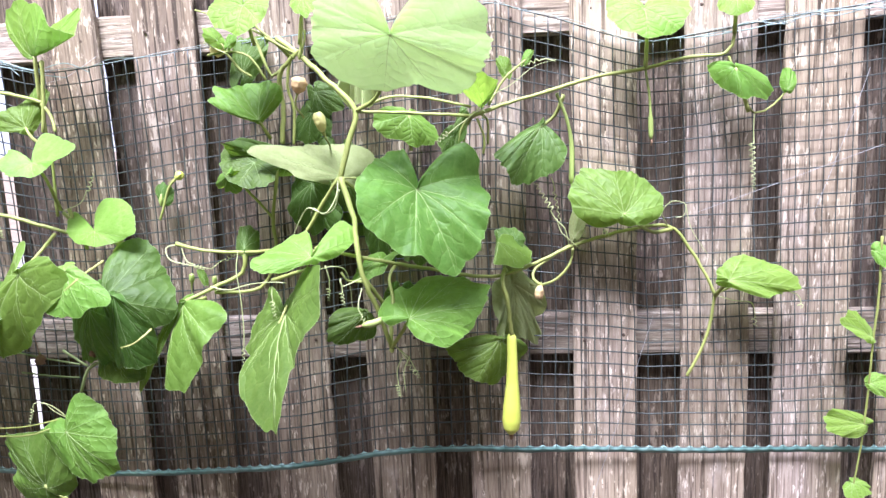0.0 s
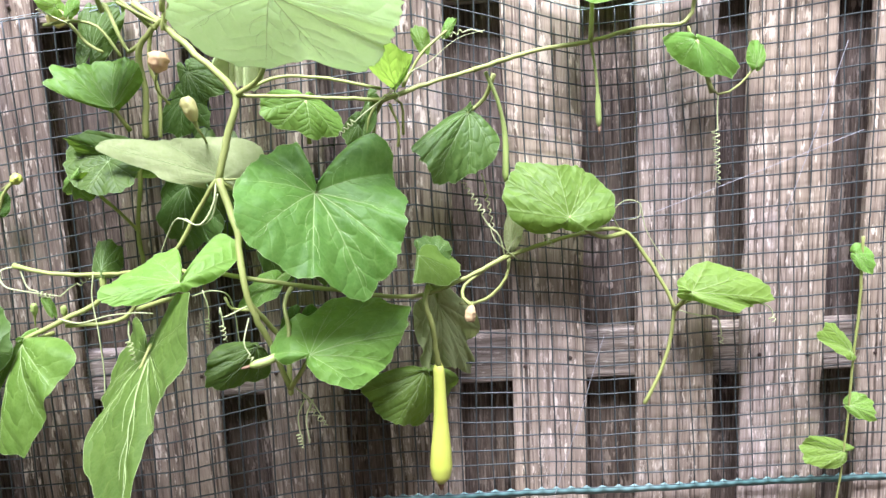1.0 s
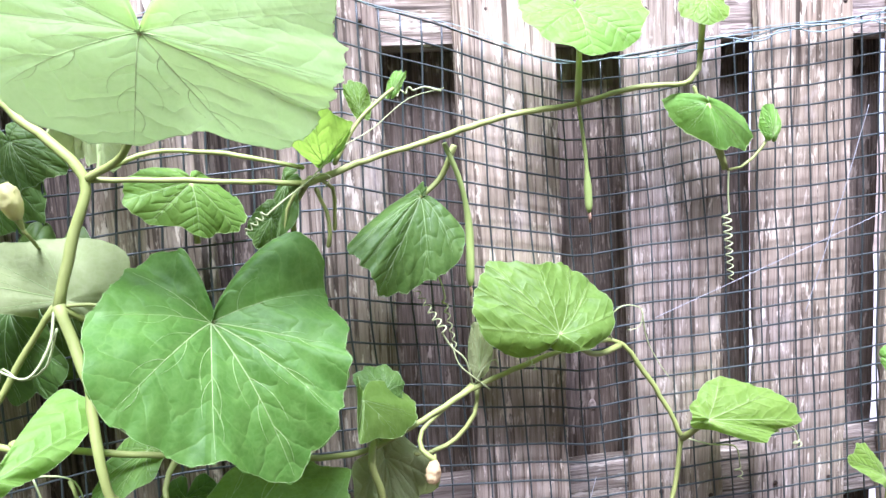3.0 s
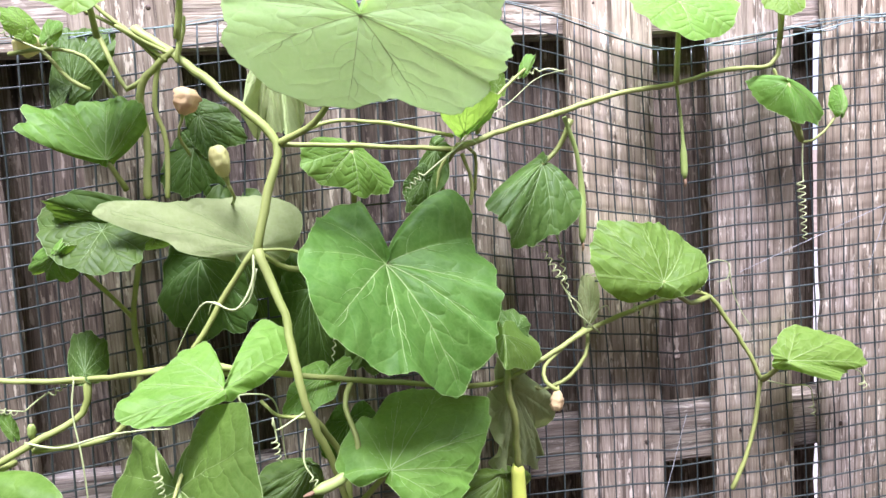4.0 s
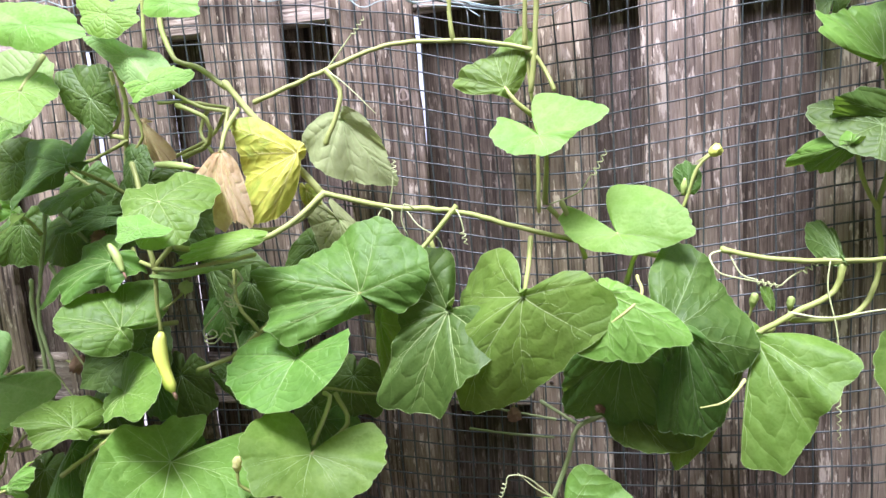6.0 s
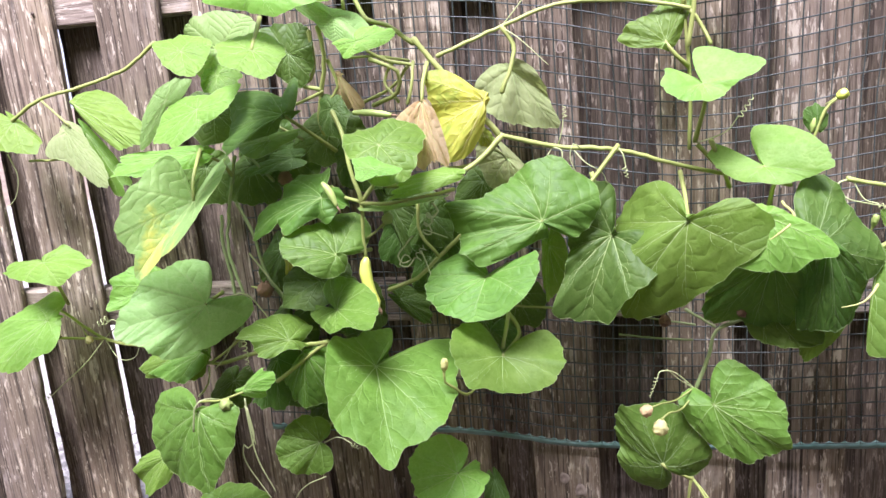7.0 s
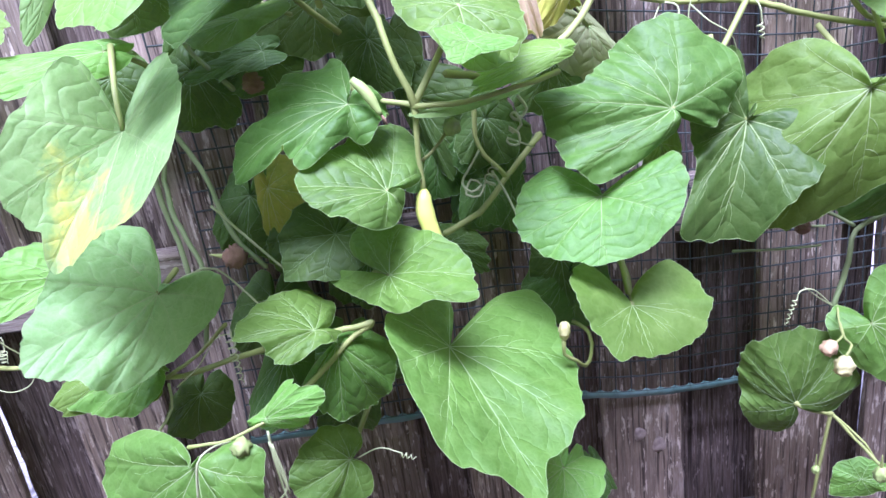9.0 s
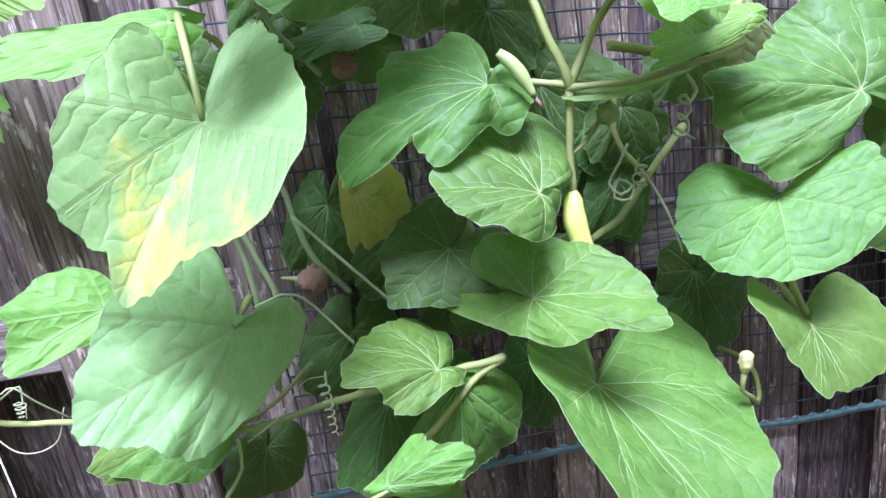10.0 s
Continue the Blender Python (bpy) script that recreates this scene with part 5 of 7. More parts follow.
leaf(V["c"], (0.675, 1.410, 1.044), (0.700, 1.400, 1.030), (0.684, 1.410, 1.060), (0.681, 1.400, 1.020), "l", back=0.5)
leaf(V["l"], (-0.873, 1.370, 1.464), (-0.773, 1.330, 1.485), (-0.910, 1.350, 1.546), (-0.818, 1.360, 1.522), "l", stalk=[(-0.879, 1.380, 1.380)], back=0.4)
leaf(V["l"], (-1.171, 1.390, 1.158), (-1.123, 1.380, 1.090), (-1.217, 1.390, 1.127), (-1.128, 1.390, 1.123), "u")
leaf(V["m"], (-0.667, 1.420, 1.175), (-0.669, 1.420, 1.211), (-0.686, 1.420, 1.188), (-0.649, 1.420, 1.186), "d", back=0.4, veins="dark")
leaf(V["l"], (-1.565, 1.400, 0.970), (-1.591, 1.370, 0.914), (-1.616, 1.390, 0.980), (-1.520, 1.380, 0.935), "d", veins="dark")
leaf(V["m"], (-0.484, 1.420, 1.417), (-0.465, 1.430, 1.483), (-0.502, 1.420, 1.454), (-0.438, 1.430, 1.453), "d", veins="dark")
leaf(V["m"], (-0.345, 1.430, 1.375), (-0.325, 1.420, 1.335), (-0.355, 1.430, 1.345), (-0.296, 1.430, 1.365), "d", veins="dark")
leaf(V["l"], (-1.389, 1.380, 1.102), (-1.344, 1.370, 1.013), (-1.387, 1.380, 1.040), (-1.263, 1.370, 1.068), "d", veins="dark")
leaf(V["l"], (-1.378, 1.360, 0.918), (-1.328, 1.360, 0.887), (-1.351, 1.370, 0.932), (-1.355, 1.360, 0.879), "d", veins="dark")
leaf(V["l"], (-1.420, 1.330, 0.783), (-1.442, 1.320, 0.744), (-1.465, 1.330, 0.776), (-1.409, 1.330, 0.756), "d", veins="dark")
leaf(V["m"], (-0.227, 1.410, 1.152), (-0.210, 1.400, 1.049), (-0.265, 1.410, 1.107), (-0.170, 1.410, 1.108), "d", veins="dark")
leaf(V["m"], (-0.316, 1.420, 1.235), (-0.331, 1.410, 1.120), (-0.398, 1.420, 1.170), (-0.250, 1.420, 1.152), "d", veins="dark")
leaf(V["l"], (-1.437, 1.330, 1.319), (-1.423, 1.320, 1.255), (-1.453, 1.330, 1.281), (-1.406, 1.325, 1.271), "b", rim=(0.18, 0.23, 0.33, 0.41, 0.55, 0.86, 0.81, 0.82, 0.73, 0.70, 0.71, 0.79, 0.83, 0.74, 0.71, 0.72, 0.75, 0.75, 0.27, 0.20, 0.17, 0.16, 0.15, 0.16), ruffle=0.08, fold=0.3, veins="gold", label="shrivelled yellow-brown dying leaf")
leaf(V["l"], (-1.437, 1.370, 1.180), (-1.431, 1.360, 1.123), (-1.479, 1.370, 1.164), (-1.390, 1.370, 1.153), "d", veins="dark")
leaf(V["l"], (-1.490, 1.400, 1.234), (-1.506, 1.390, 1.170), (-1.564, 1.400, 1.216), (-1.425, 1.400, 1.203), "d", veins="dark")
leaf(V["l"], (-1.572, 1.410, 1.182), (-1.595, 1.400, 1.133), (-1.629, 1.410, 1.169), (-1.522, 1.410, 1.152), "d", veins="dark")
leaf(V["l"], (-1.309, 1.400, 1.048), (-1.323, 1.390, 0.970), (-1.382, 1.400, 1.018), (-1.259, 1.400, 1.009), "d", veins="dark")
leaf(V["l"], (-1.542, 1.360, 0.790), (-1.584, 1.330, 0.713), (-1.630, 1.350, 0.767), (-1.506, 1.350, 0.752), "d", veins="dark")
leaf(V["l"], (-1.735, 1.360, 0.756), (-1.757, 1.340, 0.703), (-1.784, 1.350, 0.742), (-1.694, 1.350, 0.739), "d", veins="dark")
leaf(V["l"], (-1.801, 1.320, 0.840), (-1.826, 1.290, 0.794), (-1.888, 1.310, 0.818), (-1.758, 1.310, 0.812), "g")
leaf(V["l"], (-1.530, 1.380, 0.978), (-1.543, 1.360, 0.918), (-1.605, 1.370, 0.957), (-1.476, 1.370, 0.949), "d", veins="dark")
leaf(V["l"], (-1.505, 1.200, 1.452), (-1.480, 1.180, 1.417), (-1.577, 1.200, 1.463), (-1.425, 1.200, 1.447), "l", rim=(0.97, 1.01, 1.15, 1.09, 0.98, 0.97, 1.06, 1.25, 1.02, 0.86, 0.91, 0.98, 0.86, 0.81, 0.81, 0.87, 0.82, 0.76, 0.78, 0.85, 0.84, 0.88, 1.00, 1.00))
leaf(V["l"], (-1.444, 1.280, 1.471), (-1.430, 1.260, 1.439), (-1.492, 1.280, 1.484), (-1.397, 1.280, 1.474), "l", rim=(0.91, 0.96, 1.10, 0.93, 0.77, 0.71, 0.71, 0.75, 0.89, 1.08, 1.03, 1.00, 0.85, 0.79, 0.81, 0.86, 0.81, 0.73, 0.78, 1.00, 1.22, 0.78, 0.66, 0.85))
leaf(V["l"], (-1.355, 1.300, 1.480), (-1.347, 1.290, 1.460), (-1.394, 1.300, 1.484), (-1.312, 1.300, 1.475), "l", rim=(1.20, 1.31, 1.08, 0.90, 0.83, 0.83, 0.90, 1.07, 1.21, 1.05, 0.98, 1.00, 1.05, 1.06, 1.02, 0.86, 0.78, 0.76, 0.81, 0.94, 1.23, 1.34, 1.18, 1.14))
leaf(V["l"], (-1.425, 1.290, 1.413), (-1.383, 1.270, 1.377), (-1.452, 1.290, 1.412), (-1.406, 1.310, 1.421), "s", rim=(0.96, 1.20, 1.58, 1.21, 0.96, 0.86, 0.91, 1.14, 1.22, 1.07, 1.06, 0.97, 0.82, 0.85, 1.00, 1.26, 1.24, 1.14, 0.87, 0.74, 0.69, 0.69, 0.73, 0.84))
leaf(V["l"], (-1.381, 1.270, 1.371), (-1.393, 1.250, 1.347), (-1.416, 1.270, 1.376), (-1.347, 1.280, 1.382), "l", rim=(0.94, 0.64, 0.24, 0.28, 0.75, 0.97, 0.80, 0.72, 0.71, 0.77, 0.90, 0.91, 0.81, 0.88, 1.11, 1.34, 1.38, 1.30, 1.03, 0.90, 0.86, 0.89, 0.99, 1.03))
leaf(V["l"], (-1.633, 1.300, 1.380), (-1.614, 1.280, 1.327), (-1.687, 1.300, 1.385), (-1.563, 1.300, 1.387), "s", rim=(1.06, 0.98, 0.99, 0.96, 0.88, 0.88, 0.95, 1.08, 1.08, 1.19, 1.17, 1.04, 0.85, 0.68, 0.62, 0.61, 0.67, 0.79, 0.89, 1.08, 1.12, 1.16, 1.18, 1.13))
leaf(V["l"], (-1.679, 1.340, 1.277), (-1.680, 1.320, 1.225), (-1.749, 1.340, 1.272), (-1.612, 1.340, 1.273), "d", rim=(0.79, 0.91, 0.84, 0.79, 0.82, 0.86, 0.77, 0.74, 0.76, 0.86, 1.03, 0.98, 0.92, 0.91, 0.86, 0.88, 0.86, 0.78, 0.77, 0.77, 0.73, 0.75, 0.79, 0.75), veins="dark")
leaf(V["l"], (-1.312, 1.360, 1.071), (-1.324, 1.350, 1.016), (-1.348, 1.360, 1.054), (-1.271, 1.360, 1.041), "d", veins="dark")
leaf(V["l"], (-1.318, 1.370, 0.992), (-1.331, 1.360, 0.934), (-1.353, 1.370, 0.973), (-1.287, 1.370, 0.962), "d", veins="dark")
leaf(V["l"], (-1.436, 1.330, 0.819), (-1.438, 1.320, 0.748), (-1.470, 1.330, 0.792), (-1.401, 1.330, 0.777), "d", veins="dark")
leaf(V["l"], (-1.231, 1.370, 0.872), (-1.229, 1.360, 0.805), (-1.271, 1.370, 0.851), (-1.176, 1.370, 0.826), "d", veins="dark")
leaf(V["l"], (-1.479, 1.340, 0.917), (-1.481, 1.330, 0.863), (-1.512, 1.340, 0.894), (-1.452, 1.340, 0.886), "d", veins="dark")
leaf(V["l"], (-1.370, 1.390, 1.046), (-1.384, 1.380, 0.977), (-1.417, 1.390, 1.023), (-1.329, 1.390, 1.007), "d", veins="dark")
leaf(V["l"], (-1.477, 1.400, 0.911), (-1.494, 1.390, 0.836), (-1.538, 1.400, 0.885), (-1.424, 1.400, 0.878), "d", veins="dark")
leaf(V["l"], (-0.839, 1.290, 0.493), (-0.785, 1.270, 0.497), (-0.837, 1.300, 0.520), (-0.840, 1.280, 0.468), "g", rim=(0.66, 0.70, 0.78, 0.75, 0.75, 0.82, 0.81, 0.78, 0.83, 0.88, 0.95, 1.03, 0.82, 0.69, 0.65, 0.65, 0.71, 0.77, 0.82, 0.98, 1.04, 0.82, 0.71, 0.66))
# shade-toned leaves added to deepen the dark gaps behind the outer ones
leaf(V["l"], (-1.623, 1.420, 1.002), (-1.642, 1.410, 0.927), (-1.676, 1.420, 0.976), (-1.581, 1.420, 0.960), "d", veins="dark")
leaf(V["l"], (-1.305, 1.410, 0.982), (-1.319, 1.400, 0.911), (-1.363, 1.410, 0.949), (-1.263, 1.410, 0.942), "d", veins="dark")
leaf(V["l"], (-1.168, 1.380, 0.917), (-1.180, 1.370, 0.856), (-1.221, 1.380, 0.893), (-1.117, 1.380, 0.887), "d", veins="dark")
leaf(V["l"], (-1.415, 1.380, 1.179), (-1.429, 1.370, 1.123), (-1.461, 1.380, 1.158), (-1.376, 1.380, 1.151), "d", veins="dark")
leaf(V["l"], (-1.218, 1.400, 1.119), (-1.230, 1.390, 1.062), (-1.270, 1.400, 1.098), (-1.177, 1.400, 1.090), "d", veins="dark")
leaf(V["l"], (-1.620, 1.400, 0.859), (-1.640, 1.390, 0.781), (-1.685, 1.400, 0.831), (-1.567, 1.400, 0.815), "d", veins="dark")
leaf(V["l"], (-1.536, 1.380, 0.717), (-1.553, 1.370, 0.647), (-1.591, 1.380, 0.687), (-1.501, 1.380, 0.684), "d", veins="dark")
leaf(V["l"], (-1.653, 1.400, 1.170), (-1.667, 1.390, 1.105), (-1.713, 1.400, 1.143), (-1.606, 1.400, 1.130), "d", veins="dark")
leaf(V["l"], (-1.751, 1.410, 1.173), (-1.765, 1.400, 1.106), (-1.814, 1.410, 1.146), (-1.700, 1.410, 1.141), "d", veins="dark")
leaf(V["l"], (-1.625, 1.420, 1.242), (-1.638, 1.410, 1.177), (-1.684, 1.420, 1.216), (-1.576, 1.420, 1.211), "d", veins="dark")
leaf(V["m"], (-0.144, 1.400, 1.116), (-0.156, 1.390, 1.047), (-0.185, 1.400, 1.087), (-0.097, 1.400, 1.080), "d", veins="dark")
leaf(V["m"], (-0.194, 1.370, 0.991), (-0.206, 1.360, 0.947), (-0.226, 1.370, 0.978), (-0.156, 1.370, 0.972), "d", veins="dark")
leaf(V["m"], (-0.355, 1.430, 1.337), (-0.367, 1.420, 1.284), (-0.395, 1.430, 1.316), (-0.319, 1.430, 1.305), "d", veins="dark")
leaf(V["m"], (-0.512, 1.380, 1.475), (-0.531, 1.370, 1.495), (-0.507, 1.380, 1.489), (-0.524, 1.370, 1.468), "l")
leaf(V["m"], (-0.491, 1.380, 1.465), (-0.481, 1.380, 1.483), (-0.497, 1.380, 1.476), (-0.478, 1.380, 1.469), "g")
leaf(V["m"], (0.018, 1.380, 1.391), (0.011, 1.380, 1.418), (0.005, 1.380, 1.401), (0.030, 1.380, 1.403), "g")
leaf(V["m"], (0.055, 1.380, 1.408), (0.064, 1.380, 1.427), (0.051, 1.380, 1.418), (0.067, 1.380, 1.416), "l")
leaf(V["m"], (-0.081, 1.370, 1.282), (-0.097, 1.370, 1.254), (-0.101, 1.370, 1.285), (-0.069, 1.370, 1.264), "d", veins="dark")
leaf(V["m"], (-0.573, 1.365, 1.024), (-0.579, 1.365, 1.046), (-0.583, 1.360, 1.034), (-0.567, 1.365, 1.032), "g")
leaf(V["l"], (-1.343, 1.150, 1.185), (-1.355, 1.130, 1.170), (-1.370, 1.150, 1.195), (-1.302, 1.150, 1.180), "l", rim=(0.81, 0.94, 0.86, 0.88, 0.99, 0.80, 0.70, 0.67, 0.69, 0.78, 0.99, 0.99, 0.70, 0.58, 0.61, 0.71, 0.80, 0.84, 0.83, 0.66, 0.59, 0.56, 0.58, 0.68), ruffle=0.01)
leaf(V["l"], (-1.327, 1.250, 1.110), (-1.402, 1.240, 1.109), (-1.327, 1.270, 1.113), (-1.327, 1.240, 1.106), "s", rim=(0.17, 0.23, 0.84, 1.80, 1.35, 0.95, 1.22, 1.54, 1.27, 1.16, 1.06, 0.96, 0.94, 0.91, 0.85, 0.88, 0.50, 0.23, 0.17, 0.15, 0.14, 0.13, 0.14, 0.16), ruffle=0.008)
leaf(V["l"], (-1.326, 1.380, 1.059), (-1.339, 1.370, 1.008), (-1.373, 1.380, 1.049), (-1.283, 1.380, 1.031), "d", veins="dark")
leaf(V["l"], (-1.206, 1.360, 1.207), (-1.198, 1.360, 1.184), (-1.219, 1.360, 1.199), (-1.188, 1.360, 1.197), "y", veins="gold")

# ---- stems, tendrils, fruit and flowers ----
stem(V["m"], [(-0.404, 1.400, 1.475), (-0.355, 1.380, 1.438), (-0.308, 1.360, 1.394), (-0.251, 1.345, 1.334), (-0.267, 1.335, 1.271), (-0.281, 1.325, 1.215)], r0=0.005, r1=0.0055)
stem(V["m"], [(-0.281, 1.325, 1.215), (-0.256, 1.300, 1.145), (-0.240, 1.270, 1.051), (-0.217, 1.280, 0.982), (-0.199, 1.300, 0.906)], r0=0.0055, r1=0.004)
stem(V["m"], [(-0.250, 1.345, 1.332), (-0.158, 1.350, 1.326), (-0.046, 1.360, 1.316)], r0=0.003)
stem(V["m"], [(-0.248, 1.345, 1.334), (-0.188, 1.350, 1.355), (-0.120, 1.360, 1.350), (-0.045, 1.360, 1.332)], r0=0.0025)
stem(V["m"], [(-0.046, 1.360, 1.314), (0.023, 1.380, 1.336), (0.092, 1.390, 1.353)], r0=0.004, r1=0.003)
stem(V["r"], [(0.092, 1.390, 1.353), (0.186, 1.400, 1.377), (0.266, 1.405, 1.386), (0.336, 1.410, 1.402), (0.408, 1.410, 1.407), (0.422, 1.410, 1.439), (0.423, 1.410, 1.496)], r0=0.0038, r1=0.003)
stem(V["m"], [(-0.400, 1.330, 1.087), (-0.490, 1.365, 1.078), (-0.563, 1.370, 1.082), (-0.629, 1.380, 1.094)], r0=0.003, r1=0.0035)
stem(V["m"], [(-0.330, 1.310, 1.090), (-0.247, 1.310, 1.072), (-0.138, 1.330, 1.046), (-0.016, 1.360, 1.022), (0.067, 1.390, 1.041), (0.129, 1.405, 1.067)], r0=0.0035, r1=0.0035)
stem(V["r"], [(0.129, 1.405, 1.067), (0.217, 1.420, 1.089), (0.315, 1.440, 1.097), (0.355, 1.440, 1.053), (0.386, 1.435, 0.999), (0.402, 1.435, 0.963)], r0=0.0035, r1=0.003)
stem(V["r"], [(0.402, 1.435, 0.963), (0.392, 1.435, 0.899), (0.371, 1.430, 0.845), (0.351, 1.430, 0.807)], r0=0.0028, r1=0.003)
stem(V["r"], [(0.402, 1.435, 0.963), (0.421, 1.430, 0.975), (0.428, 1.400, 0.989)], r0=0.002)
stem(V["m"], [(0.130, 1.415, 1.068), (0.094, 1.400, 1.048), (0.064, 1.385, 1.030), (0.060, 1.370, 1.014), (0.073, 1.362, 1.004)], r0=0.0022, r1=0.003)
stem(V["m"], [(0.136, 1.418, 1.062), (0.129, 1.410, 1.033), (0.106, 1.410, 1.006), (0.070, 1.408, 0.992), (0.055, 1.400, 0.998)], r0=0.0026)
stem(V["m"], [(0.008, 1.360, 1.034), (0.003, 1.345, 1.014), (0.012, 1.350, 0.975), (0.017, 1.370, 0.906)], r0=0.0042, r1=0.0045)
stem(V["m"], [(-0.599, 1.330, 0.991), (-0.549, 1.350, 1.013), (-0.495, 1.365, 1.038), (-0.487, 1.365, 1.072)], r0=0.004, r1=0.0043)
stem(V["m"], [(-0.549, 1.360, 1.002), (-0.495, 1.370, 1.000), (-0.456, 1.380, 1.014), (-0.435, 1.390, 1.070), (-0.437, 1.395, 1.138), (-0.426, 1.390, 1.191), (-0.415, 1.380, 1.242)], r0=0.0035)
stem(V["m"], [(-0.437, 1.395, 1.138), (-0.457, 1.380, 1.171), (-0.486, 1.330, 1.229)], r0=0.0028)
stem(V["m"], [(-0.630, 1.380, 1.097), (-0.582, 1.375, 1.084), (-0.487, 1.365, 1.076), (-0.381, 1.330, 1.089), (-0.313, 1.310, 1.079)], r0=0.003, r1=0.0035)
stem(V["l"], [(-1.308, 1.340, 1.370), (-1.258, 1.340, 1.306), (-1.216, 1.340, 1.254), (-1.176, 1.340, 1.204)], r0=0.0047, r1=0.0055)
stem(V["l"], [(-1.176, 1.340, 1.204), (-1.084, 1.360, 1.177), (-0.989, 1.370, 1.165), (-0.867, 1.385, 1.126), (-0.780, 1.385, 1.105), (-0.715, 1.380, 1.090)], r0=0.0043, r1=0.0035)
stem(V["l"], [(-1.274, 1.360, 1.340), (-1.167, 1.380, 1.378), (-1.078, 1.390, 1.405), (-0.984, 1.390, 1.403), (-0.926, 1.380, 1.394), (-0.870, 1.370, 1.378)], r0=0.0035)
stem(V["l"], [(-0.858, 1.370, 1.453), (-0.865, 1.370, 1.378), (-0.873, 1.370, 1.323)], r0=0.0038)
stem(V["l"], [(-0.982, 1.390, 1.467), (-0.982, 1.390, 1.430), (-0.979, 1.390, 1.403)], r0=0.0034)
stem(V["l"], [(-0.869, 1.370, 1.374), (-0.853, 1.370, 1.351), (-0.841, 1.360, 1.322)], r0=0.003)
stem(V["l"], [(-1.167, 1.380, 1.378), (-1.148, 1.380, 1.349), (-1.153, 1.370, 1.314), (-1.170, 1.360, 1.273)], r0=0.0038)
stem(V["l"], [(-1.174, 1.340, 1.202), (-1.195, 1.330, 1.175), (-1.232, 1.320, 1.158), (-1.268, 1.300, 1.159)], r0=0.0034)
stem(V["l"], [(-1.174, 1.340, 1.202), (-1.209, 1.310, 1.168), (-1.249, 1.290, 1.147), (-1.302, 1.270, 1.133), (-1.360, 1.250, 1.146)], r0=0.0043)
stem(V["l"], [(-1.447, 1.300, 1.264), (-1.426, 1.280, 1.219), (-1.413, 1.260, 1.168), (-1.397, 1.250, 1.119)], r0=0.0038)
stem(V["l"], [(-1.397, 1.250, 1.119), (-1.400, 1.250, 1.077), (-1.400, 1.250, 1.025)], r0=0.0034, r1=0.003)
stem(V["l"], [(-1.398, 1.250, 1.117), (-1.345, 1.230, 1.118), (-1.293, 1.230, 1.125), (-1.242, 1.250, 1.132)], r0=0.003)
stem(V["l"], [(-1.397, 1.250, 1.119), (-1.435, 1.270, 1.126), (-1.464, 1.300, 1.140)], r0=0.003)
stem(V["l"], [(-1.248, 1.360, 1.043), (-1.296, 1.340, 0.999), (-1.335, 1.320, 0.968), (-1.381, 1.300, 0.953)], r0=0.0038)
stem(V["l"], [(-1.326, 1.340, 1.095), (-1.326, 1.340, 1.044), (-1.296, 1.340, 1.001)], r0=0.003)
stem(V["l"], [(-1.674, 1.380, 1.194), (-1.703, 1.380, 1.091), (-1.710, 1.370, 1.011), (-1.688, 1.360, 0.927), (-1.707, 1.350, 0.832)], r0=0.0034, material=STEM_DARK)
stem(V["l"], [(-1.713, 1.370, 1.085), (-1.720, 1.370, 1.030), (-1.711, 1.370, 0.954), (-1.711, 1.360, 0.859)], r0=0.0035, material=STEM_DARK)
stem(V["l"], [(-1.690, 1.390, 1.106), (-1.664, 1.390, 1.040), (-1.649, 1.390, 0.963), (-1.615, 1.380, 0.916)], r0=0.0034, material=STEM_DARK)
stem(V["l"], [(-1.648, 1.360, 1.218), (-1.639, 1.370, 1.192), (-1.605, 1.380, 1.145)], r0=0.003, material=STEM_DARK)
stem(V["l"], [(-2.151, 1.410, 0.905), (-2.038, 1.400, 0.833), (-1.904, 1.360, 0.827), (-1.756, 1.320, 0.810), (-1.642, 1.280, 0.845), (-1.540, 1.250, 0.871), (-1.481, 1.240, 0.881)], r0=0.0032, r1=0.004)
stem(V["l"], [(-2.198, 1.400, 0.837), (-2.121, 1.400, 0.834), (-2.038, 1.400, 0.833)], r0=0.003)
stem(V["l"], [(-1.481, 1.240, 0.881), (-1.513, 1.240, 0.860), (-1.555, 1.220, 0.831), (-1.574, 1.220, 0.818)], r0=0.0034)
stem(V["l"], [(-1.756, 1.320, 0.810), (-1.705, 1.300, 0.844), (-1.661, 1.300, 0.880)], r0=0.0025)
stem(V["l"], [(-1.691, 1.160, 0.807), (-1.644, 1.150, 0.815), (-1.600, 1.150, 0.831)], r0=0.002)
stem(V["l"], [(-0.780, 1.350, 0.877), (-0.830, 1.360, 0.850), (-0.844, 1.350, 0.809), (-0.868, 1.340, 0.751)], r0=0.0034, r1=0.0035, material=STEM_DARK)
stem(V["l"], [(-0.879, 1.310, 0.599), (-0.887, 1.310, 0.537), (-0.897, 1.310, 0.456)], r0=0.0025)
stem(V["l"], [(-0.880, 1.360, 0.887), (-0.857, 1.360, 0.872), (-0.834, 1.360, 0.856)], r0=0.0025, material=STEM_DARK)
stem(V["l"], [(-2.128, 1.380, 1.292), (-2.067, 1.390, 1.327), (-1.976, 1.390, 1.343), (-1.875, 1.390, 1.368), (-1.805, 1.390, 1.410)], r0=0.0035)
stem(V["l"], [(-2.067, 1.390, 1.327), (-2.037, 1.380, 1.305), (-2.000, 1.370, 1.275)], r0=0.002)
stem(V["l"], [(-2.100, 1.370, 1.213), (-2.034, 1.360, 1.212), (-1.963, 1.360, 1.217)], r0=0.0025)
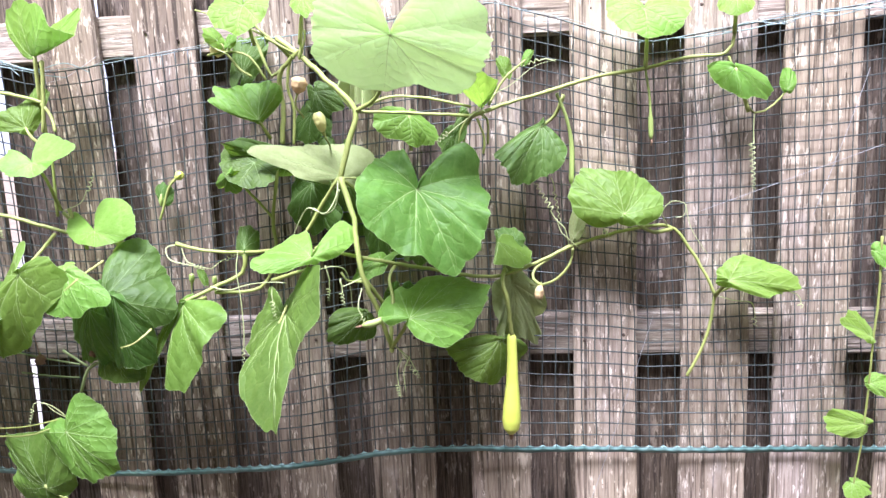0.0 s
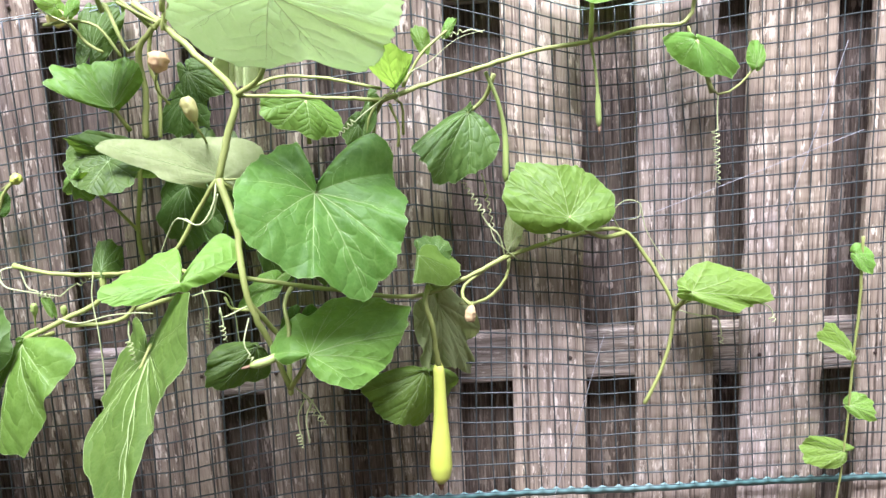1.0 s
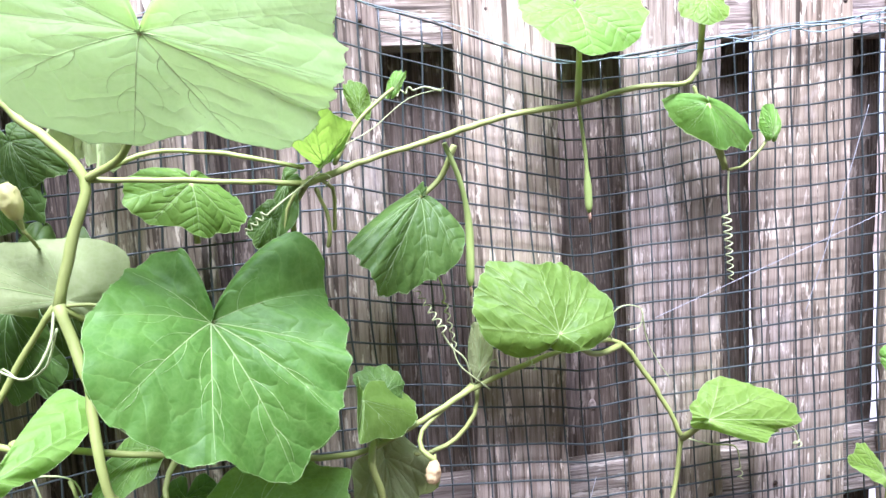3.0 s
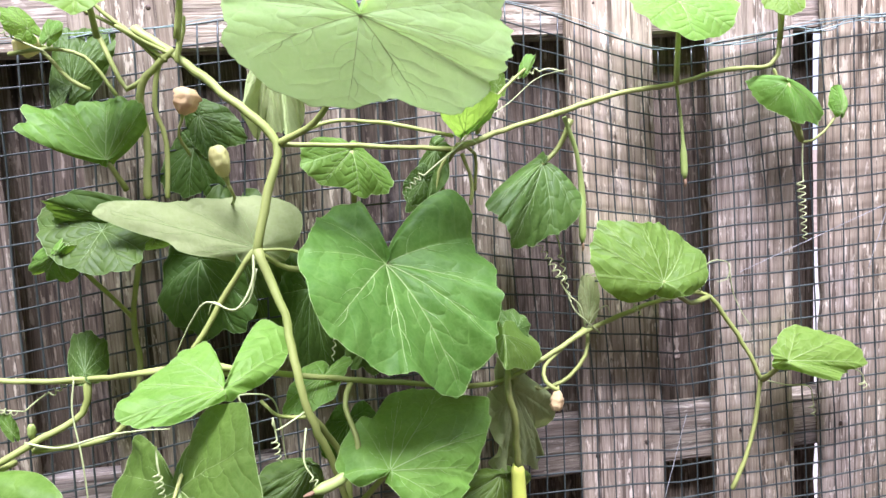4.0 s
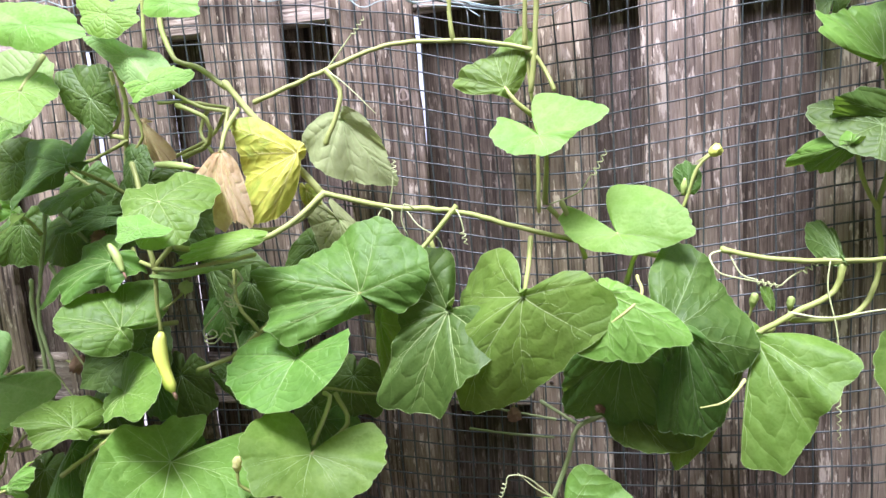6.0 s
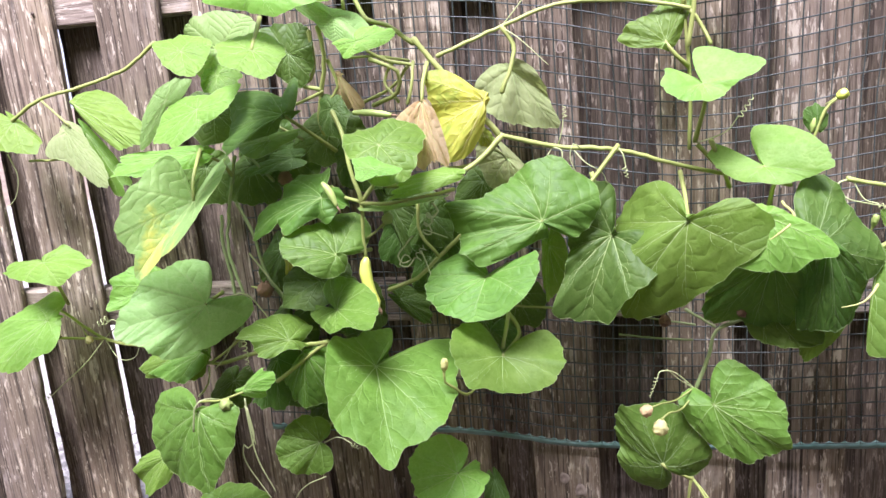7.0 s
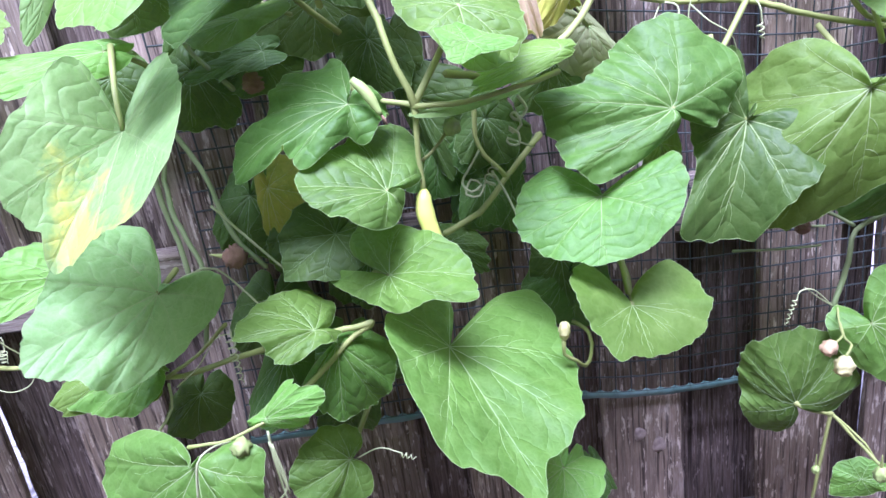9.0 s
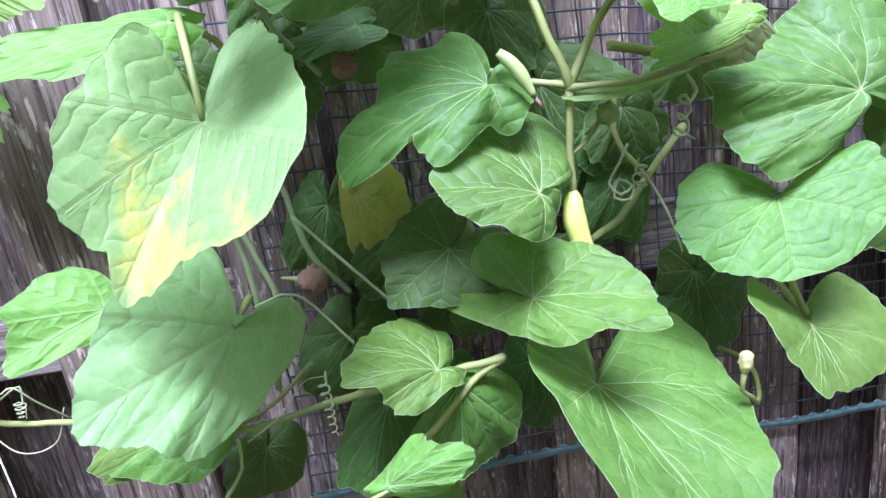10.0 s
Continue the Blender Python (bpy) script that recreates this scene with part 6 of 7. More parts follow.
stem(V["l"], [(-0.838, 1.370, 1.170), (-0.819, 1.370, 1.120), (-0.809, 1.370, 1.092)], r0=0.0035)
stem(V["l"], [(-1.196, 1.330, 0.908), (-1.176, 1.300, 0.907), (-1.181, 1.240, 0.869)], r0=0.0034)
stem(V["l"], [(-1.201, 1.340, 0.913), (-1.149, 1.360, 0.898), (-1.090, 1.380, 0.888)], r0=0.0022)
stem(V["l"], [(-1.382, 1.330, 1.343), (-1.338, 1.330, 1.321), (-1.343, 1.340, 1.287), (-1.387, 1.340, 1.268)], r0=0.0035)
stem(V["l"], [(-1.456, 1.330, 1.349), (-1.443, 1.330, 1.304), (-1.465, 1.330, 1.279)], r0=0.003)
stem(V["m"], [(-0.362, 1.380, 1.445), (-0.401, 1.390, 1.409), (-0.402, 1.400, 1.352), (-0.405, 1.390, 1.282)], r0=0.0045)
stem(V["m"], [(-0.377, 1.385, 1.436), (-0.388, 1.390, 1.387), (-0.380, 1.395, 1.344), (-0.383, 1.390, 1.281)], r0=0.003)
stem(V["m"], [(-0.447, 1.400, 1.476), (-0.428, 1.390, 1.432), (-0.416, 1.390, 1.406), (-0.393, 1.390, 1.420)], r0=0.003)
stem(V["m"], [(-0.506, 1.400, 1.454), (-0.480, 1.400, 1.421), (-0.460, 1.400, 1.409)], r0=0.0025)
stem(V["m"], [(-0.416, 1.370, 1.473), (-0.389, 1.375, 1.456), (-0.355, 1.380, 1.438)], r0=0.0022)
stem(V["m"], [(-0.355, 1.380, 1.438), (-0.346, 1.380, 1.469), (-0.345, 1.380, 1.483)], r0=0.0022)
stem(V["m"], [(-0.199, 1.300, 0.899), (-0.205, 1.310, 0.971), (-0.239, 1.280, 1.038)], r0=0.004)
stem(V["m"], [(-0.189, 1.320, 1.053), (-0.197, 1.300, 1.033), (-0.186, 1.270, 0.997), (-0.197, 1.260, 0.971)], r0=0.003)
stem(V["m"], [(-0.291, 1.330, 1.040), (-0.270, 1.290, 1.033), (-0.240, 1.275, 1.034)], r0=0.002)
stem(V["m"], [(-0.278, 1.325, 1.215), (-0.242, 1.330, 1.211), (-0.199, 1.330, 1.192)], r0=0.002)
stem(V["m"], [(-0.278, 1.325, 1.212), (-0.249, 1.340, 1.191), (-0.198, 1.340, 1.184)], r0=0.0035)
stem(V["m"], [(-0.060, 1.370, 1.259), (-0.055, 1.370, 1.296), (-0.038, 1.360, 1.321)], r0=0.003)
stem(V["m"], [(-0.038, 1.360, 1.321), (-0.016, 1.370, 1.309), (-0.017, 1.380, 1.265)], r0=0.002)
stem(V["c"], [(0.685, 1.410, 1.070), (0.684, 1.410, 0.966), (0.678, 1.410, 0.881), (0.673, 1.410, 0.773), (0.664, 1.410, 0.661), (0.653, 1.410, 0.582)], r0=0.0022, r1=0.0015)
stem(V["l"], [(-0.874, 1.375, 1.464), (-0.877, 1.380, 1.380), (-0.869, 1.380, 1.260), (-0.871, 1.380, 1.158)], r0=0.003)
stem(V["r"], [(0.413, 1.410, 1.400), (0.434, 1.410, 1.341), (0.462, 1.420, 1.300), (0.495, 1.420, 1.313), (0.516, 1.420, 1.337)], r0=0.0018)
stem(V["l"], [(-0.757, 1.340, 1.061), (-0.746, 1.360, 1.088), (-0.734, 1.370, 1.109)], r0=0.0034)
stem(V["l"], [(-0.383, 1.320, 1.080), (-0.347, 1.330, 1.127), (-0.320, 1.330, 1.168), (-0.285, 1.325, 1.214)], r0=0.0034)
gourd(V["m"], [(0.017, 1.370, 0.911), (0.017, 1.370, 0.856), (0.015, 1.370, 0.789), (0.011, 1.370, 0.712)], [(0,.005),(.04,.0088),(.25,.0098),(.48,.0118),(.72,.0165),(.86,.0178),(.95,.015),(1,.006)], label="yellow-green hanging bottle gourd")
gourd(V["l"], [(-1.400, 1.250, 1.027), (-1.402, 1.245, 1.002), (-1.395, 1.240, 0.970), (-1.383, 1.235, 0.942)], [(0,.003),(.08,.008),(.3,.0105),(.6,.009),(.9,.0085),(1,.003)], label="small pale green gourd")
gourd(V["m"], [(-0.193, 1.260, 0.976), (-0.212, 1.250, 0.967), (-0.237, 1.240, 0.963)], [(0,.003),(.3,.006),(.8,.0065),(1,.003)], FRUIT_YOUNG, label="small young gourd")
gourd(V["r"], [(0.268, 1.405, 1.386), (0.276, 1.410, 1.338), (0.278, 1.410, 1.303), (0.279, 1.410, 1.261)], [(0,.002),(.6,.0022),(.75,.0045),(.95,.0045),(1,.002)], FRUIT_YOUNG, label="slender young gourd")
gourd(V["m"], [(0.110, 1.400, 1.350), (0.128, 1.410, 1.304), (0.137, 1.420, 1.252), (0.135, 1.420, 1.184)], [(0,.003),(.4,.003),(.6,.0045),(.95,.005),(1,.002)], FRUIT_YOUNG, label="slender young gourd")
gourd(V["l"], [(-1.457, 1.240, 1.155), (-1.444, 1.235, 1.140), (-1.433, 1.230, 1.117)], [(0,.0035),(.2,.0055),(.6,.006),(1,.0025)], FRUIT_YOUNG, label="small young gourd")
flower(V["m"], (-0.342, 1.298, 1.366), (0.006, -0.002, 0.018), .028, PETAL_OLD, calyx=0.008, label="withered pinkish gourd flower")
stem(V["m"], [(-0.343, 1.298, 1.362), (-0.350, 1.310, 1.345), (-0.345, 1.340, 1.325)], r0=0.0016)
flower(V["m"], (-0.308, 1.330, 1.298), (-0.006, -0.006, 0.026), .036, PETAL, calyx=0.014, slim=0.62, label="closed cream gourd flower")
stem(V["m"], [(-0.306, 1.332, 1.288), (-0.303, 1.345, 1.275), (-0.310, 1.380, 1.265)], r0=0.0018)
flower(V["m"], (-0.506, 1.400, 1.459), (-0.035, -0.000, 0.005), .028, PETAL, calyx=0.012, label="white gourd flower bud")
flower(V["m"], (0.073, 1.362, 1.004), (-0.005, -0.004, -0.025), .026, PETAL_OLD, calyx=0.006, slim=0.7, label="fading gourd flower")
flower(V["l"], (-0.936, 1.200, 0.763), (-0.005, -0.002, -0.026), .024, PETAL, calyx=0.004, label="round cream gourd flower")
flower(V["l"], (-0.950, 1.200, 0.784), (-0.020, -0.002, -0.012), .019, PETAL_OLD, calyx=0.004, label="withered pinkish gourd flower")
flower(V["l"], (-2.070, 1.390, 0.842), (0.008, 0.000, -0.018), .016, PETAL, label="small cream flower bud")
flower(V["l"], (-1.271, 1.190, 0.848), (0.002, 0.000, 0.019), .022, PETAL, calyx=0.006, slim=0.6, label="small cream-green flower bud")
stem(V["l"], [(-1.271, 1.190, 0.848), (-1.271, 1.192, 0.829), (-1.257, 1.200, 0.815), (-1.243, 1.215, 0.796), (-1.230, 1.235, 0.799), (-1.224, 1.265, 0.810), (-1.233, 1.310, 0.806)], r0=0.0022, r1=0.0024, name="stalk")
tendril(V["r"], [(0.462, 1.420, 1.300), (0.461, 1.420, 1.275), (0.462, 1.420, 1.248)], turns=9, coil=0.0055, length=0.085)
tendril(V["m"], [(0.129, 1.405, 1.067), (0.121, 1.400, 1.102), (0.106, 1.400, 1.118), (0.096, 1.400, 1.135)], turns=6, coil=0.005, length=0.06)
tendril(V["m"], [(0.129, 1.405, 1.067), (0.142, 1.400, 1.091), (0.154, 1.390, 1.102), (0.157, 1.390, 1.092)])
tendril(V["r"], [(0.315, 1.440, 1.097), (0.301, 1.420, 1.126), (0.317, 1.410, 1.146), (0.341, 1.410, 1.140), (0.338, 1.410, 1.119), (0.323, 1.410, 1.116)])
tendril(V["r"], [(0.341, 1.410, 1.140), (0.352, 1.420, 1.098), (0.373, 1.430, 1.062), (0.386, 1.430, 1.043)])
tendril(V["r"], [(0.402, 1.435, 0.963), (0.434, 1.420, 0.955), (0.461, 1.410, 0.953), (0.468, 1.410, 0.927)], turns=2, coil=0.005, length=0.02)
tendril(V["r"], [(0.519, 1.420, 0.975), (0.543, 1.410, 0.966), (0.549, 1.410, 0.952)], turns=1.5, coil=0.006, length=0.01)
tendril(V["m"], [(-0.195, 1.300, 0.911), (-0.180, 1.300, 0.895), (-0.170, 1.295, 0.881)], turns=3, coil=0.004, length=0.03)
tendril(V["m"], [(-0.180, 1.300, 0.888), (-0.190, 1.295, 0.865), (-0.189, 1.295, 0.838)], turns=5, coil=0.004, length=0.025)
tendril(V["m"], [(-0.339, 1.330, 1.045), (-0.306, 1.310, 1.056), (-0.277, 1.300, 1.051), (-0.269, 1.300, 1.018), (-0.267, 1.300, 0.981), (-0.259, 1.300, 0.965), (-0.264, 1.300, 0.960)])
tendril(V["m"], [(-0.313, 1.300, 1.060), (-0.307, 1.300, 1.034), (-0.308, 1.300, 1.018)], turns=5, coil=0.004, length=0.025)
tendril(V["m"], [(-0.501, 1.365, 1.079), (-0.505, 1.360, 1.042), (-0.497, 1.350, 0.991), (-0.494, 1.345, 0.932), (-0.495, 1.340, 0.895)], turns=5, coil=0.003, length=0.05)
tendril(V["m"], [(-0.555, 1.350, 1.015), (-0.512, 1.330, 1.012), (-0.460, 1.310, 1.026), (-0.417, 1.300, 1.031), (-0.388, 1.300, 1.029)], r=0.0013)
tendril(V["m"], [(-0.629, 1.380, 1.094), (-0.647, 1.370, 1.089), (-0.637, 1.360, 1.068), (-0.606, 1.360, 1.058), (-0.559, 1.370, 1.046)], r=0.0013)
tendril(V["m"], [(-0.622, 1.380, 1.091), (-0.608, 1.370, 1.063), (-0.590, 1.365, 1.056)], turns=4, coil=0.004, length=0.03)
tendril(V["m"], [(-0.559, 1.370, 1.046), (-0.545, 1.375, 1.057), (-0.533, 1.375, 1.064)], turns=5, coil=0.004, length=0.04)
tendril(V["m"], [(-0.285, 1.325, 1.213), (-0.288, 1.310, 1.181), (-0.307, 1.300, 1.154), (-0.336, 1.300, 1.165), (-0.356, 1.310, 1.144), (-0.377, 1.320, 1.108)], r=0.0013)
tendril(V["m"], [(-0.283, 1.320, 1.195), (-0.293, 1.310, 1.161), (-0.311, 1.300, 1.153), (-0.330, 1.310, 1.163), (-0.339, 1.320, 1.148)], r=0.0012)
tendril(V["l"], [(-1.167, 1.380, 1.378), (-1.136, 1.370, 1.355), (-1.091, 1.360, 1.310)])
tendril(V["l"], [(-1.167, 1.380, 1.378), (-1.143, 1.380, 1.403), (-1.124, 1.380, 1.424)], turns=4, coil=0.003, length=0.03)
tendril(V["l"], [(-1.082, 1.360, 1.180), (-1.074, 1.355, 1.205), (-1.072, 1.355, 1.224)], turns=3, coil=0.004, length=0.02)
tendril(V["l"], [(-0.858, 1.380, 1.167), (-0.816, 1.375, 1.182), (-0.798, 1.370, 1.205)], turns=4, coil=0.004, length=0.04)
tendril(V["l"], [(-1.090, 1.360, 1.180), (-1.102, 1.355, 1.159), (-1.107, 1.350, 1.136), (-1.100, 1.350, 1.128)])
tendril(V["l"], [(-1.046, 1.360, 1.172), (-1.057, 1.350, 1.181), (-1.063, 1.350, 1.158), (-1.054, 1.350, 1.134)])
tendril(V["l"], [(-1.285, 1.270, 1.109), (-1.276, 1.270, 1.094), (-1.288, 1.265, 1.084), (-1.295, 1.265, 1.090), (-1.290, 1.262, 1.093), (-1.285, 1.262, 1.079), (-1.295, 1.260, 1.072), (-1.299, 1.260, 1.079), (-1.289, 1.260, 1.070), (-1.289, 1.262, 1.058), (-1.299, 1.262, 1.059), (-1.301, 1.262, 1.066), (-1.268, 1.290, 1.045)], r=0.0016)
tendril(V["l"], [(-1.330, 1.300, 1.048), (-1.343, 1.290, 1.033), (-1.355, 1.285, 1.017), (-1.346, 1.280, 1.006), (-1.333, 1.285, 1.011), (-1.344, 1.290, 1.018), (-1.352, 1.280, 1.004), (-1.337, 1.280, 1.000), (-1.329, 1.290, 1.010)], turns=3, coil=0.008, length=0.03, r=0.0012)
tendril(V["l"], [(-1.318, 1.300, 1.022), (-1.307, 1.290, 1.000), (-1.298, 1.280, 0.974), (-1.291, 1.270, 0.942)], r=0.0013)
stem(V["l"], [(-1.653, 1.340, 1.018), (-1.614, 1.330, 0.970), (-1.567, 1.320, 0.914)], r0=0.0016, material=TENDRIL, name="tendril")
stem(V["l"], [(-1.706, 1.330, 0.937), (-1.665, 1.330, 0.942), (-1.618, 1.330, 0.879)], r0=0.0014, material=TENDRIL, name="tendril")
tendril(V["l"], [(-1.645, 1.260, 0.890), (-1.646, 1.260, 0.883), (-1.646, 1.260, 0.879)], turns=7, coil=0.005, length=0.06)
tendril(V["l"], [(-1.919, 1.350, 0.842), (-1.935, 1.330, 0.877), (-1.946, 1.320, 0.901), (-1.956, 1.320, 0.898)], turns=3, coil=0.008, length=0.03)
tendril(V["l"], [(-1.739, 1.300, 0.805), (-1.700, 1.280, 0.839), (-1.668, 1.270, 0.877), (-1.646, 1.260, 0.885)])
stem(V["l"], [(-1.748, 1.300, 0.811), (-1.749, 1.290, 0.782), (-1.767, 1.280, 0.760)], r0=0.0018, material=TENDRIL, name="tendril")
tendril(V["l"], [(-1.659, 1.140, 0.763), (-1.652, 1.140, 0.800), (-1.637, 1.140, 0.806), (-1.612, 1.145, 0.802)], r=0.0016)
tendril(V["l"], [(-1.603, 1.150, 0.805), (-1.600, 1.150, 0.772), (-1.595, 1.150, 0.735)], r=0.0016)
tendril(V["l"], [(-2.038, 1.400, 0.833), (-2.076, 1.380, 0.788), (-2.131, 1.370, 0.745), (-2.157, 1.360, 0.723)], turns=3, coil=0.005, length=0.02, r=0.0011)
tendril(V["l"], [(-2.038, 1.400, 0.833), (-1.990, 1.380, 0.865), (-1.972, 1.380, 0.873), (-1.974, 1.380, 0.854)], turns=4, coil=0.006, length=0.02)
tendril(V["l"], [(-2.038, 1.400, 0.833), (-1.997, 1.380, 0.796), (-1.952, 1.370, 0.804), (-1.931, 1.370, 0.845)])
tendril(V["l"], [(-1.602, 1.150, 0.818), (-1.602, 1.150, 0.774), (-1.596, 1.150, 0.710), (-1.572, 1.150, 0.647)], r=0.0013)
tendril(V["l"], [(-1.601, 1.150, 0.801), (-1.596, 1.150, 0.747), (-1.611, 1.150, 0.727), (-1.617, 1.150, 0.734), (-1.618, 1.150, 0.701), (-1.581, 1.150, 0.633)], r=0.0012)
tendril(V["l"], [(-1.673, 1.100, 0.783), (-1.663, 1.100, 0.826), (-1.649, 1.110, 0.835), (-1.635, 1.130, 0.826)], r=0.0014)
tendril(V["l"], [(-1.530, 1.270, 0.605), (-1.570, 1.270, 0.586), (-1.596, 1.270, 0.556), (-1.595, 1.270, 0.519)], turns=2, coil=0.004, length=0.015)
tendril(V["l"], [(-1.537, 1.300, 0.658), (-1.505, 1.290, 0.675), (-1.477, 1.280, 0.669)], turns=3, coil=0.004, length=0.02)
tendril(V["l"], [(-2.138, 1.360, 1.229), (-2.126, 1.360, 1.186), (-2.141, 1.360, 1.144), (-2.168, 1.360, 1.124)], r=0.001)
tendril(V["l"], [(-0.868, 1.340, 0.751), (-0.902, 1.330, 0.785), (-0.927, 1.320, 0.792), (-0.931, 1.320, 0.781)], turns=6, coil=0.003, length=0.04)
tendril(V["l"], [(-0.868, 1.340, 0.751), (-0.893, 1.330, 0.771), (-0.916, 1.330, 0.792)])
stem(V["l"], [(-0.796, 1.340, 0.941), (-0.792, 1.335, 0.922), (-0.793, 1.330, 0.899)], r0=0.0012, material=DRY, name="dry_stalk")
tendril(V["m"], [(-0.184, 1.380, 1.176), (-0.188, 1.380, 1.160), (-0.191, 1.380, 1.145)], turns=8, coil=0.003, length=0.08)
tendril(V["m"], [(0.098, 1.420, 1.198), (0.102, 1.420, 1.186), (0.104, 1.420, 1.174)], turns=6, coil=0.003, length=0.07)
tendril(V["m"], [(0.149, 1.405, 1.062), (0.130, 1.400, 1.080), (0.113, 1.400, 1.098), (0.107, 1.410, 1.121)])
tendril(V["m"], [(0.137, 1.420, 1.139), (0.160, 1.400, 1.143), (0.179, 1.390, 1.119), (0.192, 1.390, 1.100)], turns=3, coil=0.004, length=0.02)
tendril(V["m"], [(-0.240, 1.270, 1.041), (-0.271, 1.250, 1.031), (-0.273, 1.250, 1.045), (-0.271, 1.250, 1.021)], turns=4, coil=0.004, length=0.025)
tendril(V["m"], [(-0.241, 1.270, 1.023), (-0.245, 1.250, 0.994), (-0.237, 1.245, 0.978)], turns=3, coil=0.004, length=0.02)
tendril(V["m"], [(-0.195, 1.300, 0.910), (-0.169, 1.290, 0.892), (-0.156, 1.290, 0.868)], turns=3, coil=0.004, length=0.02)
tendril(V["m"], [(-0.165, 1.290, 0.892), (-0.177, 1.290, 0.863), (-0.175, 1.290, 0.824)], r=0.0012)
tendril(V["r"], [(0.108, 1.390, 1.406), (0.092, 1.400, 1.412), (0.080, 1.400, 1.409)], turns=5, coil=0.003, length=0.05)
tendril(V["m"], [(-0.382, 1.210, 1.042), (-0.380, 1.200, 1.029), (-0.379, 1.200, 1.019)], turns=5, coil=0.004, length=0.03)
stem(V["m"], [(-0.679, 1.420, 1.141), (-0.667, 1.420, 1.171), (-0.656, 1.420, 1.202), (-0.637, 1.420, 1.221)], r0=0.0025)
flower(V["m"], (-0.639, 1.420, 1.221), (0.016, 0.000, 0.009), .018, FRUIT, label="small yellow flower bud")
gourd(V["m"], [(-0.675, 1.420, 1.167), (-0.673, 1.420, 1.179), (-0.671, 1.420, 1.191)], [(0,.002),(.5,.005),(1,.002)], FRUIT_YOUNG, label="tiny young gourd", tip=False)
gourd(V["l"], [(-1.414, 1.310, 1.260), (-1.380, 1.300, 1.258), (-1.345, 1.295, 1.252)], [(0,.004),(.3,.0055),(.8,.0055),(1,.003)], FRUIT_YOUNG, label="small pale young gourd")
flower(V["l"], (-1.665, 1.380, 0.939), (0.029, -0.010, -0.004), .03, DRY, name="dead_flower", label="shrivelled brown dead flower")
flower(V["l"], (-1.583, 1.380, 1.162), (0.003, 0.000, -0.019), .025, DRY, name="dead_flower", label="shrivelled brown dead flower")
flower(V["l"], (-0.794, 1.330, 0.902), (-0.002, 0.000, -0.022), .018, DRY, name="dead_flower", label="shrivelled brown dead flower")
flower(V["m"], (-0.597, 1.360, 1.020), (0.005, -0.005, 0.024), .02, FRUIT_YOUNG, slim=0.55, label="small green flower bud")
flower(V["m"], (-0.551, 1.360, 1.016), (0.004, -0.005, 0.031), .018, FRUIT_YOUNG, slim=0.55, label="small green flower bud")
flower(V["l"], (-1.366, 1.270, 1.080), (0.009, -0.010, 0.011), .02, FRUIT_YOUNG, label="small green flower bud")
stem(V["l"], [(-1.400, 1.260, 1.055), (-1.385, 1.260, 1.064), (-1.366, 1.270, 1.082)], r0=0.002)
flower(V["l"], (-1.637, 1.140, 0.808), (0.013, -0.010, 0.010), .022, FRUIT_YOUNG, label="opening green flower bud")
stem(V["l"], [(-0.990, 1.380, 0.836), (-0.928, 1.380, 0.829), (-0.867, 1.380, 0.825)], r0=0.0018, material=STEM_DARK)
stem(V["l"], [(-1.008, 1.380, 0.882), (-0.936, 1.380, 0.866), (-0.863, 1.380, 0.853)], r0=0.0018, material=STEM_DARK)
stem(V["m"], [(0.288, 1.440, 0.922), (0.239, 1.440, 0.763), (0.165, 1.440, 0.535)], r0=0.0004, material=THREAD, name="thread", nodes=False)
stem(V["m"], [(0.368, 1.430, 1.123), (0.532, 1.430, 1.180), (0.689, 1.430, 1.235)], r0=0.0004, material=THREAD, name="thread", nodes=False)
stem(V["m"], [(0.573, 1.430, 1.112), (0.626, 1.430, 1.263), (0.660, 1.430, 1.370)], r0=0.0004, material=THREAD, name="thread", nodes=False)
stem(V["m"], [(-0.896, 1.420, 1.416), (-0.841, 1.420, 1.429), (-0.783, 1.430, 1.465)], r0=0.0004, material=THREAD, name="thread", nodes=False)
stem(V["l"], [(-1.311, 1.350, 1.364), (-1.357, 1.350, 1.398), (-1.386, 1.350, 1.409), (-1.409, 1.360, 1.451), (-1.420, 1.370, 1.510)], r0=0.0043, r1=0.004)
stem(V["l"], [(-1.417, 1.330, 1.503), (-1.419, 1.330, 1.464), (-1.415, 1.320, 1.427)], r0=0.003)
stem(V["l"], [(-1.459, 1.310, 1.402), (-1.458, 1.320, 1.355), (-1.471, 1.330, 1.306), (-1.487, 1.340, 1.256), (-1.484, 1.350, 1.225)], r0=0.0038)
stem(V["l"], [(-1.484, 1.330, 1.398), (-1.483, 1.340, 1.349), (-1.494, 1.340, 1.320), (-1.510, 1.340, 1.311), (-1.473, 1.330, 1.302)], r0=0.0035)
stem(V["l"], [(-1.424, 1.350, 1.351), (-1.375, 1.360, 1.348), (-1.326, 1.370, 1.337)], r0=0.0025)
stem(V["l"], [(-1.403, 1.350, 1.368), (-1.366, 1.360, 1.342), (-1.317, 1.360, 1.330)], r0=0.003)
stem(V["l"], [(-1.316, 1.360, 1.335), (-1.318, 1.340, 1.295), (-1.326, 1.335, 1.267)], r0=0.0028)
stem(V["l"], [(-1.327, 1.370, 1.331), (-1.365, 1.380, 1.294), (-1.437, 1.380, 1.267)], r0=0.003)
stem(V["l"], [(-1.356, 1.370, 1.336), (-1.372, 1.370, 1.306), (-1.345, 1.350, 1.271)], r0=0.0028)
stem(V["l"], [(-1.471, 1.330, 1.298), (-1.515, 1.340, 1.284), (-1.554, 1.350, 1.273), (-1.590, 1.350, 1.271), (-1.603, 1.350, 1.294)], r0=0.0028)
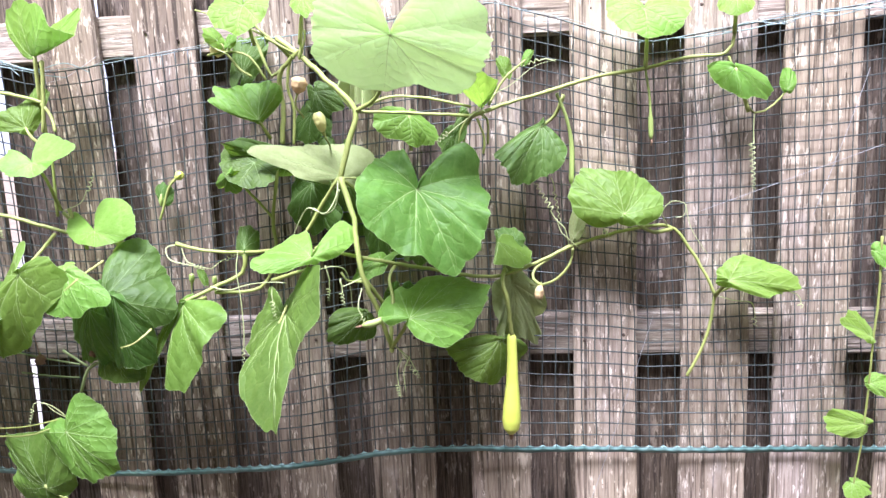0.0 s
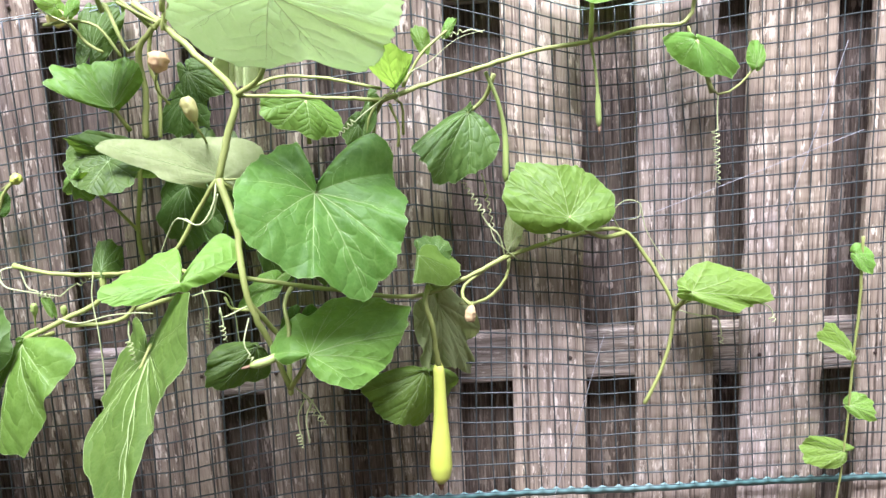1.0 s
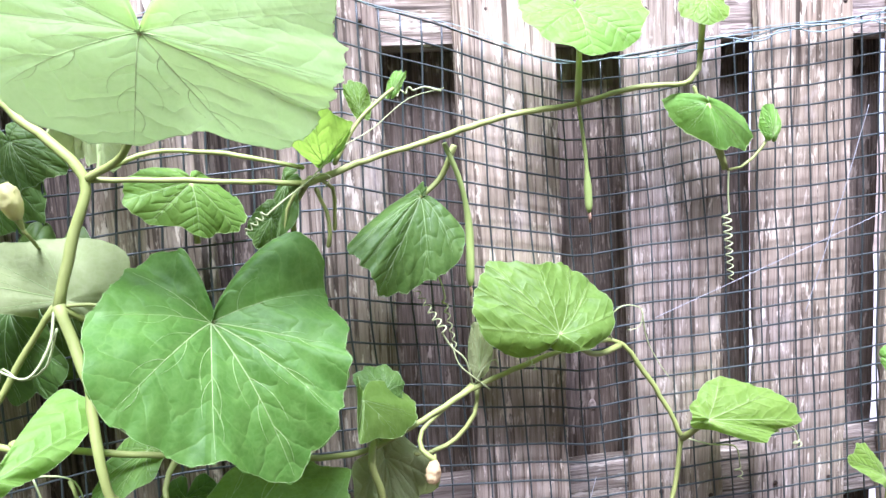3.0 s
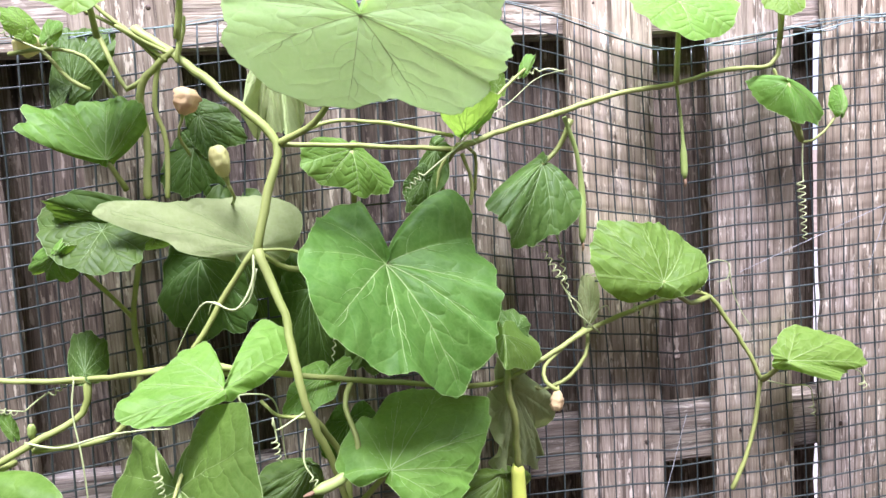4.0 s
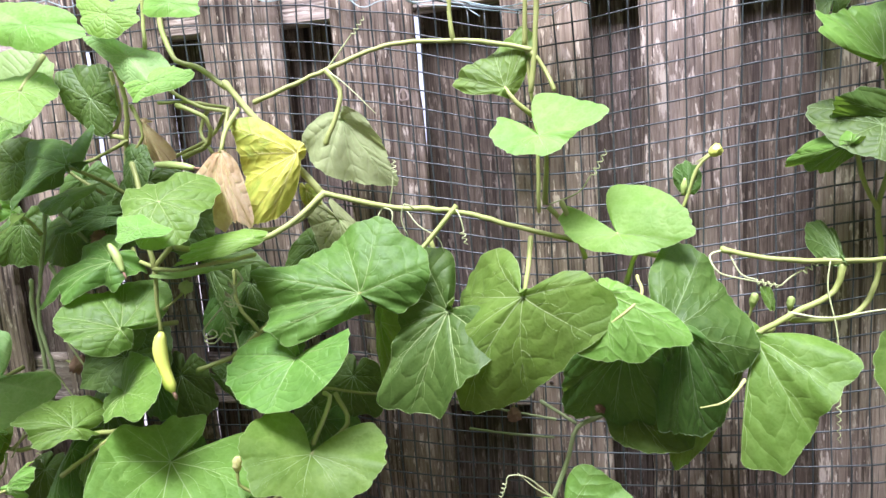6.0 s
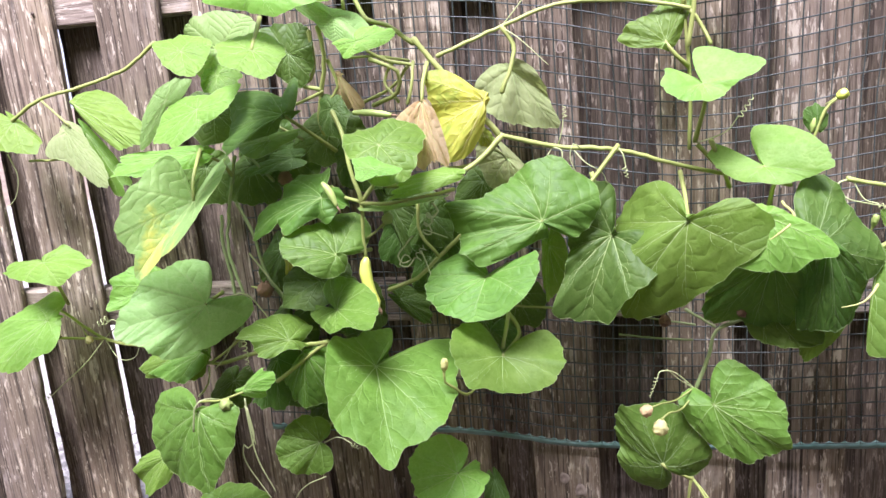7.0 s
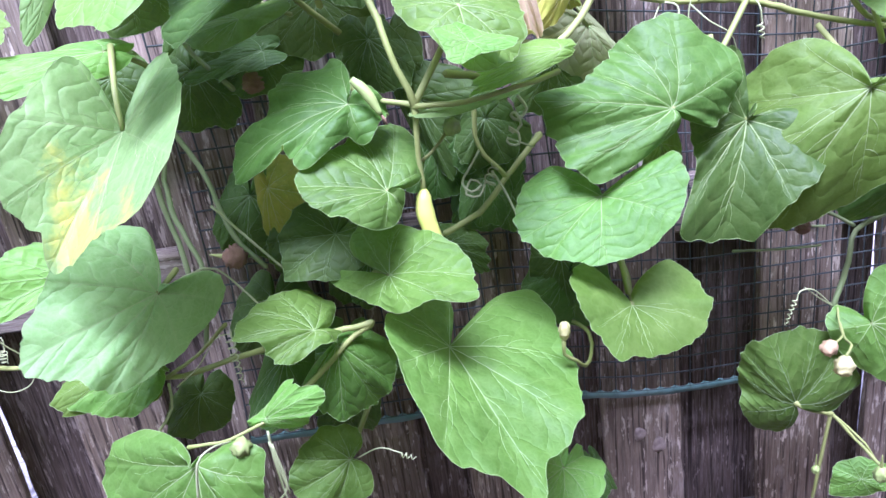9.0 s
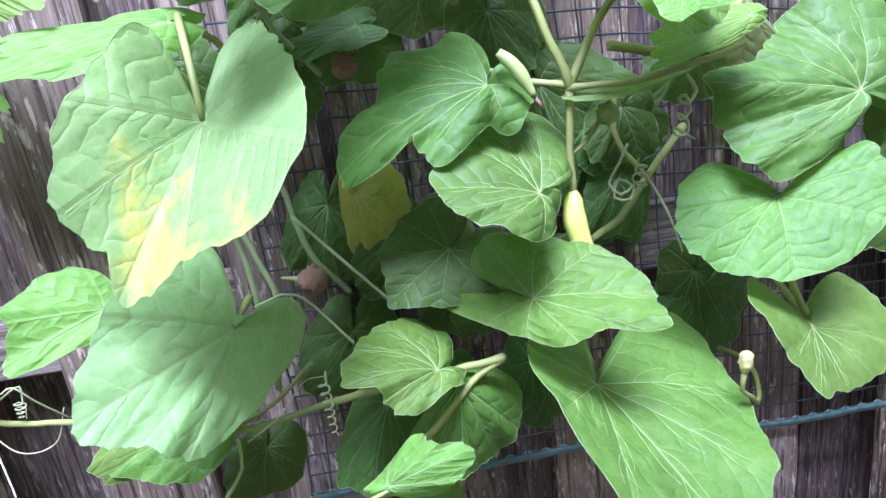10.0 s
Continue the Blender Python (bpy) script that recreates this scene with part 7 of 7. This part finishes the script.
stem(V["l"], [(-1.602, 1.330, 1.281), (-1.571, 1.330, 1.253), (-1.514, 1.320, 1.221)], r0=0.0025)
stem(V["l"], [(-0.875, 1.320, 0.760), (-0.908, 1.260, 0.768), (-0.936, 1.210, 0.785), (-0.950, 1.200, 0.784)], r0=0.0014)
stem(V["l"], [(-0.873, 1.320, 0.749), (-0.901, 1.260, 0.751), (-0.924, 1.210, 0.770), (-0.936, 1.200, 0.763)], r0=0.0016)
flower(V["l"], (-0.840, 1.250, 0.545), (0.001, 0.000, -0.024), .022, FRUIT_YOUNG, label="small green flower bud")
flower(V["l"], (-0.908, 1.290, 0.530), (0.000, 0.000, -0.014), .012, FRUIT_YOUNG, label="tiny green flower bud")
stem(V["l"], [(-0.877, 1.310, 0.598), (-0.855, 1.290, 0.567), (-0.841, 1.270, 0.548), (-0.840, 1.250, 0.545)], r0=0.0022)
stem(V["l"], [(-0.879, 1.310, 0.600), (-0.862, 1.300, 0.583), (-0.846, 1.280, 0.563), (-0.829, 1.270, 0.531)], r0=0.0016)
stem(V["l"], [(-0.926, 1.320, 0.618), (-0.905, 1.315, 0.605), (-0.877, 1.310, 0.598)], r0=0.0035, r1=0.003)
stem(V["m"], [(-0.369, 1.380, 1.436), (-0.419, 1.380, 1.480), (-0.449, 1.380, 1.511), (-0.462, 1.380, 1.544)], r0=0.003, r1=0.0022)
stem(V["m"], [(-0.355, 1.370, 1.433), (-0.348, 1.370, 1.476), (-0.341, 1.360, 1.514)], r0=0.0025)
stem(V["m"], [(-0.376, 1.385, 1.434), (-0.411, 1.385, 1.470), (-0.473, 1.385, 1.504), (-0.552, 1.385, 1.532)], r0=0.0025, r1=0.0015)
stem(V["m"], [(-0.429, 1.390, 1.401), (-0.458, 1.390, 1.444), (-0.496, 1.390, 1.454), (-0.537, 1.390, 1.450)], r0=0.0022)
stem(V["m"], [(-0.012, 1.370, 1.334), (0.017, 1.370, 1.378), (0.055, 1.380, 1.410)], r0=0.0025, r1=0.0018)
stem(V["m"], [(-0.033, 1.365, 1.309), (-0.022, 1.370, 1.275), (-0.025, 1.370, 1.248)], r0=0.0022)
stem(V["m"], [(-0.050, 1.360, 1.311), (-0.064, 1.360, 1.290), (-0.068, 1.360, 1.260)], r0=0.002)
tendril(V["m"], [(-0.045, 1.355, 1.314), (-0.066, 1.350, 1.300), (-0.083, 1.350, 1.287)], turns=4, coil=0.004, length=0.03)
tendril(V["m"], [(-0.045, 1.355, 1.314), (-0.029, 1.350, 1.325), (-0.017, 1.350, 1.321), (-0.025, 1.350, 1.310)])
tendril(V["m"], [(-0.037, 1.360, 1.321), (-0.006, 1.360, 1.349), (0.029, 1.370, 1.368), (0.070, 1.380, 1.398), (0.110, 1.380, 1.408)], r=0.0007)
tendril(V["m"], [(-0.497, 1.380, 1.450), (-0.513, 1.380, 1.458), (-0.527, 1.380, 1.465)], turns=2, coil=0.004, length=0.015)
tendril(V["l"], [(-1.098, 1.360, 1.178), (-1.076, 1.350, 1.171), (-1.079, 1.345, 1.145)], turns=2, coil=0.005, length=0.02)
tendril(V["l"], [(-1.056, 1.360, 1.169), (-1.038, 1.350, 1.149), (-1.012, 1.350, 1.131), (-1.004, 1.350, 1.111)])
tendril(V["l"], [(-0.988, 1.360, 1.174), (-0.978, 1.350, 1.159), (-0.974, 1.350, 1.139)], turns=3, coil=0.004, length=0.02)
tendril(V["l"], [(-1.106, 1.360, 1.146), (-1.087, 1.360, 1.129), (-1.083, 1.360, 1.109)], r=0.0007)
# pale stalks and a dried one lying over the broad leaves
SPENT = plain_material("straw_yellow_stalk", (0.38, 0.42, 0.1), (0.48, 0.5, 0.16), 0.55)
stem(V["l"], [(-0.743, 1.310, 1.076), (-0.742, 1.245, 1.063), (-0.778, 1.235, 1.034), (-0.840, 1.250, 0.996)], r0=0.002, r1=0.0015, material=SPENT, name="stalk", label="straw-yellow stalk")
tendril(V["l"], [(-0.840, 1.250, 0.996), (-0.906, 1.310, 0.949), (-0.915, 1.330, 0.917), (-0.917, 1.340, 0.882)], r=0.0012, material=DRY)
flower(V["l"], (-0.917, 1.340, 0.886), (0.000, 0.000, -0.020), .02, DRY, calyx=0.006, name="dead_flower", label="shrivelled reddish brown dead flower")
stem(V["l"], [(-0.626, 1.245, 0.960), (-0.642, 1.230, 0.945), (-0.659, 1.226, 0.936), (-0.678, 1.228, 0.931)], r0=0.002, r1=0.0008, material=SPENT, name="stalk", label="straw-yellow stalk")
stem(V["m"], [(-0.365, 1.228, 1.003), (-0.379, 1.200, 0.966), (-0.398, 1.178, 0.924), (-0.416, 1.158, 0.893)], r0=0.0019, r1=0.0012, material=SPENT, name="stalk", label="straw-yellow stalk")
